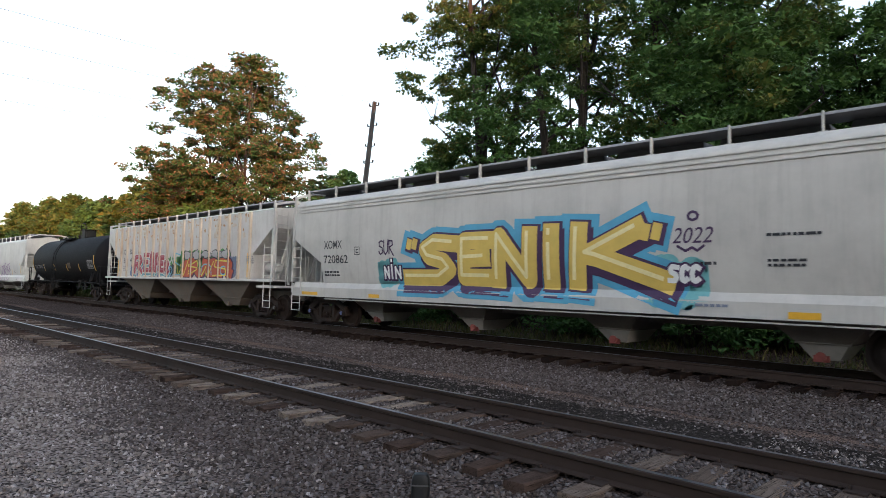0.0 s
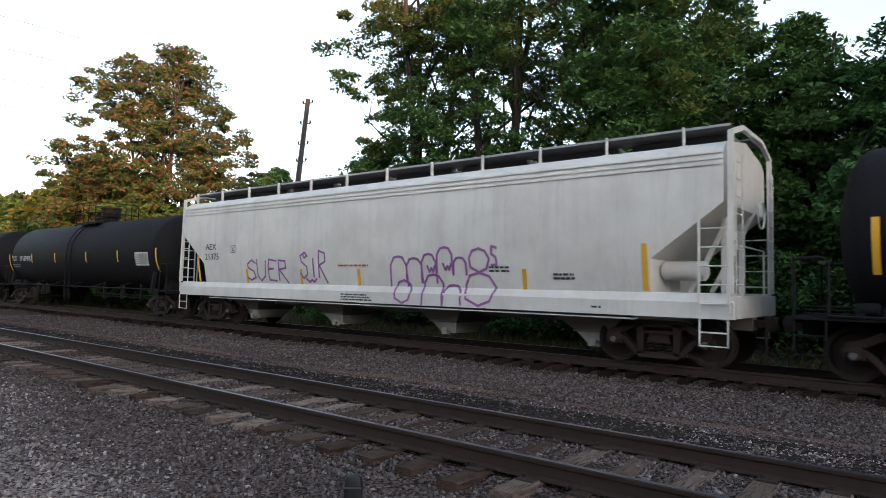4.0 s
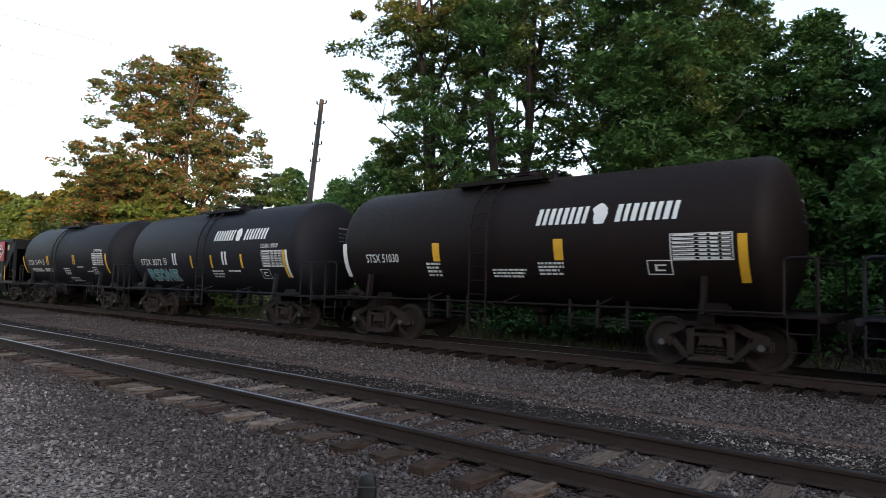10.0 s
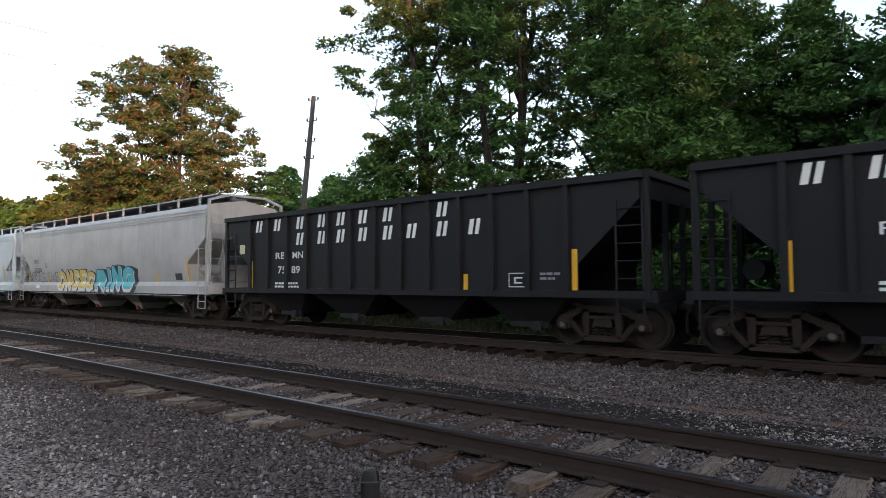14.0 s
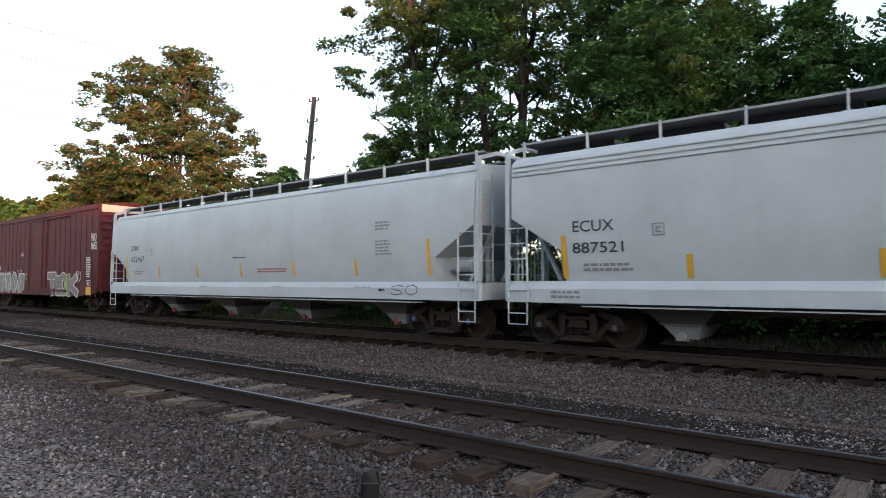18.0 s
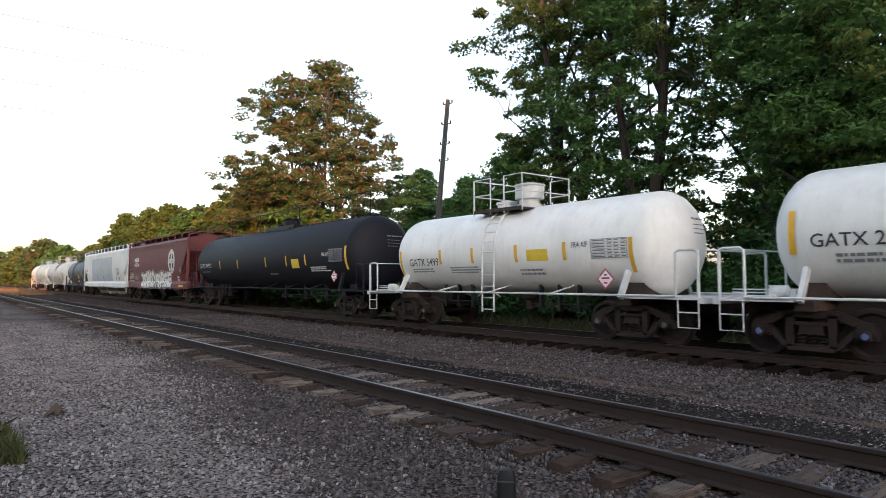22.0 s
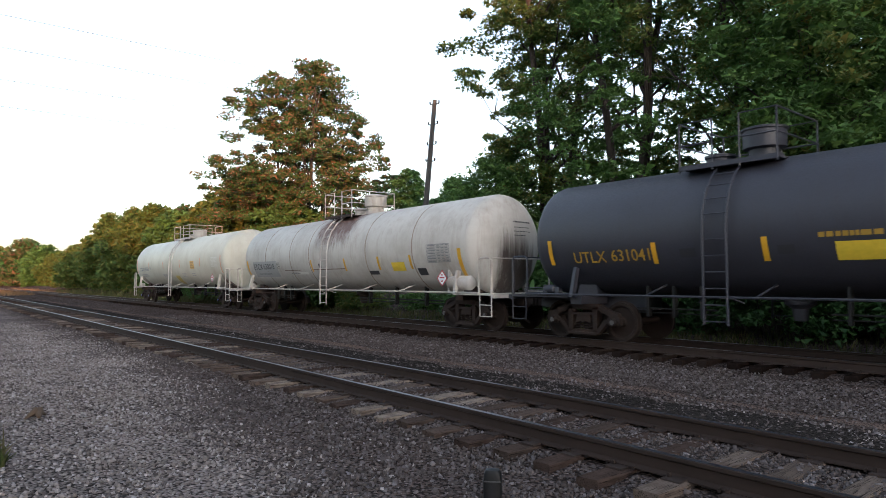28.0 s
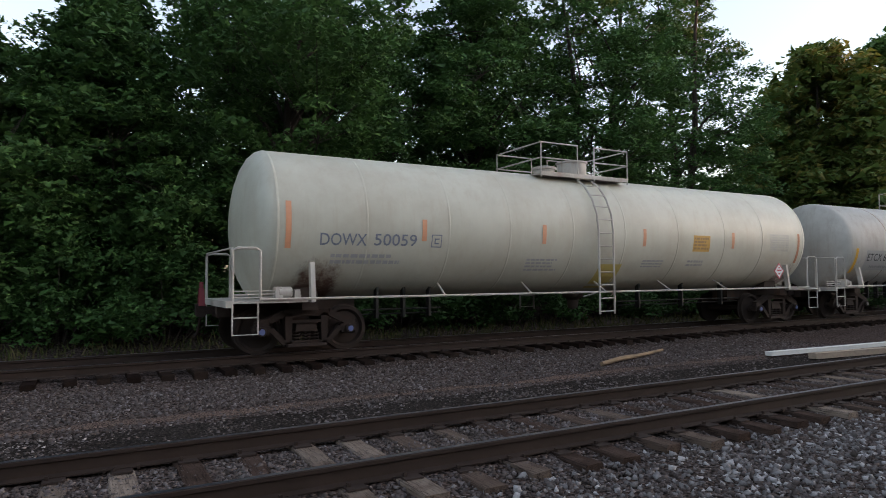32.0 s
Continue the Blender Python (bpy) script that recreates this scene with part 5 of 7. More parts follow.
COAL = paint("black_hopper_paint", (0.0085, 0.0078, 0.0098), 0.6, 0.4, dirt_rgb=(0.015, 0.0125, 0.0130), streak=0.5, spec=0.3)
OXIDE = paint("oxide_red_paint", (0.098, 0.017, 0.021), 0.6, 0.3, dirt_rgb=(0.055, 0.015, 0.018), streak=0.35, spec=0.3)
MINERAL = paint("brown_red_paint", (0.130, 0.034, 0.033), 0.6, 0.3, dirt_rgb=(0.08, 0.032, 0.03), streak=0.35, spec=0.35)
UNDER = paint("grimy_underbody", (0.20, 0.18, 0.165), 0.75, 0.5, rust=0.2)
RUSTSILL = paint("rusty_sill", (0.055, 0.040, 0.034), 0.8, 0.5, rust=0.3, dirt_rgb=(0.04, 0.03, 0.026), spec=0.2)
GATE = plain("gate_metal", (0.40, 0.38, 0.36), 0.6, vary=0.3)
REDGATE = plain("red_gate", (0.30, 0.075, 0.065), 0.6, vary=0.4, scale=5)
PURPLE = plain("purple_spray", (0.24, 0.10, 0.27), 0.6, vary=0.15)
DARKPURPLE = plain("dark_purple_spray", (0.055, 0.025, 0.075), 0.6)
CYAN = plain("blue_spray", (0.09, 0.33, 0.50), 0.55, vary=0.3, scale=2)
GOLD = plain("yellow_spray", (0.62, 0.44, 0.10), 0.55, vary=0.25, scale=2)
PALEY = plain("pale_yellow_spray", (0.75, 0.66, 0.35), 0.55)
CRIMSON = plain("red_spray", (0.33, 0.04, 0.06), 0.55, vary=0.25, scale=2)
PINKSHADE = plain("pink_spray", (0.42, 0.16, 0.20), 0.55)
GREENSP = plain("green_spray", (0.07, 0.22, 0.06), 0.6, vary=0.4, scale=2)
ORRED = plain("orange_red_spray", (0.42, 0.075, 0.03), 0.55, vary=0.3, scale=2)
TEAL = plain("teal_spray", (0.10, 0.30, 0.34), 0.55, vary=0.2)
SILVER = plain("silver_spray", (0.36, 0.36, 0.36), 0.5, vary=0.15)
CHALK = plain("chalk_white_spray", (0.62, 0.61, 0.57), 0.6, vary=0.12)
GREYSP = plain("grey_spray", (0.20, 0.175, 0.18), 0.6, vary=0.3, scale=2)
SIGNRED = plain("red_sign", (0.42, 0.03, 0.05), 0.5)
SIGNYEL = plain("yellow_sign", (0.70, 0.50, 0.04), 0.5)
SIGNOR = plain("orange_sign", (0.72, 0.40, 0.07), 0.5)
CREAM = plain("cream_tag", (0.55, 0.50, 0.30), 0.6)
BROWNP = plain("brown_sticker", (0.075, 0.048, 0.03), 0.6)
REDINK = plain("red_lettering", (0.40, 0.10, 0.07), 0.6)
PALEINK = plain("very_faded_lettering", (0.34, 0.34, 0.36), 0.6)
BAYS4 = {"at": (-6.2, -2.1, 2.1, 6.2), "top": 2.5, "bottom": 0.42, "z": 0.25, "y": 0.45}


def train():
    # grey hopper with yellow block letters on blue
    car, k = covered_hopper(199.95, 9.69, (-8.2, 8.2), LIGHTGREY, "light grey covered hopper with yellow sprayed letters on blue", ROUND, (7.9, 2.05, 9.45, 2.85), BAYS4, hop=UNDER, cap=BLUECAP, gate=REDGATE)
    k.text("XOMX", -7.25, 2.62, 0.95, 0.26, INK), k.text("720862", -7.11, 2.16, 1.26, 0.26, INK), k.stencil(-6.02, 2.4, 0.26, 0.25, INK), k.lines(-7.28, 1.71, 0.92, 0.2, INK)
    k.piece("$ -3.95 -1.75 1.34 2.82;E -1.95 -0.5 1.34 2.85;N -0.8 0.78 1.34 2.88;I 0.7 1.4 1.34 2.9;k 1.32 4.0 1.34 2.9", 0.45,
            [("spray_ground", CYAN, 0.50, 0.0, -0.06, 0.008), ("sprayed_shadow", DARKPURPLE, 0.08, 0.08, -0.16, 0.016), ("sprayed_outline", DARKPURPLE, 0.09, 0.03, 0.0, 0.024), ("sprayed_fill", GOLD, -0.01, 0.0, 0.0, 0.032), ("sprayed_shine", PALEY, -0.36, -0.08, 0.06, 0.038)], 0.03, "sprayed letters SENIK")
    k.piece("Q -4.0 -3.25 2.15 2.72;Q 2.95 3.75 2.1 2.8", 0.2, [("spray_ground", CYAN, 0.4, 0, 0, 0.006), ("sprayed_outline", DARKPURPLE, 0.12, 0.03, -0.03, 0.020), ("sprayed_fill", GOLD, 0.0, 0, 0, 0.029)], 0.05)
    k.cloud(3.9, 1.6, 1.4, 1.1, plain("pale_teal_spray", (0.16, 0.40, 0.42), 0.6, vary=0.2), 9, 0.004), k.cloud(-4.6, 1.75, 1.0, 0.9, MATS["pale_teal_spray"], 10, 0.004)
    k.scrawl("SUR", -4.65, 2.48, 0.67, 0.4, DARKPURPLE, 2, 0.04), k.piece("N -4.78 -4.5 1.55 1.95;I -4.5 -4.34 1.55 2.15;N -4.32 -4.0 1.55 1.95", 0.07, [("sprayed_outline", DARKPURPLE, 0.09, 0, -0.01, 0.03), ("sprayed_fill", WHITE, 0.0, 0, 0, 0.036)], 0.0, "small white sprayed letters"), k.text("2022", 4.26, 2.48, 0.8, 0.3, DARKPURPLE, 0.0, 0.3), k.strokes("sprayed_line", k.paths("c 4.15 4.4 2.74 2.95;v 3.95 4.5 2.16 2.3", 0.05), 0.05, DARKPURPLE, 0.014), k.piece("S 3.75 4.0 1.55 1.95;C 3.98 4.2 1.55 1.95;C 4.18 4.42 1.55 1.95", 0.1, [("sprayed_outline", DARKPURPLE, 0.1, 0, -0.01, 0.03), ("sprayed_fill", WHITE, 0.0, 0, 0, 0.036)], 0.1, "small white sprayed letters")
    k.lines(6.08, 2.44, 1.02, 0.09, INK), k.lines(5.89, 1.95, 0.62, 0.17, INK), k.lines(4.5, 1.95, 0.4, 0.1, INK)
    k.patch(-8.53, 1.06, 0.91, 0.10, YELLOW), k.patch(6.15, 1.05, 0.5, 0.12, YELLOW), k.patch(-5.2, 1.06, 0.5, 0.10, YELLOW), k.lines(4.7, 1.17, 0.8, 0.09, BLUEINK)
    # older ribbed hopper, rust-streaked, with graffiti
    car, k = covered_hopper(180.4, 8.7, (-7.25, 7.25), RUSTYWHITE, "rust-streaked white ribbed covered hopper with graffiti", FLAT, (7.1, 2.4, 8.5, 3.35), {"at": (-4.6, 0.0, 4.6), "top": 4.4, "bottom": 1.1, "z": 0.42, "y": 0.95}, sill=(1.40, 1.50), lines=(), board=4.38, ribs=[-7.4 + 0.845 * i for i in range(18)], posts=1.09, hop=paint("brown_grimy_underbody", (0.15, 0.125, 0.10), 0.8, 0.5, rust=0.4))
    k.text("CR", -5.98, 2.75, 0.5, 0.25, INK), k.text("DX", -5.1, 2.75, 0.5, 0.25, INK), k.text("89", -5.98, 2.31, 0.45, 0.24, INK), k.text("44", -5.1, 2.31, 0.45, 0.24, INK), k.lines(-5.9, 1.9, 0.7, 0.25, GREYINK), k.lines(7.0, 2.2, 0.6, 0.3, GREYINK)
    rim = [("sprayed_shadow_rim", CHALK, 0.10, 0.06, -0.14, 0.010), ("sprayed_shadow", TEAL, 0.02, 0.06, -0.14, 0.016), ("sprayed_outline", CHALK, 0.10, 0, 0.0, 0.022), ("sprayed_fill", CRIMSON, 0.0, 0, 0, 0.028), ("sprayed_shine", PINKSHADE, -0.17, 0.0, 0.04, 0.034)]
    k.cloud(-2.6, 1.78, 5.4, 0.6, plain("blue_grey_spray", (0.12, 0.16, 0.26), 0.55), 9, 0.002), k.cloud(-0.05, 1.85, 0.7, 0.55, INK, 29, 0.004), k.blots("sprayed_spots", [(-0.5 + 0.16 * i, 2.25 + 0.12 * math.sin(2.3 * i), 0.22, 0.22) for i in range(6)], GREENSP, 0.007, 5)
    k.piece("R -4.75 -3.5 1.62 2.6;E -3.45 -2.75 1.66 2.72;A -2.75 -2.1 1.68 2.74;P -2.1 -1.5 1.68 2.68;E -1.52 -0.95 1.66 2.55;R -0.98 -0.35 1.62 2.3", 0.22, rim, 0.05, "arched sprayed letters REAPER")
    k.cloud(0.95, 2.05, 1.3, 1.1, GREENSP, 8, 0.004), k.cloud(3.2, 2.1, 4.9, 1.2, GREENSP, 18, 0.003), k.cloud(5.6, 1.95, 0.9, 0.9, MATS["blue_grey_spray"], 19, 0.005)
    k.piece("S 1.1 2.3 1.52 2.35;U 2.2 3.4 1.52 2.3;C 3.3 4.5 1.52 2.3;R 4.4 5.7 1.52 2.3", 0.34, [("sprayed_outline", DARKPURPLE, 0.16, 0.03, -0.02, 0.010), ("sprayed_fill", ORRED, 0.04, 0, 0, 0.018)], 0.1, "orange-red sprayed letters")
    k.strokes("sprayed_line", k.paths("v 0.3 1.6 1.55 2.3;j 1.7 2.7 1.55 2.3;v 2.6 4.0 1.55 2.2;s 4.0 5.4 1.55 2.25", 0.06, 0.2), 0.055, plain("acid_yellow_spray", (0.62, 0.58, 0.08), 0.55), 0.026)
    k.strokes("sprayed_line", k.paths("s 0.2 1.0 1.55 2.6;a 2.9 3.9 1.6 2.1;c 4.6 5.2 1.6 2.0;c -0.45 0.0 1.6 2.0", 0.06), 0.055, plain("sky_spray", (0.16, 0.42, 0.55), 0.55), 0.03)
    for i, x in enumerate((1.6, 2.5, 3.4, 4.3, 5.0)):
        k.blots("sprayed_bubble", [(x, 2.46, 1.05, 0.46)], INK, 0.022, 40 + i), k.blots("sprayed_bubble", [(x, 2.46, 0.95, 0.38)], SILVER, 0.028, 40 + i)
    RUSTO = plain("orange_rust_run", (0.40, 0.24, 0.13), 0.85, vary=0.35, scale=4)
    TANST = plain("tan_rust_stain", (0.53, 0.46, 0.37), 0.85, vary=0.25, scale=5)
    rng = random.Random(15)
    for mat, lift, grow in ((TANST, 0.003, 1.5), (RUSTO, 0.006, 0.75)):
        spots = []
        for i in range(17):
            c = -7.4 + 0.845 * (i + 0.5)
            for q in range(rng.randint(2, 5)):
                z = 3.93 - 0.8 * rng.random() ** 2
                spots.append((c + rng.gauss(0, 0.1), z, grow * rng.uniform(0.08, 0.24), grow * rng.uniform(0.08, 0.2)))
            for q in range(3):
                spots.append((c - 0.4225 + rng.uniform(-0.03, 0.03), rng.uniform(1.7, 3.85), grow * rng.uniform(0.02, 0.06), grow * rng.uniform(0.15, 0.6)))
        k.blots("rust_stains", spots, mat, lift, 7)
    k.patch(-7.0, 1.9, 0.12, 0.9, SIGNOR), k.patch(6.9, 2.0, 0.12, 0.9, SIGNOR)
    # black tank with a plain top
    car, k = tank_car(162.5, 7.95, 7.3, 1.5, 2.5, (-6.15, 6.15), BLACKTANK, "long plain black tank car with yellow reflector strips", "low", -1.0)
    part("valve_box", Geo().box(0.05, 0.75, -0.35, 0.35, 3.95, 4.5, 0.02).box(0.0, 0.8, -0.4, 0.4, 4.5, 4.54), BLACKIRON, car), pipe(car, "top_handrail", [(0.85, -0.6, 3.9), (0.85, -0.6, 4.8), (1.0, -0.6, 4.88), (1.6, -0.6, 4.85), (1.9, -0.6, 4.6), (2.0, -0.6, 3.9)], 0.022, BLACKIRON)
    k.strips((-4.02, -1.5, 1.25, 3.78), 1.99), k.strips((-6.68, 6.69), 2.22, h=0.9), k.table(5.96, 2.16, 1.06, 0.5, GREYINK), k.patch(1.78, 2.11, 0.63, 0.36, BROWNP), k.text("TILX 200847", -5.37, 2.07, 1.97, 0.24, GREYINK), k.stencil(-3.93, 2.07, 0.28, 0.26, GREYINK)
    # white hopper with purple line tags
    car, k = covered_hopper(144.5, 9.35, (-7.75, 7.75), WHITEPAINT, "white covered hopper with thin purple sprayed tags", ROUND, (7.75, 2.05, 9.1, 3.05), BAYS4, hop=UNDER, gate=GATE)
    k.text("AEX", -7.30, 2.60, 0.66, 0.2, INK), k.text("21375", -7.25, 2.27, 0.83, 0.21, INK), k.stencil(-6.0, 2.5, 0.26, 0.23, INK)
    k.scrawl("SUER", -4.21, 1.82, 2.1, 0.62, PURPLE, 3, 0.055), k.scrawl("SIR", -2.02, 1.98, 1.2, 0.75, PURPLE, 4, 0.055), k.strokes("sprayed_line", k.paths("a 0.95 1.6 1.4 2.2;a 1.5 2.1 1.5 2.15;a 2.0 2.55 1.5 2.25;a 2.5 3.05 1.75 2.4;a 3.0 3.45 1.7 2.15;c 1.1 1.75 0.97 1.6;a 2.05 2.75 0.97 1.75;a 2.7 3.3 1.0 1.5;c 3.3 4.25 0.98 1.8;v 2.2 2.5 1.75 1.95;v 2.7 3.0 1.8 2.0;c 3.45 4.1 1.75 2.35;s 4.1 4.3 1.9 2.4;c -2.5 -2.3 2.15 2.35;v -2.4 -1.9 1.45 1.6", 0.06), 0.06, PURPLE, 0.014, "thin purple sprayed bubble letters")
    k.strips((-5.28, -2.6, -0.19, 4.97), 1.63), k.strips((-8.09, 7.66), 1.89, h=0.9), k.lines(4.36, 1.85, 0.62, 0.16, INK), k.lines(5.93, 1.7, 0.5, 0.16, INK), k.lines(-0.25, 1.95, 1.47, 0.09, REDINK), k.lines(-0.19, 1.1, 1.28, 0.2, INK, 3), k.lines(6.69, 1.1, 0.25, 0.07, INK)
    # black tanks
    car, k = tank_car(125.6, 8.6, 7.95, 1.53, 2.55, (-7.45, 7.45), BLACKTANK, "black tank car with white reporting mark", "tall", 0.0)
    k.text("TILX", -7.07, 2.41, 0.68, 0.25, WHITE), k.text("191679", -5.73, 2.39, 1.05, 0.25, WHITE), k.stencil(-4.98, 2.38, 0.26, 0.26, WHITE), k.lines(-6.76, 2.03, 1.23, 0.2, GREYINK, 2), k.strips((-7.75, 7.75), 2.2, h=0.9), k.strips((-4.67, -1.8, 1.6, 4.6), 2.38), k.table(6.6, 2.25, 1.06, 0.5, WHITE)
    car, k = tank_car(109.45, 6.32, 5.75, 1.55, 2.56, (-4.36, 4.36), BLACKTANK, "short black tank car with silver sprayed letters", "low", -0.65, cap=BLUECAP)
    k.text("GBRX", -4.39, 2.17, 1.0, 0.25, GREYINK), k.text("707849", -3.01, 2.17, 1.4, 0.25, GREYINK), k.stencil(-1.89, 2.2, 0.26, 0.23, GREYINK), k.strips((-2.2, 0.06, 1.81), 2.38, h=0.4), k.strips((-5.22, 4.88), 2.15, h=0.88), k.piece("T -0.45 0.95 1.28 2.3;U 0.5 1.5 1.28 2.2;M 1.4 2.4 1.28 2.22;C 2.25 3.5 1.28 2.3", 0.3, [("sprayed_rim", CHALK, 0.14, 0, 0, 0.010), ("sprayed_outline", INK, 0.06, 0.0, -0.01, 0.016), ("sprayed_fill", SILVER, -0.04, 0, 0, 0.022)], -0.15, "silver sprayed letters TUMC"), pipe(car, "top_handrail", [(0.5, -0.6, 4.0), (0.5, -0.6, 4.75), (0.65, -0.6, 4.85), (1.2, -0.6, 4.85), (1.45, -0.6, 4.6), (1.5, -0.6, 4.0)], 0.022, BLACKIRON), k.table(3.76, 2.45, 1.1, 0.5, GREYINK), k.lines(-3.26, 1.86, 1.77, 0.17, GREYINK, 2), k.lines(-1.34, 1.72, 0.47, 0.23, GREYINK), k.lines(0.48, 2.9, 0.5, 0.09, GREYINK), k.scrawl("SR", 1.6, 2.45, 0.5, 0.25, CHALK, 4, 0.03)
    car, k = tank_car(96.37, 6.32, 5.75, 1.55, 2.56, (-4.36, 4.36), BLACKTANK, "short black syrup tank car with paired yellow strips", "low", 0.0)
    k.text("STSX 51496", -3.53, 2.4, 1.83, 0.25, WHITE), k.stencil(-2.28, 2.42, 0.22, 0.25, WHITE), k.strips((-2.05, -1.85, 1.33), 2.3), k.strip(1.51, 2.43, 0.13, 0.23), k.strip(5.04, 2.34, 0.1, 0.46), k.strip(5.08, 1.89, 0.1, 0.4, WSTRIP), k.strip(-5.45, 2.3, 0.1, 0.5), k.text("CORN SYRUP", 4.25, 2.77, 0.85, 0.13, WHITE), k.table(4.40, 2.3, 1.08, 0.53, WHITE), k.stencil(3.58, 2.09, 0.49, 0.3, WHITE)
    for x, z, w, h in ((-3.47, 1.81, 1.63, 0.3), (-1.29, 1.79, 0.75, 0.35), (1.39, 1.85, 0.95, 0.24), (2.65, 1.89, 1.06, 0.15)):
        k.lines(x, z, w, h, WHITE)
    car, k = tank_car(83.1, 6.35, 5.78, 1.55, 2.56, (-4.4, 4.4), NAVYTANK, "short black tank car with plain white slanted emblem", "low", -0.7)
    k.text("STSX", -4.12, 2.2, 0.85, 0.25, WHITE), k.text("61264", -3.06, 2.21, 0.98, 0.25, WHITE), k.stencil(-2.33, 2.21, 0.26, 0.25, WHITE), k.strips((-1.97, 1.52), 2.3, w=0.22), k.strip(-5.28, 2.1, 0.14, 0.9), k.strip(5.11, 2.33, 0.14, 0.44, WSTRIP), k.strip(5.13, 1.88, 0.14, 0.44), k.blocks(1.22, 3.0, 1.25, 0.36, 4, WHITE, 0.15), k.blots("emblem_shape", [(2.09, 3.0, 0.36, 0.42)], WHITE, 0.012, 5), k.blocks(3.07, 3.0, 1.3, 0.36, 4, WHITE, 0.15), k.table(4.36, 2.29, 1.12, 0.6, WHITE), k.stencil(3.81, 1.72, 0.52, 0.28, WHITE)
    for x, z, w, h in ((-3.36, 1.83, 1.81, 0.22), (-1.78, 1.74, 1.01, 0.24), (1.12, 1.67, 0.93, 0.5), (2.84, 1.8, 0.82, 0.1), (-0.03, 1.42, 1.36, 0.2)):
        k.lines(x, z, w, h, WHITE)
    k.patch(-0.2, 3.95, 2.2, 0.16, GREYSP)
    car, k = tank_car(70.0, 6.35, 5.78, 1.55, 2.52, (-4.4, 4.4), BROWNTANK, "rust-brown short tank car with plain white slanted emblem", "low", -0.6)
    k.text("STSX 51030", -3.87, 2.13, 1.2, 0.22, WHITE), k.strips((-1.97, 1.44), 2.26, w=0.22), k.strip(5.10, 2.04, 0.16, 0.87), k.strip(-5.30, 2.09, 0.16, 0.9, WSTRIP), k.blocks(1.50, 2.97, 1.25, 0.36, 4, WHITE, 0.15), k.blots("emblem_shape", [(2.37, 2.97, 0.36, 0.42)], WHITE, 0.012, 5), k.blocks(3.35, 2.97, 1.3, 0.36, 4, WHITE, 0.15), k.table(4.38, 2.26, 1.12, 0.5, WHITE), k.stencil(3.59, 1.88, 0.49, 0.28, WHITE)
    for x, z, w, h in ((-2.09, 1.84, 0.5, 0.37), (1.22, 1.86, 0.64, 0.3), (0.13, 1.76, 0.95, 0.22)):
        k.lines(x, z, w, h, WHITE)
    car, k = tank_car(56.9, 6.35, 5.78, 1.55, 2.52, (-4.4, 4.4), NAVYTANK, "dark grey short tank car with plain emblem and pale blue tag", "low", 0.2)
    k.text("STSX 3072", -3.76, 2.12, 1.69, 0.25, WHITE), k.stencil(-2.63, 2.14, 0.23, 0.23, WHITE), k.strips((-1.99, -1.81, 1.45, 1.64), 2.22, WSTRIP), k.strips((-0.67, 0.7, 2.58), 2.11), k.strip(4.93, 2.02, 0.12, 0.85), k.strip(5.06, 2.02, 0.11, 0.85, WSTRIP), k.blocks(1.48, 3.0, 1.25, 0.36, 4, WHITE, 0.15), k.blots("emblem_shape", [(2.35, 3.0, 0.36, 0.42)], WHITE, 0.012, 5), k.blocks(3.33, 3.0, 1.3, 0.36, 4, WHITE, 0.15), k.text("CORN SYRUP", 4.19, 2.59, 0.94, 0.13, WHITE), k.table(4.3, 2.18, 1.1, 0.52, WHITE), k.stencil(3.77, 1.7, 0.49, 0.3, WHITE)
    k.piece("R -4.35 -3.85 1.4 1.85;S -3.85 -3.4 1.4 1.85;O -3.4 -2.9 1.4 1.85;N -2.9 -2.4 1.4 1.85;E -2.4 -1.95 1.4 1.85", 0.09, [("sprayed_rim", SILVER, 0.06, 0.02, 0.0, 0.010), ("sprayed_fill", TEAL, 0.0, 0, 0, 0.016)], 0.15, "small teal and silver sprayed letters"), k.lines(0.96, 1.69, 0.73, 0.28, WHITE), k.lines(2.02, 1.79, 0.73, 0.11, WHITE)
    car, k = tank_car(43.9, 6.3, 5.75, 1.55, 2.56, (-4.3, 4.3), NAVYTANK, "dark grey short syrup tank car with paired yellow strips", "low", -0.75)
    k.text("STSX", -4.2, 2.2, 0.86, 0.25, WHITE), k.text("51474", -3.21, 2.21, 0.9, 0.25, WHITE), k.stencil(-2.51, 2.21, 0.24, 0.25, WHITE), k.strips((-2.03, -1.85, 1.33, 1.52), 2.3), k.strips((5.01, -5.38), 2.1, h=0.86, w=0.15), k.text("CORN SYRUP", 4.2, 2.68, 0.94, 0.13, WHITE), k.table(4.14, 2.3, 1.14, 0.54, WHITE), k.stencil(3.62, 1.78, 0.51, 0.3, WHITE)
    for x, z, w, h in ((-3.55, 1.81, 1.67, 0.2), (-1.98, 1.81, 1.17, 0.2), (0.31, 1.75, 0.74, 0.33), (0.76, 1.38, 1.38, 0.23), (2.1, 1.95, 0.8, 0.09), (3.0, 1.75, 0.7, 0.09)):
        k.lines(x, z, w, h, WHITE)
    # two open-top coal hoppers
    for s, num, signs in ((29.5, ("75", "62"), True), (13.95, ("75", "89"), False)):
        car, k = open_hopper(s, 7.5, (-6.15, 6.15), COAL, "black ribbed open-top coal hopper" + (" with a red diamond sign" if signs else " with white shapes"), [-5.85 + 0.955 * i for i in range(13)])
        ups = [-5.41, -4.45, -3.33, -2.33, -1.5, -0.6, 0.35, 2.21]
        lows = [-3.33, -2.33, -1.5, -0.6, 0.35, 1.2, 2.21, 3.19]
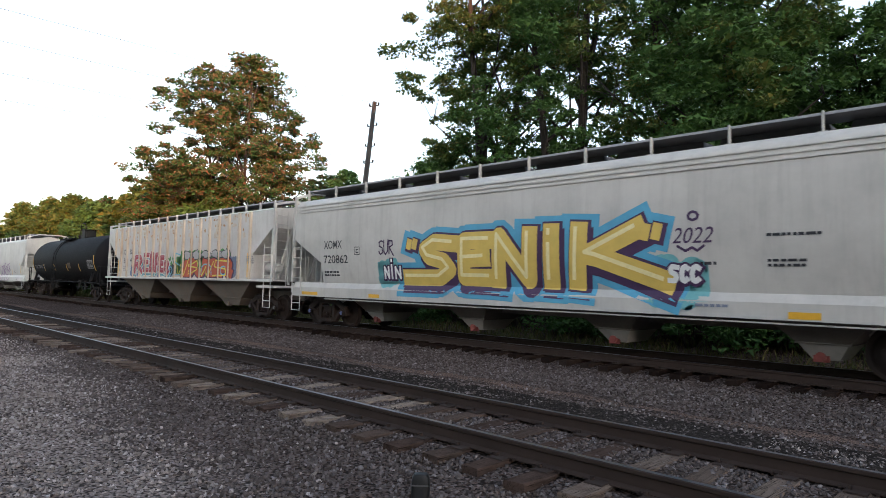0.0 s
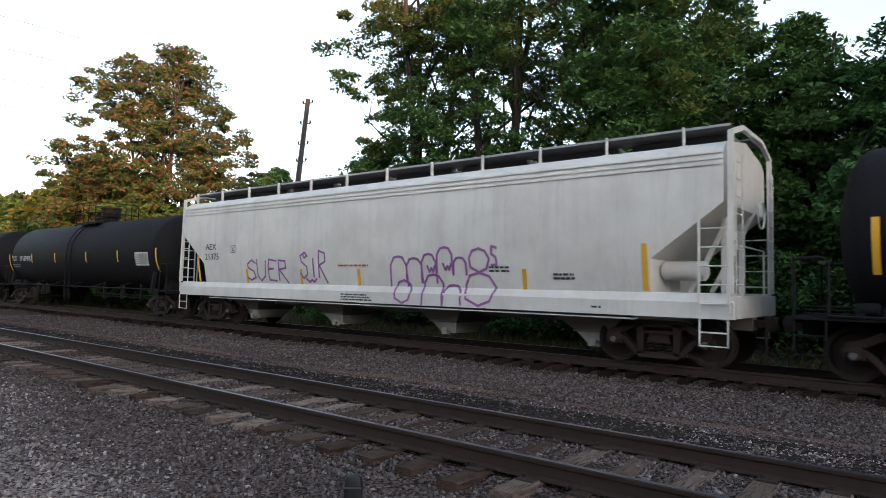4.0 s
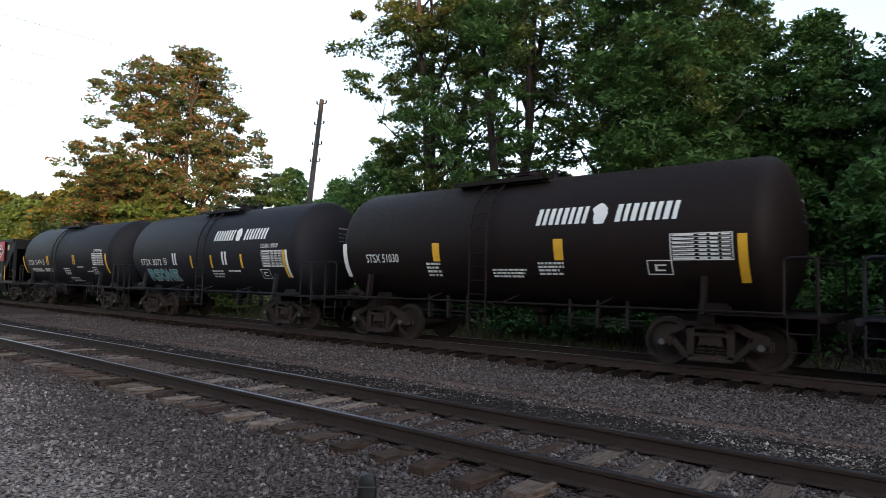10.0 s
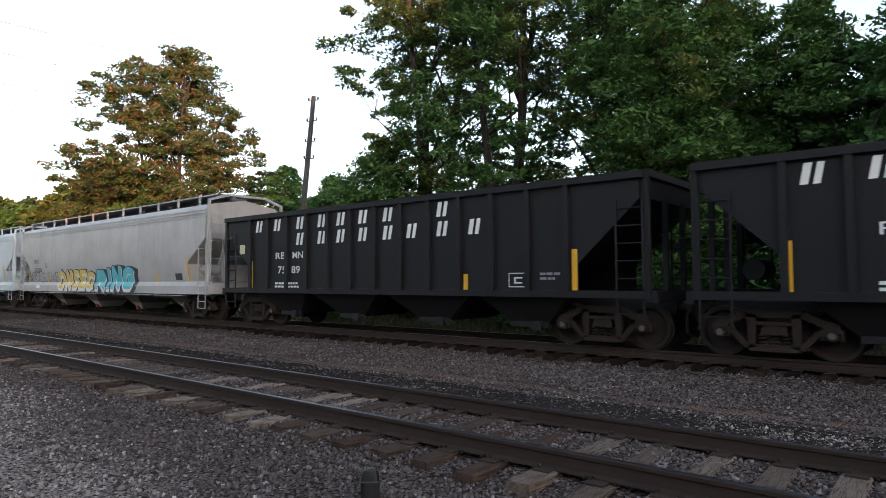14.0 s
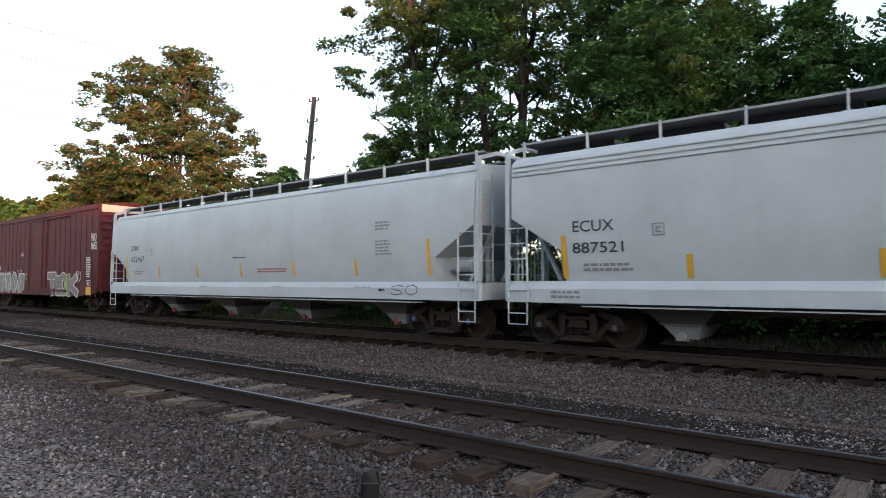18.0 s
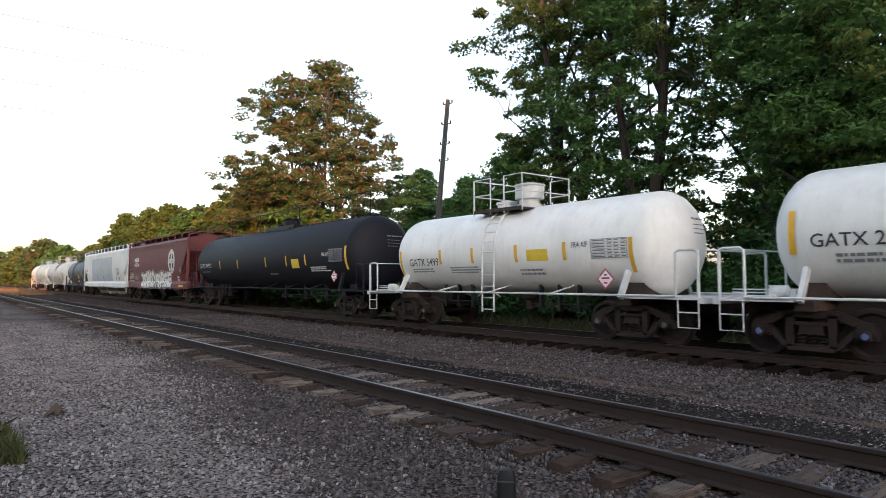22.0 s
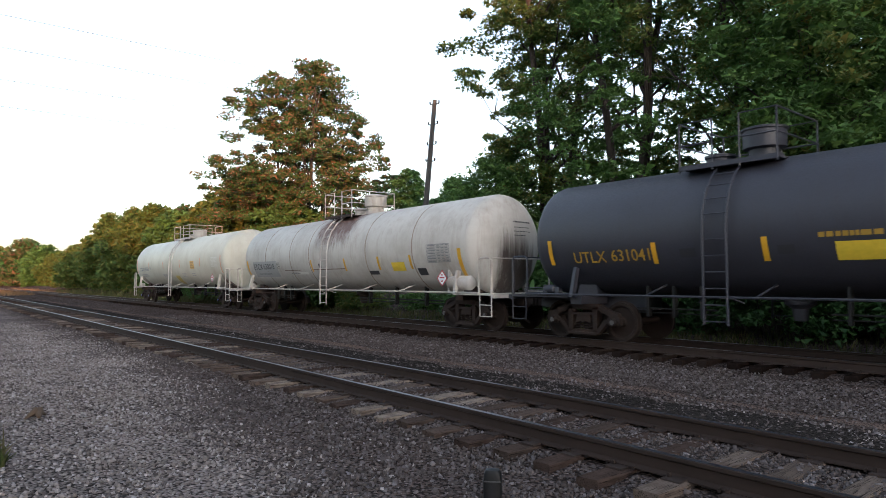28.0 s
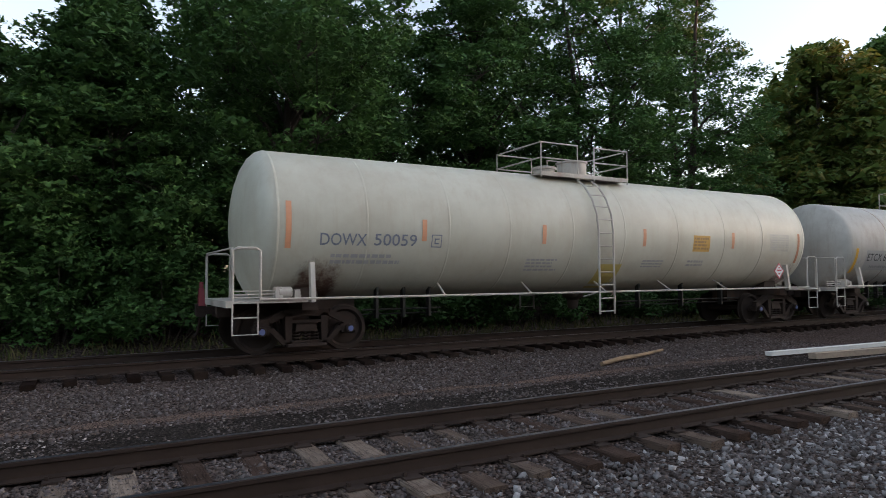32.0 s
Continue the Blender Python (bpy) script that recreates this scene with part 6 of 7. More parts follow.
        for xs, z in ((ups, 3.16), (lows, 2.68)):
            for x in xs:
                k.blocks(x, z, 0.36, 0.36, 1, WHITE, 0.2, 0.85)
        k.text("RB", -4.27, 2.2, 0.5, 0.2, WHITE), k.text("MN", -3.42, 2.2, 0.5, 0.2, WHITE), k.text(num[0], -4.2, 1.76, 0.4, 0.22, WHITE), k.text(num[1], -3.52, 1.76, 0.4, 0.22, WHITE), k.lines(-3.9, 1.3, 1.3, 0.2, WHITE), k.stencil(4.38, 1.42, 0.48, 0.32, WHITE), k.lines(5.2, 1.5, 0.5, 0.2, GREYINK)
        k.strips((-5.8, 5.78), 1.6, h=0.92, w=0.13), k.strips((-2.62, -0.77, 0.6, 2.46) if signs else (-0.14, 2.93), 1.34, w=0.13)
        if signs:
            sg = part("sign_board", Geo().box(4.78, 5.88, -1.64, -1.60, 2.32, 3.43), SIGNRED, car, "red board with a white diamond")
            for r, m, lift in ((0.53, WHITE, 0.003), (0.43, SIGNRED, 0.006), (0.30, WHITE, 0.009)):
                g = Geo().add([(5.33 - r, -1.64 - lift, 2.88), (5.33, -1.64 - lift, 2.88 - r * 0.8), (5.33 + r, -1.64 - lift, 2.88), (5.33, -1.64 - lift, 2.88 + r * 0.8)], [(0, 1, 2, 3)])
                part("diamond", g, m, sg, smooth=0)
            part("dark_bar", Geo().box(5.08, 5.58, -1.655, -1.652, 2.80, 2.96), INK, sg)
            k.patch(6.24, 3.09, 0.32, 0.3, CREAM)
        else:
            k.patch(-6.35, 2.46, 0.3, 0.3, CREAM)
    # four white and grey covered hoppers, the second row of them
    car, k = covered_hopper(-3.85, 9.51, (-7.95, 7.95), GREYPAINT, "grey covered hopper with yellow and blue graffiti", ROUND, (7.9, 2.05, 9.25, 2.95), BAYS4, hop=UNDER, gate=REDGATE)
    k.text("FINX", -7.05, 2.46, 0.72, 0.23, INK), k.text("50259", -6.9, 2.02, 1.0, 0.23, INK), k.stencil(-5.78, 2.25, 0.27, 0.24, INK), k.strips((-8.19, 8.0), 1.8, h=0.89), k.strips((-5.62, 5.6), 1.56), k.scrawl("NORSE", -7.31, 1.7, 1.6, 0.5, INK, 3, 0.025), k.scrawl("SUOWE", -5.4, 1.66, 2.3, 0.5, INK, 4, 0.025), k.patch(-6.9, 1.2, 0.45, 0.14, WHITE)
    k.piece("O -4.35 -3.3 0.98 1.95;N -3.35 -2.5 0.98 1.98;S -2.5 -1.75 0.98 2.0;E -1.8 -0.95 0.98 2.0;C -1.05 -0.1 0.98 1.9", 0.3, [("sprayed_outline", INK, 0.12, 0.04, 0, 0.010), ("sprayed_foot", CHALK, 0.0, 0, -0.03, 0.016), ("sprayed_fill", GOLD, -0.1, 0, 0.07, 0.022)], 0.1, "yellow and white sprayed letters")
    k.piece("R 0.0 1.2 0.98 1.95;I 1.1 1.7 0.98 2.0;N 1.6 2.7 0.98 2.1;G 2.6 3.8 0.98 2.05", 0.36, [("sprayed_shadow", INK, 0.16, 0.22, -0.03, 0.010), ("sprayed_outline", INK, 0.12, 0, 0, 0.016), ("sprayed_foot", CHALK, -0.02, 0, -0.04, 0.022), ("sprayed_fill", plain("turquoise_spray", (0.10, 0.42, 0.50), 0.55, vary=0.25, scale=2), -0.08, 0, 0.06, 0.028)], 0.1, "turquoise sprayed letters"), k.patch(7.27, 1.6, 0.5, 0.24, INK)
    car, k = covered_hopper(-24.2, 9.87, (-8.3, 8.3), COOLWHITE, "clean pale grey covered hopper with yellow strips", ROUND, (8.35, 2.05, 9.6, 2.8), BAYS4, hop=UNDER, gate=GATE)
    k.text("ECUX", -7.64, 2.54, 0.91, 0.23, INK), k.text("887521", -7.56, 2.1, 1.11, 0.22, INK), k.strips((-8.32, 8.09), 1.92, h=0.9), k.strips((-5.75, -2.8, 0.0, 2.82, 5.36), 1.69), k.table(6.01, 1.63, 0.44, 0.33, INK), k.patch(6.45, 1.69, 0.16, 0.19, WHITE), k.lines(7.18, 2.48, 0.55, 0.39, GREYINK), k.lines(4.91, 1.72, 0.54, 0.2, GREYINK), k.lines(-7.3, 1.7, 1.2, 0.2, GREYINK), k.stencil(-6.3, 2.4, 0.24, 0.24, GREYINK), k.lines(-8.3, 1.14, 0.7, 0.2, GREYINK), k.patch(7.9, 1.2, 0.14, 0.2, SIGNYEL)
    car, k = covered_hopper(-44.45, 9.82, (-8.2, 8.2), COOLWHITE, "clean white covered hopper with faded orange strips", [(1.47, 1.40), (1.55, 1.8), (1.59, 2.3), (1.60, 2.9), (1.57, 3.5), (1.51, 3.85), (1.43, 4.06), (1.33, 4.2), (0.0, 4.34)], (8.35, 2.0, 9.6, 2.75), BAYS4, lines=(4.04,), hop=UNDER, cap=BLUECAP, gate=REDGATE)
    k.text("XOMX", -7.47, 2.78, 0.66, 0.2, INK), k.text("622467", -7.24, 2.33, 1.1, 0.23, INK), k.stencil(-6.08, 2.57, 0.24, 0.24, GREYINK), k.strips((-8.21, 8.19), 2.02, h=0.9, mat=SIGNOR), k.strips((-5.52, -2.75, 0.0, 2.81, 5.55), 1.81, SIGNOR), k.lines(6.65, 2.89, 0.61, 0.26, GREYINK), k.lines(6.64, 2.31, 0.58, 0.42, GREYINK), k.lines(1.81, 1.78, 1.74, 0.16, REDINK), k.lines(-0.02, 2.22, 0.81, 0.07, INK), k.lines(-7.2, 1.8, 0.8, 0.18, GREYINK), k.scrawl("SO", 7.4, 1.2, 1.0, 0.25, INK, 3, 0.02), k.lines(6.6, 1.2, 0.3, 0.12, INK)
    for x in (-7.0, -2.2, 2.1, 5.9):
        k.lines(x, 1.27, 0.7, 0.05, GREYINK, 1)
    # boxcar
    car, k = boxcar(-63.2, 7.68, (-6.1, 6.1), OXIDE, "oxide red boxcar with worn graffiti along the bottom")
    k.text("NS", -6.28, 2.69, 0.43, 0.25, WHITE), k.text("473", -6.32, 2.22, 0.52, 0.24, WHITE), k.text("085", -5.6, 2.22, 0.5, 0.24, WHITE), k.lines(-6.2, 1.5, 0.7, 0.3, GREYINK), k.patch(-6.29, 1.05, 0.5, 0.3, SIGNOR)
    k.piece("U -5.7 -4.6 0.85 1.9;N -4.6 -3.7 0.85 1.9;O -3.7 -2.6 0.85 1.9;S -2.6 -1.55 0.85 1.9", 0.5, [("sprayed_rim", CHALK, 0.08, 0, 0.02, 0.004), ("sprayed_fill", plain("worn_silver_spray", (0.24, 0.22, 0.22), 0.6, vary=0.45, scale=3), 0.0, 0, 0, 0.010)], 0.0, "worn silver sprayed letters"), k.blots("sprayed_spots", [(-5.6 + 0.33 * i + 0.1 * math.sin(5 * i), 1.95 + 0.2 * math.sin(3.1 * i), 0.14, 0.16) for i in range(13)], CHALK, 0.016, 3), k.strokes("sprayed_line", k.paths("a -5.0 -4.3 1.0 1.7;c -4.1 -3.5 1.0 1.4;v -3.2 -2.0 0.95 1.7", 0.06), 0.05, CHALK, 0.022)
    k.piece("T 1.8 2.9 0.75 1.95;E 2.7 3.5 0.75 1.75;C 3.3 4.2 0.75 1.9;K 4.2 5.5 0.75 1.8", 0.3, [("sprayed_rim", CHALK, 0.10, 0, 0, 0.004), ("sprayed_fill", GREYSP, 0.0, 0, 0, 0.010), ("sprayed_shine", GREYINK, -0.24, 0.05, 0.05, 0.016)], -0.15, "grey sprayed letters with white edges"), k.patch(4.25, 1.3, 0.75, 1.05, plain("lime_spray", (0.33, 0.45, 0.10), 0.6, vary=0.3, scale=3)), k.patch(4.45, 1.25, 0.5, 0.3, SIGNOR), k.lines(-1.9, 2.9, 0.4, 0.2, WHITE), k.patch(-0.93, 3.22, 0.16, 0.3, WHITE), k.lines(0.3, 2.95, 0.6, 0.08, WHITE), k.lines(0.2, 1.9, 1.2, 0.25, GREYINK)
    k.scrawl("MWV", 7.2, 3.42, 0.55, 0.34, CHALK, 8, 0.045), k.scrawl("NWSR", 7.25, 3.05, 0.62, 0.3, CHALK, 9, 0.045), k.lines(6.65, 2.1, 0.5, 0.95, WHITE, 9), k.stencil(6.68, 1.37, 0.5, 0.26, WHITE), k.patch(6.68, 1.02, 0.55, 0.36, YELLOW), k.lines(-1.0, 2.35, 0.3, 0.9, WHITE, 5), k.patch(-0.6, 1.3, 0.2, 0.28, WHITE), k.scrawl("SOS", -0.9, 1.75, 0.9, 0.35, CHALK, 12, 0.03), k.scrawl("OWR", 1.0, 1.5, 1.1, 0.5, CHALK, 13, 0.03), k.scrawl("RO", 5.6, 1.7, 0.6, 0.45, CHALK, 14, 0.03)
    # two white tanks
    car, k = tank_car(-78.15, 6.25, 5.5, 1.25, 2.28, (-4.65, 4.65), WHITETANK, "short white tank car with brown streaks and a tall top platform", "tall", -0.16, trim=WHITETRIM, cap=BLUECAP, head=0.8)
    k.text("GATX 225713", -3.54, 2.12, 1.99, 0.24, INK), k.strips((-2.29, -0.94, 2.37), 2.33), k.strips((-4.85, 4.85), 2.28, h=0.8), k.patch(1.75, 2.22, 0.76, 0.27, SIGNOR), k.text("FRA AIF", 2.87, 2.21, 0.61, 0.15, INK), k.table(3.82, 2.26, 1.02, 0.46, GREYINK), k.lines(-3.4, 1.8, 1.5, 0.2, GREYINK), k.lines(-1.4, 1.75, 0.6, 0.2, GREYINK), k.lines(2.6, 1.7, 0.9, 0.12, GREYINK)
    car, k = tank_car(-90.95, 6.35, 5.35, 1.25, 2.28, (-4.35, 4.35), WHITETANK, "short clean white tank car with a tall top platform", "tall", -0.15, trim=WHITETRIM, head=0.8)
    k.text("GATX 5499", -3.33, 2.01, 1.53, 0.24, INK), k.strips((-2.46, -0.95, 0.85, 2.55), 2.15), k.strips((-4.6, 4.5), 2.0, h=0.8), k.patch(1.62, 2.08, 0.75, 0.3, SIGNYEL), k.text("FRA AIF", 3.04, 2.29, 0.5, 0.13, INK), k.table(3.89, 2.17, 1.03, 0.46, GREYINK), k.lines(-1.28, 1.74, 1.5, 0.22, GREYINK), k.lines(1.4, 1.65, 1.0, 0.2, GREYINK), k.lines(-3.3, 1.75, 1.4, 0.15, GREYINK)
    # long dark gas tank
    car, k = tank_car(-107.6, 10.1, 9.4, 1.48, 2.5, (-8.25, 8.25), NAVYTANK, "very long dark grey pressure tank car", "dome", None, head=0.75, jacket=True)
    k.text("GATX 74952", -7.4, 2.29, 1.96, 0.24, WHITE), k.strips((-5.03, -2.43, 1.16, 3.42, 5.3), 2.3), k.strip(8.7, 2.3, 0.15, 0.9), k.patch(4.3, 2.17, 0.72, 0.39, SIGNYEL), k.table(7.89, 2.42, 1.08, 0.5, GREYINK), k.text("FRA AIF", 7.07, 2.48, 0.55, 0.15, WHITE), k.lines(6.54, 1.91, 1.76, 0.22, WHITE), k.lines(-7.3, 1.95, 1.6, 0.1, GREYINK), k.lines(1.9, 1.75, 1.0, 0.12, GREYINK)
    g = Geo().tube([(-9.2, -0.2, 3.97), (9.2, -0.2, 3.97)], 0.035, 6)
    part("top_pipe", g, NAVYTANK, car)
    part("top_coaming", Geo().box(-0.9, 2.3, -0.62, 0.62, 3.86, 4.06, 0.03).box(-0.7, -0.5, -0.66, -0.5, 3.6, 3.95).box(1.7, 1.95, -0.66, -0.5, 3.6, 3.95), BLACKIRON, car)
    g = Geo().tube([(-6.4, -0.35, 4.80), (8.7, -0.35, 4.92)], 0.022, 6)
    for x in (-6.3, -2.2, 2.4, 8.65):
        g.tube([(x, -0.35, 3.9), (x, -0.35, 4.9)], 0.02, 5)
    part("top_safety_line", g, BLACKIRON, car)
    # brown hopper with white graffiti and a white roundel
    car, k = covered_hopper(-125.9, 7.85, (-6.4, 6.4), MINERAL, "brown-red covered hopper with white graffiti and a white roundel", ROUND, (6.15, 1.9, 7.55, 3.3), {"at": (-4.0, 0.0, 4.0), "top": 3.2, "bottom": 0.8, "z": 0.36, "y": 0.8}, hop=BLACKIRON, boardmat=MINERAL)
    k.blocks(-4.98, 3.04, 1.4, 0.3, 4, WHITE), k.text("403750", -4.98, 2.67, 1.45, 0.27, WHITE), k.piece("Z -3.78 -3.05 0.98 2.05;E -3.08 -2.35 0.98 2.02;N -2.4 -1.6 0.98 2.1;K -1.7 -0.85 0.98 2.15;O -1.0 0.12 0.98 2.15;F 0.15 0.95 0.98 1.98;O 0.78 1.6 0.98 1.98;R 1.5 2.5 0.98 2.1;G 2.35 3.25 0.98 2.05;E 3.15 4.12 0.98 2.08", 0.26, [("sprayed_rim", CHALK, 0.17, 0.03, 0.0, 0.006), ("sprayed_outline", plain("charcoal_spray", (0.05, 0.05, 0.055), 0.6), 0.11, 0.03, 0, 0.012), ("sprayed_fill", CHALK, -0.01, 0, 0, 0.018)], 0.05, "white sprayed letters ZENKOFORGE"), k.strips((-3.3, -1.15, 1.35, 2.85), 1.08, h=0.1, w=0.42), k.blocks(4.33, 2.74, 0.9, 0.17, 6, INK, 0.0, 0.75), k.stencil(5.62, 1.6, 0.47, 0.32, WHITE), k.patch(6.31, 1.12, 0.9, 0.13, YELLOW), k.lines(-5.29, 1.68, 1.26, 0.3, GREYINK), k.lines(6.3, 2.1, 0.5, 0.4, GREYINK), k.strip(-6.5, 1.85, 0.5, 0.18)
    n = 40
    ring = [(4.33 + r * math.cos(2 * math.pi * i / n), 2.74 + r * math.sin(2 * math.pi * i / n)) for r in (0.54, 0.77) for i in range(n)]
    k.lay("roundel", ring, [(i, (i + 1) % n, n + (i + 1) % n, n + i) for i in range(n)], CHALK, 0.012, "white ring")
    k.rects("roundel_cross", [(4.21, 2.22, 4.45, 3.26), (3.82, 2.61, 4.21, 2.87), (4.45, 2.61, 4.84, 2.87)], CHALK, 0.012)
    k.lay("roundel_marks", [(4.33 + r * math.cos(2 * math.pi * (i + 0.5 * (j % 2) * 0 + (0.3 if q else 0)) / 26), 2.74 + r * math.sin(2 * math.pi * (i + (0.3 if q else 0)) / 26)) for i in range(26) for q, r, j in ((0, 0.60, 0), (0, 0.71, 0), (1, 0.71, 0), (1, 0.60, 0))], [(4 * i, 4 * i + 1, 4 * i + 2, 4 * i + 3) for i in range(26)], MINERAL, 0.018)
    # white hopper with a painted-out panel
    car, k = covered_hopper(-144.0, 9.95, (-8.4, 8.4), WHITEPAINT, "white covered hopper with a painted-out grey panel", ROUND, (8.3, 2.05, 9.65, 2.85), BAYS4, hop=UNDER, gate=GATE)
    k.rects("painted_out_panel", [(-5.4, 1.46, 4.0, 3.6)], paint("patch_grey", (0.36, 0.38, 0.41), 0.55, 0.1), 0.006)
    k.strips((-8.2, 7.57), 1.91, h=0.88), k.strips((-5.6, -2.8, 0.0, 2.8, 5.5), 1.68, BROWNP), k.lines(6.34, 2.27, 1.18, 0.6, INK, 8), k.table(6.56, 1.66, 0.5, 0.27, INK), k.lines(-8.0, 2.5, 0.8, 0.2, INK, 1), k.lines(-8.0, 2.1, 0.8, 0.2, INK, 1), k.lines(-7.6, 1.2, 1.0, 0.15, GREYINK)
    # slate tank with yellow lettering
    car, k = tank_car(-160.8, 6.35, 5.85, 1.42, 2.46, (-4.3, 4.3), SLATETANK, "slate grey tank car with yellow lettering", "tall", -0.75)
    YL = plain("ochre_lettering", (0.38, 0.23, 0.03), 0.6)
    k.text("UTLX", -3.85, 1.96, 0.91, 0.26, YL), k.text("631041", -2.76, 1.98, 0.98, 0.26, YL), k.strips((-2.16, 0.14, 2.42), 2.0), k.strip(4.38, 2.05, 0.16, 0.87), k.strip(-5.0, 2.1, 0.12, 0.6), k.patch(1.71, 1.92, 0.8, 0.32, SIGNYEL), k.lines(1.62, 2.21, 1.12, 0.16, YL, 1), k.table(3.63, 2.25, 1.07, 0.49, GREYINK), k.patch(-1.4, 1.98, 0.35, 0.18, INK), k.patch(0.5, 1.98, 0.3, 0.16, INK)
    # stained white tank
    car, k = tank_car(-176.7, 8.98, 8.35, 1.5, 2.5, (-7.35, 7.35), STAINTANK, "long white tank car with rust stains below its manway", "tall", -0.15, trim=OLDTRIM, bands=(-5.6, -3.2, -1.55, 2.6, 5.3), dome=1.15, seam=plain("rusty_weld", (0.27, 0.21, 0.17), 0.8, vary=0.45, scale=3))
    k.rects("grey_panel", [(-7.0, 1.62, -4.55, 2.30)], plain("grey_repaint", (0.33, 0.335, 0.33), 0.6, vary=0.12, scale=3), 0.007, "grey repainted panel behind the lettering")
    k.rects("rusty_weld", [(-1.45, 1.86, 1.15, 1.89), (-3.9, 1.86, -2.4, 1.885)], plain("rusty_seam", (0.16, 0.11, 0.085), 0.8, vary=0.4, scale=3), 0.008, "rusty horizontal weld")
    k.patch(-0.75, 2.02, 0.2, 0.16, INK), k.patch(-2.3, 1.75, 0.85, 0.1, CHALK)
    part("air_reservoir", Geo().lathe([(-0.5, 0.0), (-0.49, 0.11), (-0.44, 0.19), (-0.38, 0.215), (0.38, 0.215), (0.44, 0.19), (0.49, 0.11), (0.5, 0.0)], "x", (7.35, -1.22, 1.36), 20), OLDTRIM, car, "white brake air reservoir on the end platform", smooth=50)
    part("reservoir_bracket", Geo().box(6.82, 6.94, -1.3, -1.1, 1.1, 1.95, 0.01), OLDTRIM, car)
    k.text("ETCX 630018", -5.87, 2.07, 2.1, 0.25, INK), k.stencil(-4.4, 2.1, 0.26, 0.24, INK), k.strips((-1.4, 1.13, 3.34, 5.16), 2.02), k.strip(7.55, 1.95, 0.15, 0.82), k.strip(-7.6, 1.95, 0.15, 0.82), k.patch(4.44, 1.89, 0.72, 0.28, SIGNYEL), k.table(6.59, 2.25, 1.07, 0.55, GREYINK), k.patch(2.9, 1.71, 0.57, 0.13, INK), k.patch(5.63, 1.71, 0.43, 0.22, INK), k.lines(-5.8, 1.75, 1.6, 0.12, GREYINK), k.lines(-2.9, 1.75, 0.9, 0.07, GREYINK)
    # last car: chalky white tank with an end-of-train marker
    car, k = tank_car(-195.65, 9.12, 8.75, 1.55, 2.59, (-7.5, 7.5), DOWTANK, "long chalky white tank car, last of the train", "rail", -0.11, trim=OLDTRIM, cap=BLUECAP, bands=(-8.2, -6.4, -4.5, -2.9, -1.05, 0.65, 2.6, 4.5, 6.2, 8.2))
    k.text("DOWX", -6.89, 2.24, 0.97, 0.24, BLUEINK), k.text("50059", -5.76, 2.25, 0.96, 0.24, BLUEINK), k.stencil(-4.81, 2.25, 0.25, 0.27, BLUEINK), k.strip(-8.0, 2.5, 0.11, 0.9, ORANGE), k.strip(7.95, 2.3, 0.11, 0.9, ORANGE), k.strips((-5.11, -1.94, 1.33, 4.85), 2.47, ORANGE), k.patch(0.34, 1.48, 0.75, 0.6, plain("faded_yellow_sign", (0.50, 0.40, 0.12), 0.6)), k.patch(3.53, 2.36, 0.68, 0.44, plain("faded_orange_sign", (0.60, 0.36, 0.10), 0.6)), k.lines(3.53, 2.36, 0.6, 0.36, plain("faded_brown_print", (0.36, 0.22, 0.10), 0.6)), k.lines(-6.3, 1.86, 1.66, 0.24, PALEINK, 2), k.lines(-1.86, 1.76, 0.99, 0.31, PALEINK), k.lines(1.87, 1.8, 0.95, 0.22, PALEINK), k.lines(3.5, 1.82, 0.8, 0.2, PALEINK), k.table(7.0, 2.45, 0.9, 0.5, CHALK)
    part("end_marker", Geo().box(-9.38, -9.26, -0.12, 0.12, 0.95, 1.3, 0.02).tube([(-9.32, 0, 1.3), (-9.32, 0, 1.42)], 0.04, 8), plain("dark_red_marker", (0.16, 0.02, 0.03), 0.5), car, "red end-of-train marker")
    # hazard placards
    for cars_s, x, z in ((-78.15, 4.1, 1.35), (-90.95, 4.05, 1.45), (-107.6, 8.0, 1.6), (-160.8, 3.6, 1.45), (-176.7, 6.9, 1.5), (-195.65, 6.9, 1.6)):
        car = [c for c, s in CARS if abs(s - cars_s) < 0.01][0]
        p = part("placard_holder", Geo().box(x - 0.1, x + 0.1, -1.56, -1.50, z - 0.1, z + 0.1), WHITETRIM, car)
        p2 = Geo().add([(x - 0.25, -1.57, z), (x, -1.57, z - 0.25), (x + 0.25, -1.57, z), (x, -1.57, z + 0.25)], [(0, 1, 2, 3)])
        part("placard", p2, SIGNRED, p, "red diamond placard with a white field", smooth=0)
        part("placard_field", Geo().add([(x - 0.2, -1.573, z), (x, -1.573, z - 0.2), (x + 0.2, -1.573, z), (x, -1.573, z + 0.2)], [(0, 1, 2, 3)]), WSTRIP, p, smooth=0)
        p3 = Geo()
        for d in (-0.085, 0.02, 0.095):
            p3.add([(x - 0.13 + abs(d), -1.577, z + d - 0.02), (x + 0.13 - abs(d), -1.577, z + d - 0.02), (x + 0.13 - abs(d), -1.577, z + d + 0.02), (x - 0.13 + abs(d), -1.577, z + d + 0.02)], [(0, 1, 2, 3)])
        part("placard_marks", p3, SIGNRED, p, smooth=0)

# ---- plants ----
def leaf_tones(name, tones, through=0.3):
    m = island_mat(name, tones, 0.65, 2.0, through)
    m.node_tree.nodes["Principled BSDF"].inputs["Specular IOR Level"].default_value = 0.3
    return m


GREEN = leaf_tones("green_leaves", [(0.052, 0.121, 0.025), (0.081, 0.162, 0.036), (0.042, 0.095, 0.021), (0.104, 0.183, 0.043), (0.063, 0.131, 0.029)], 0.25)
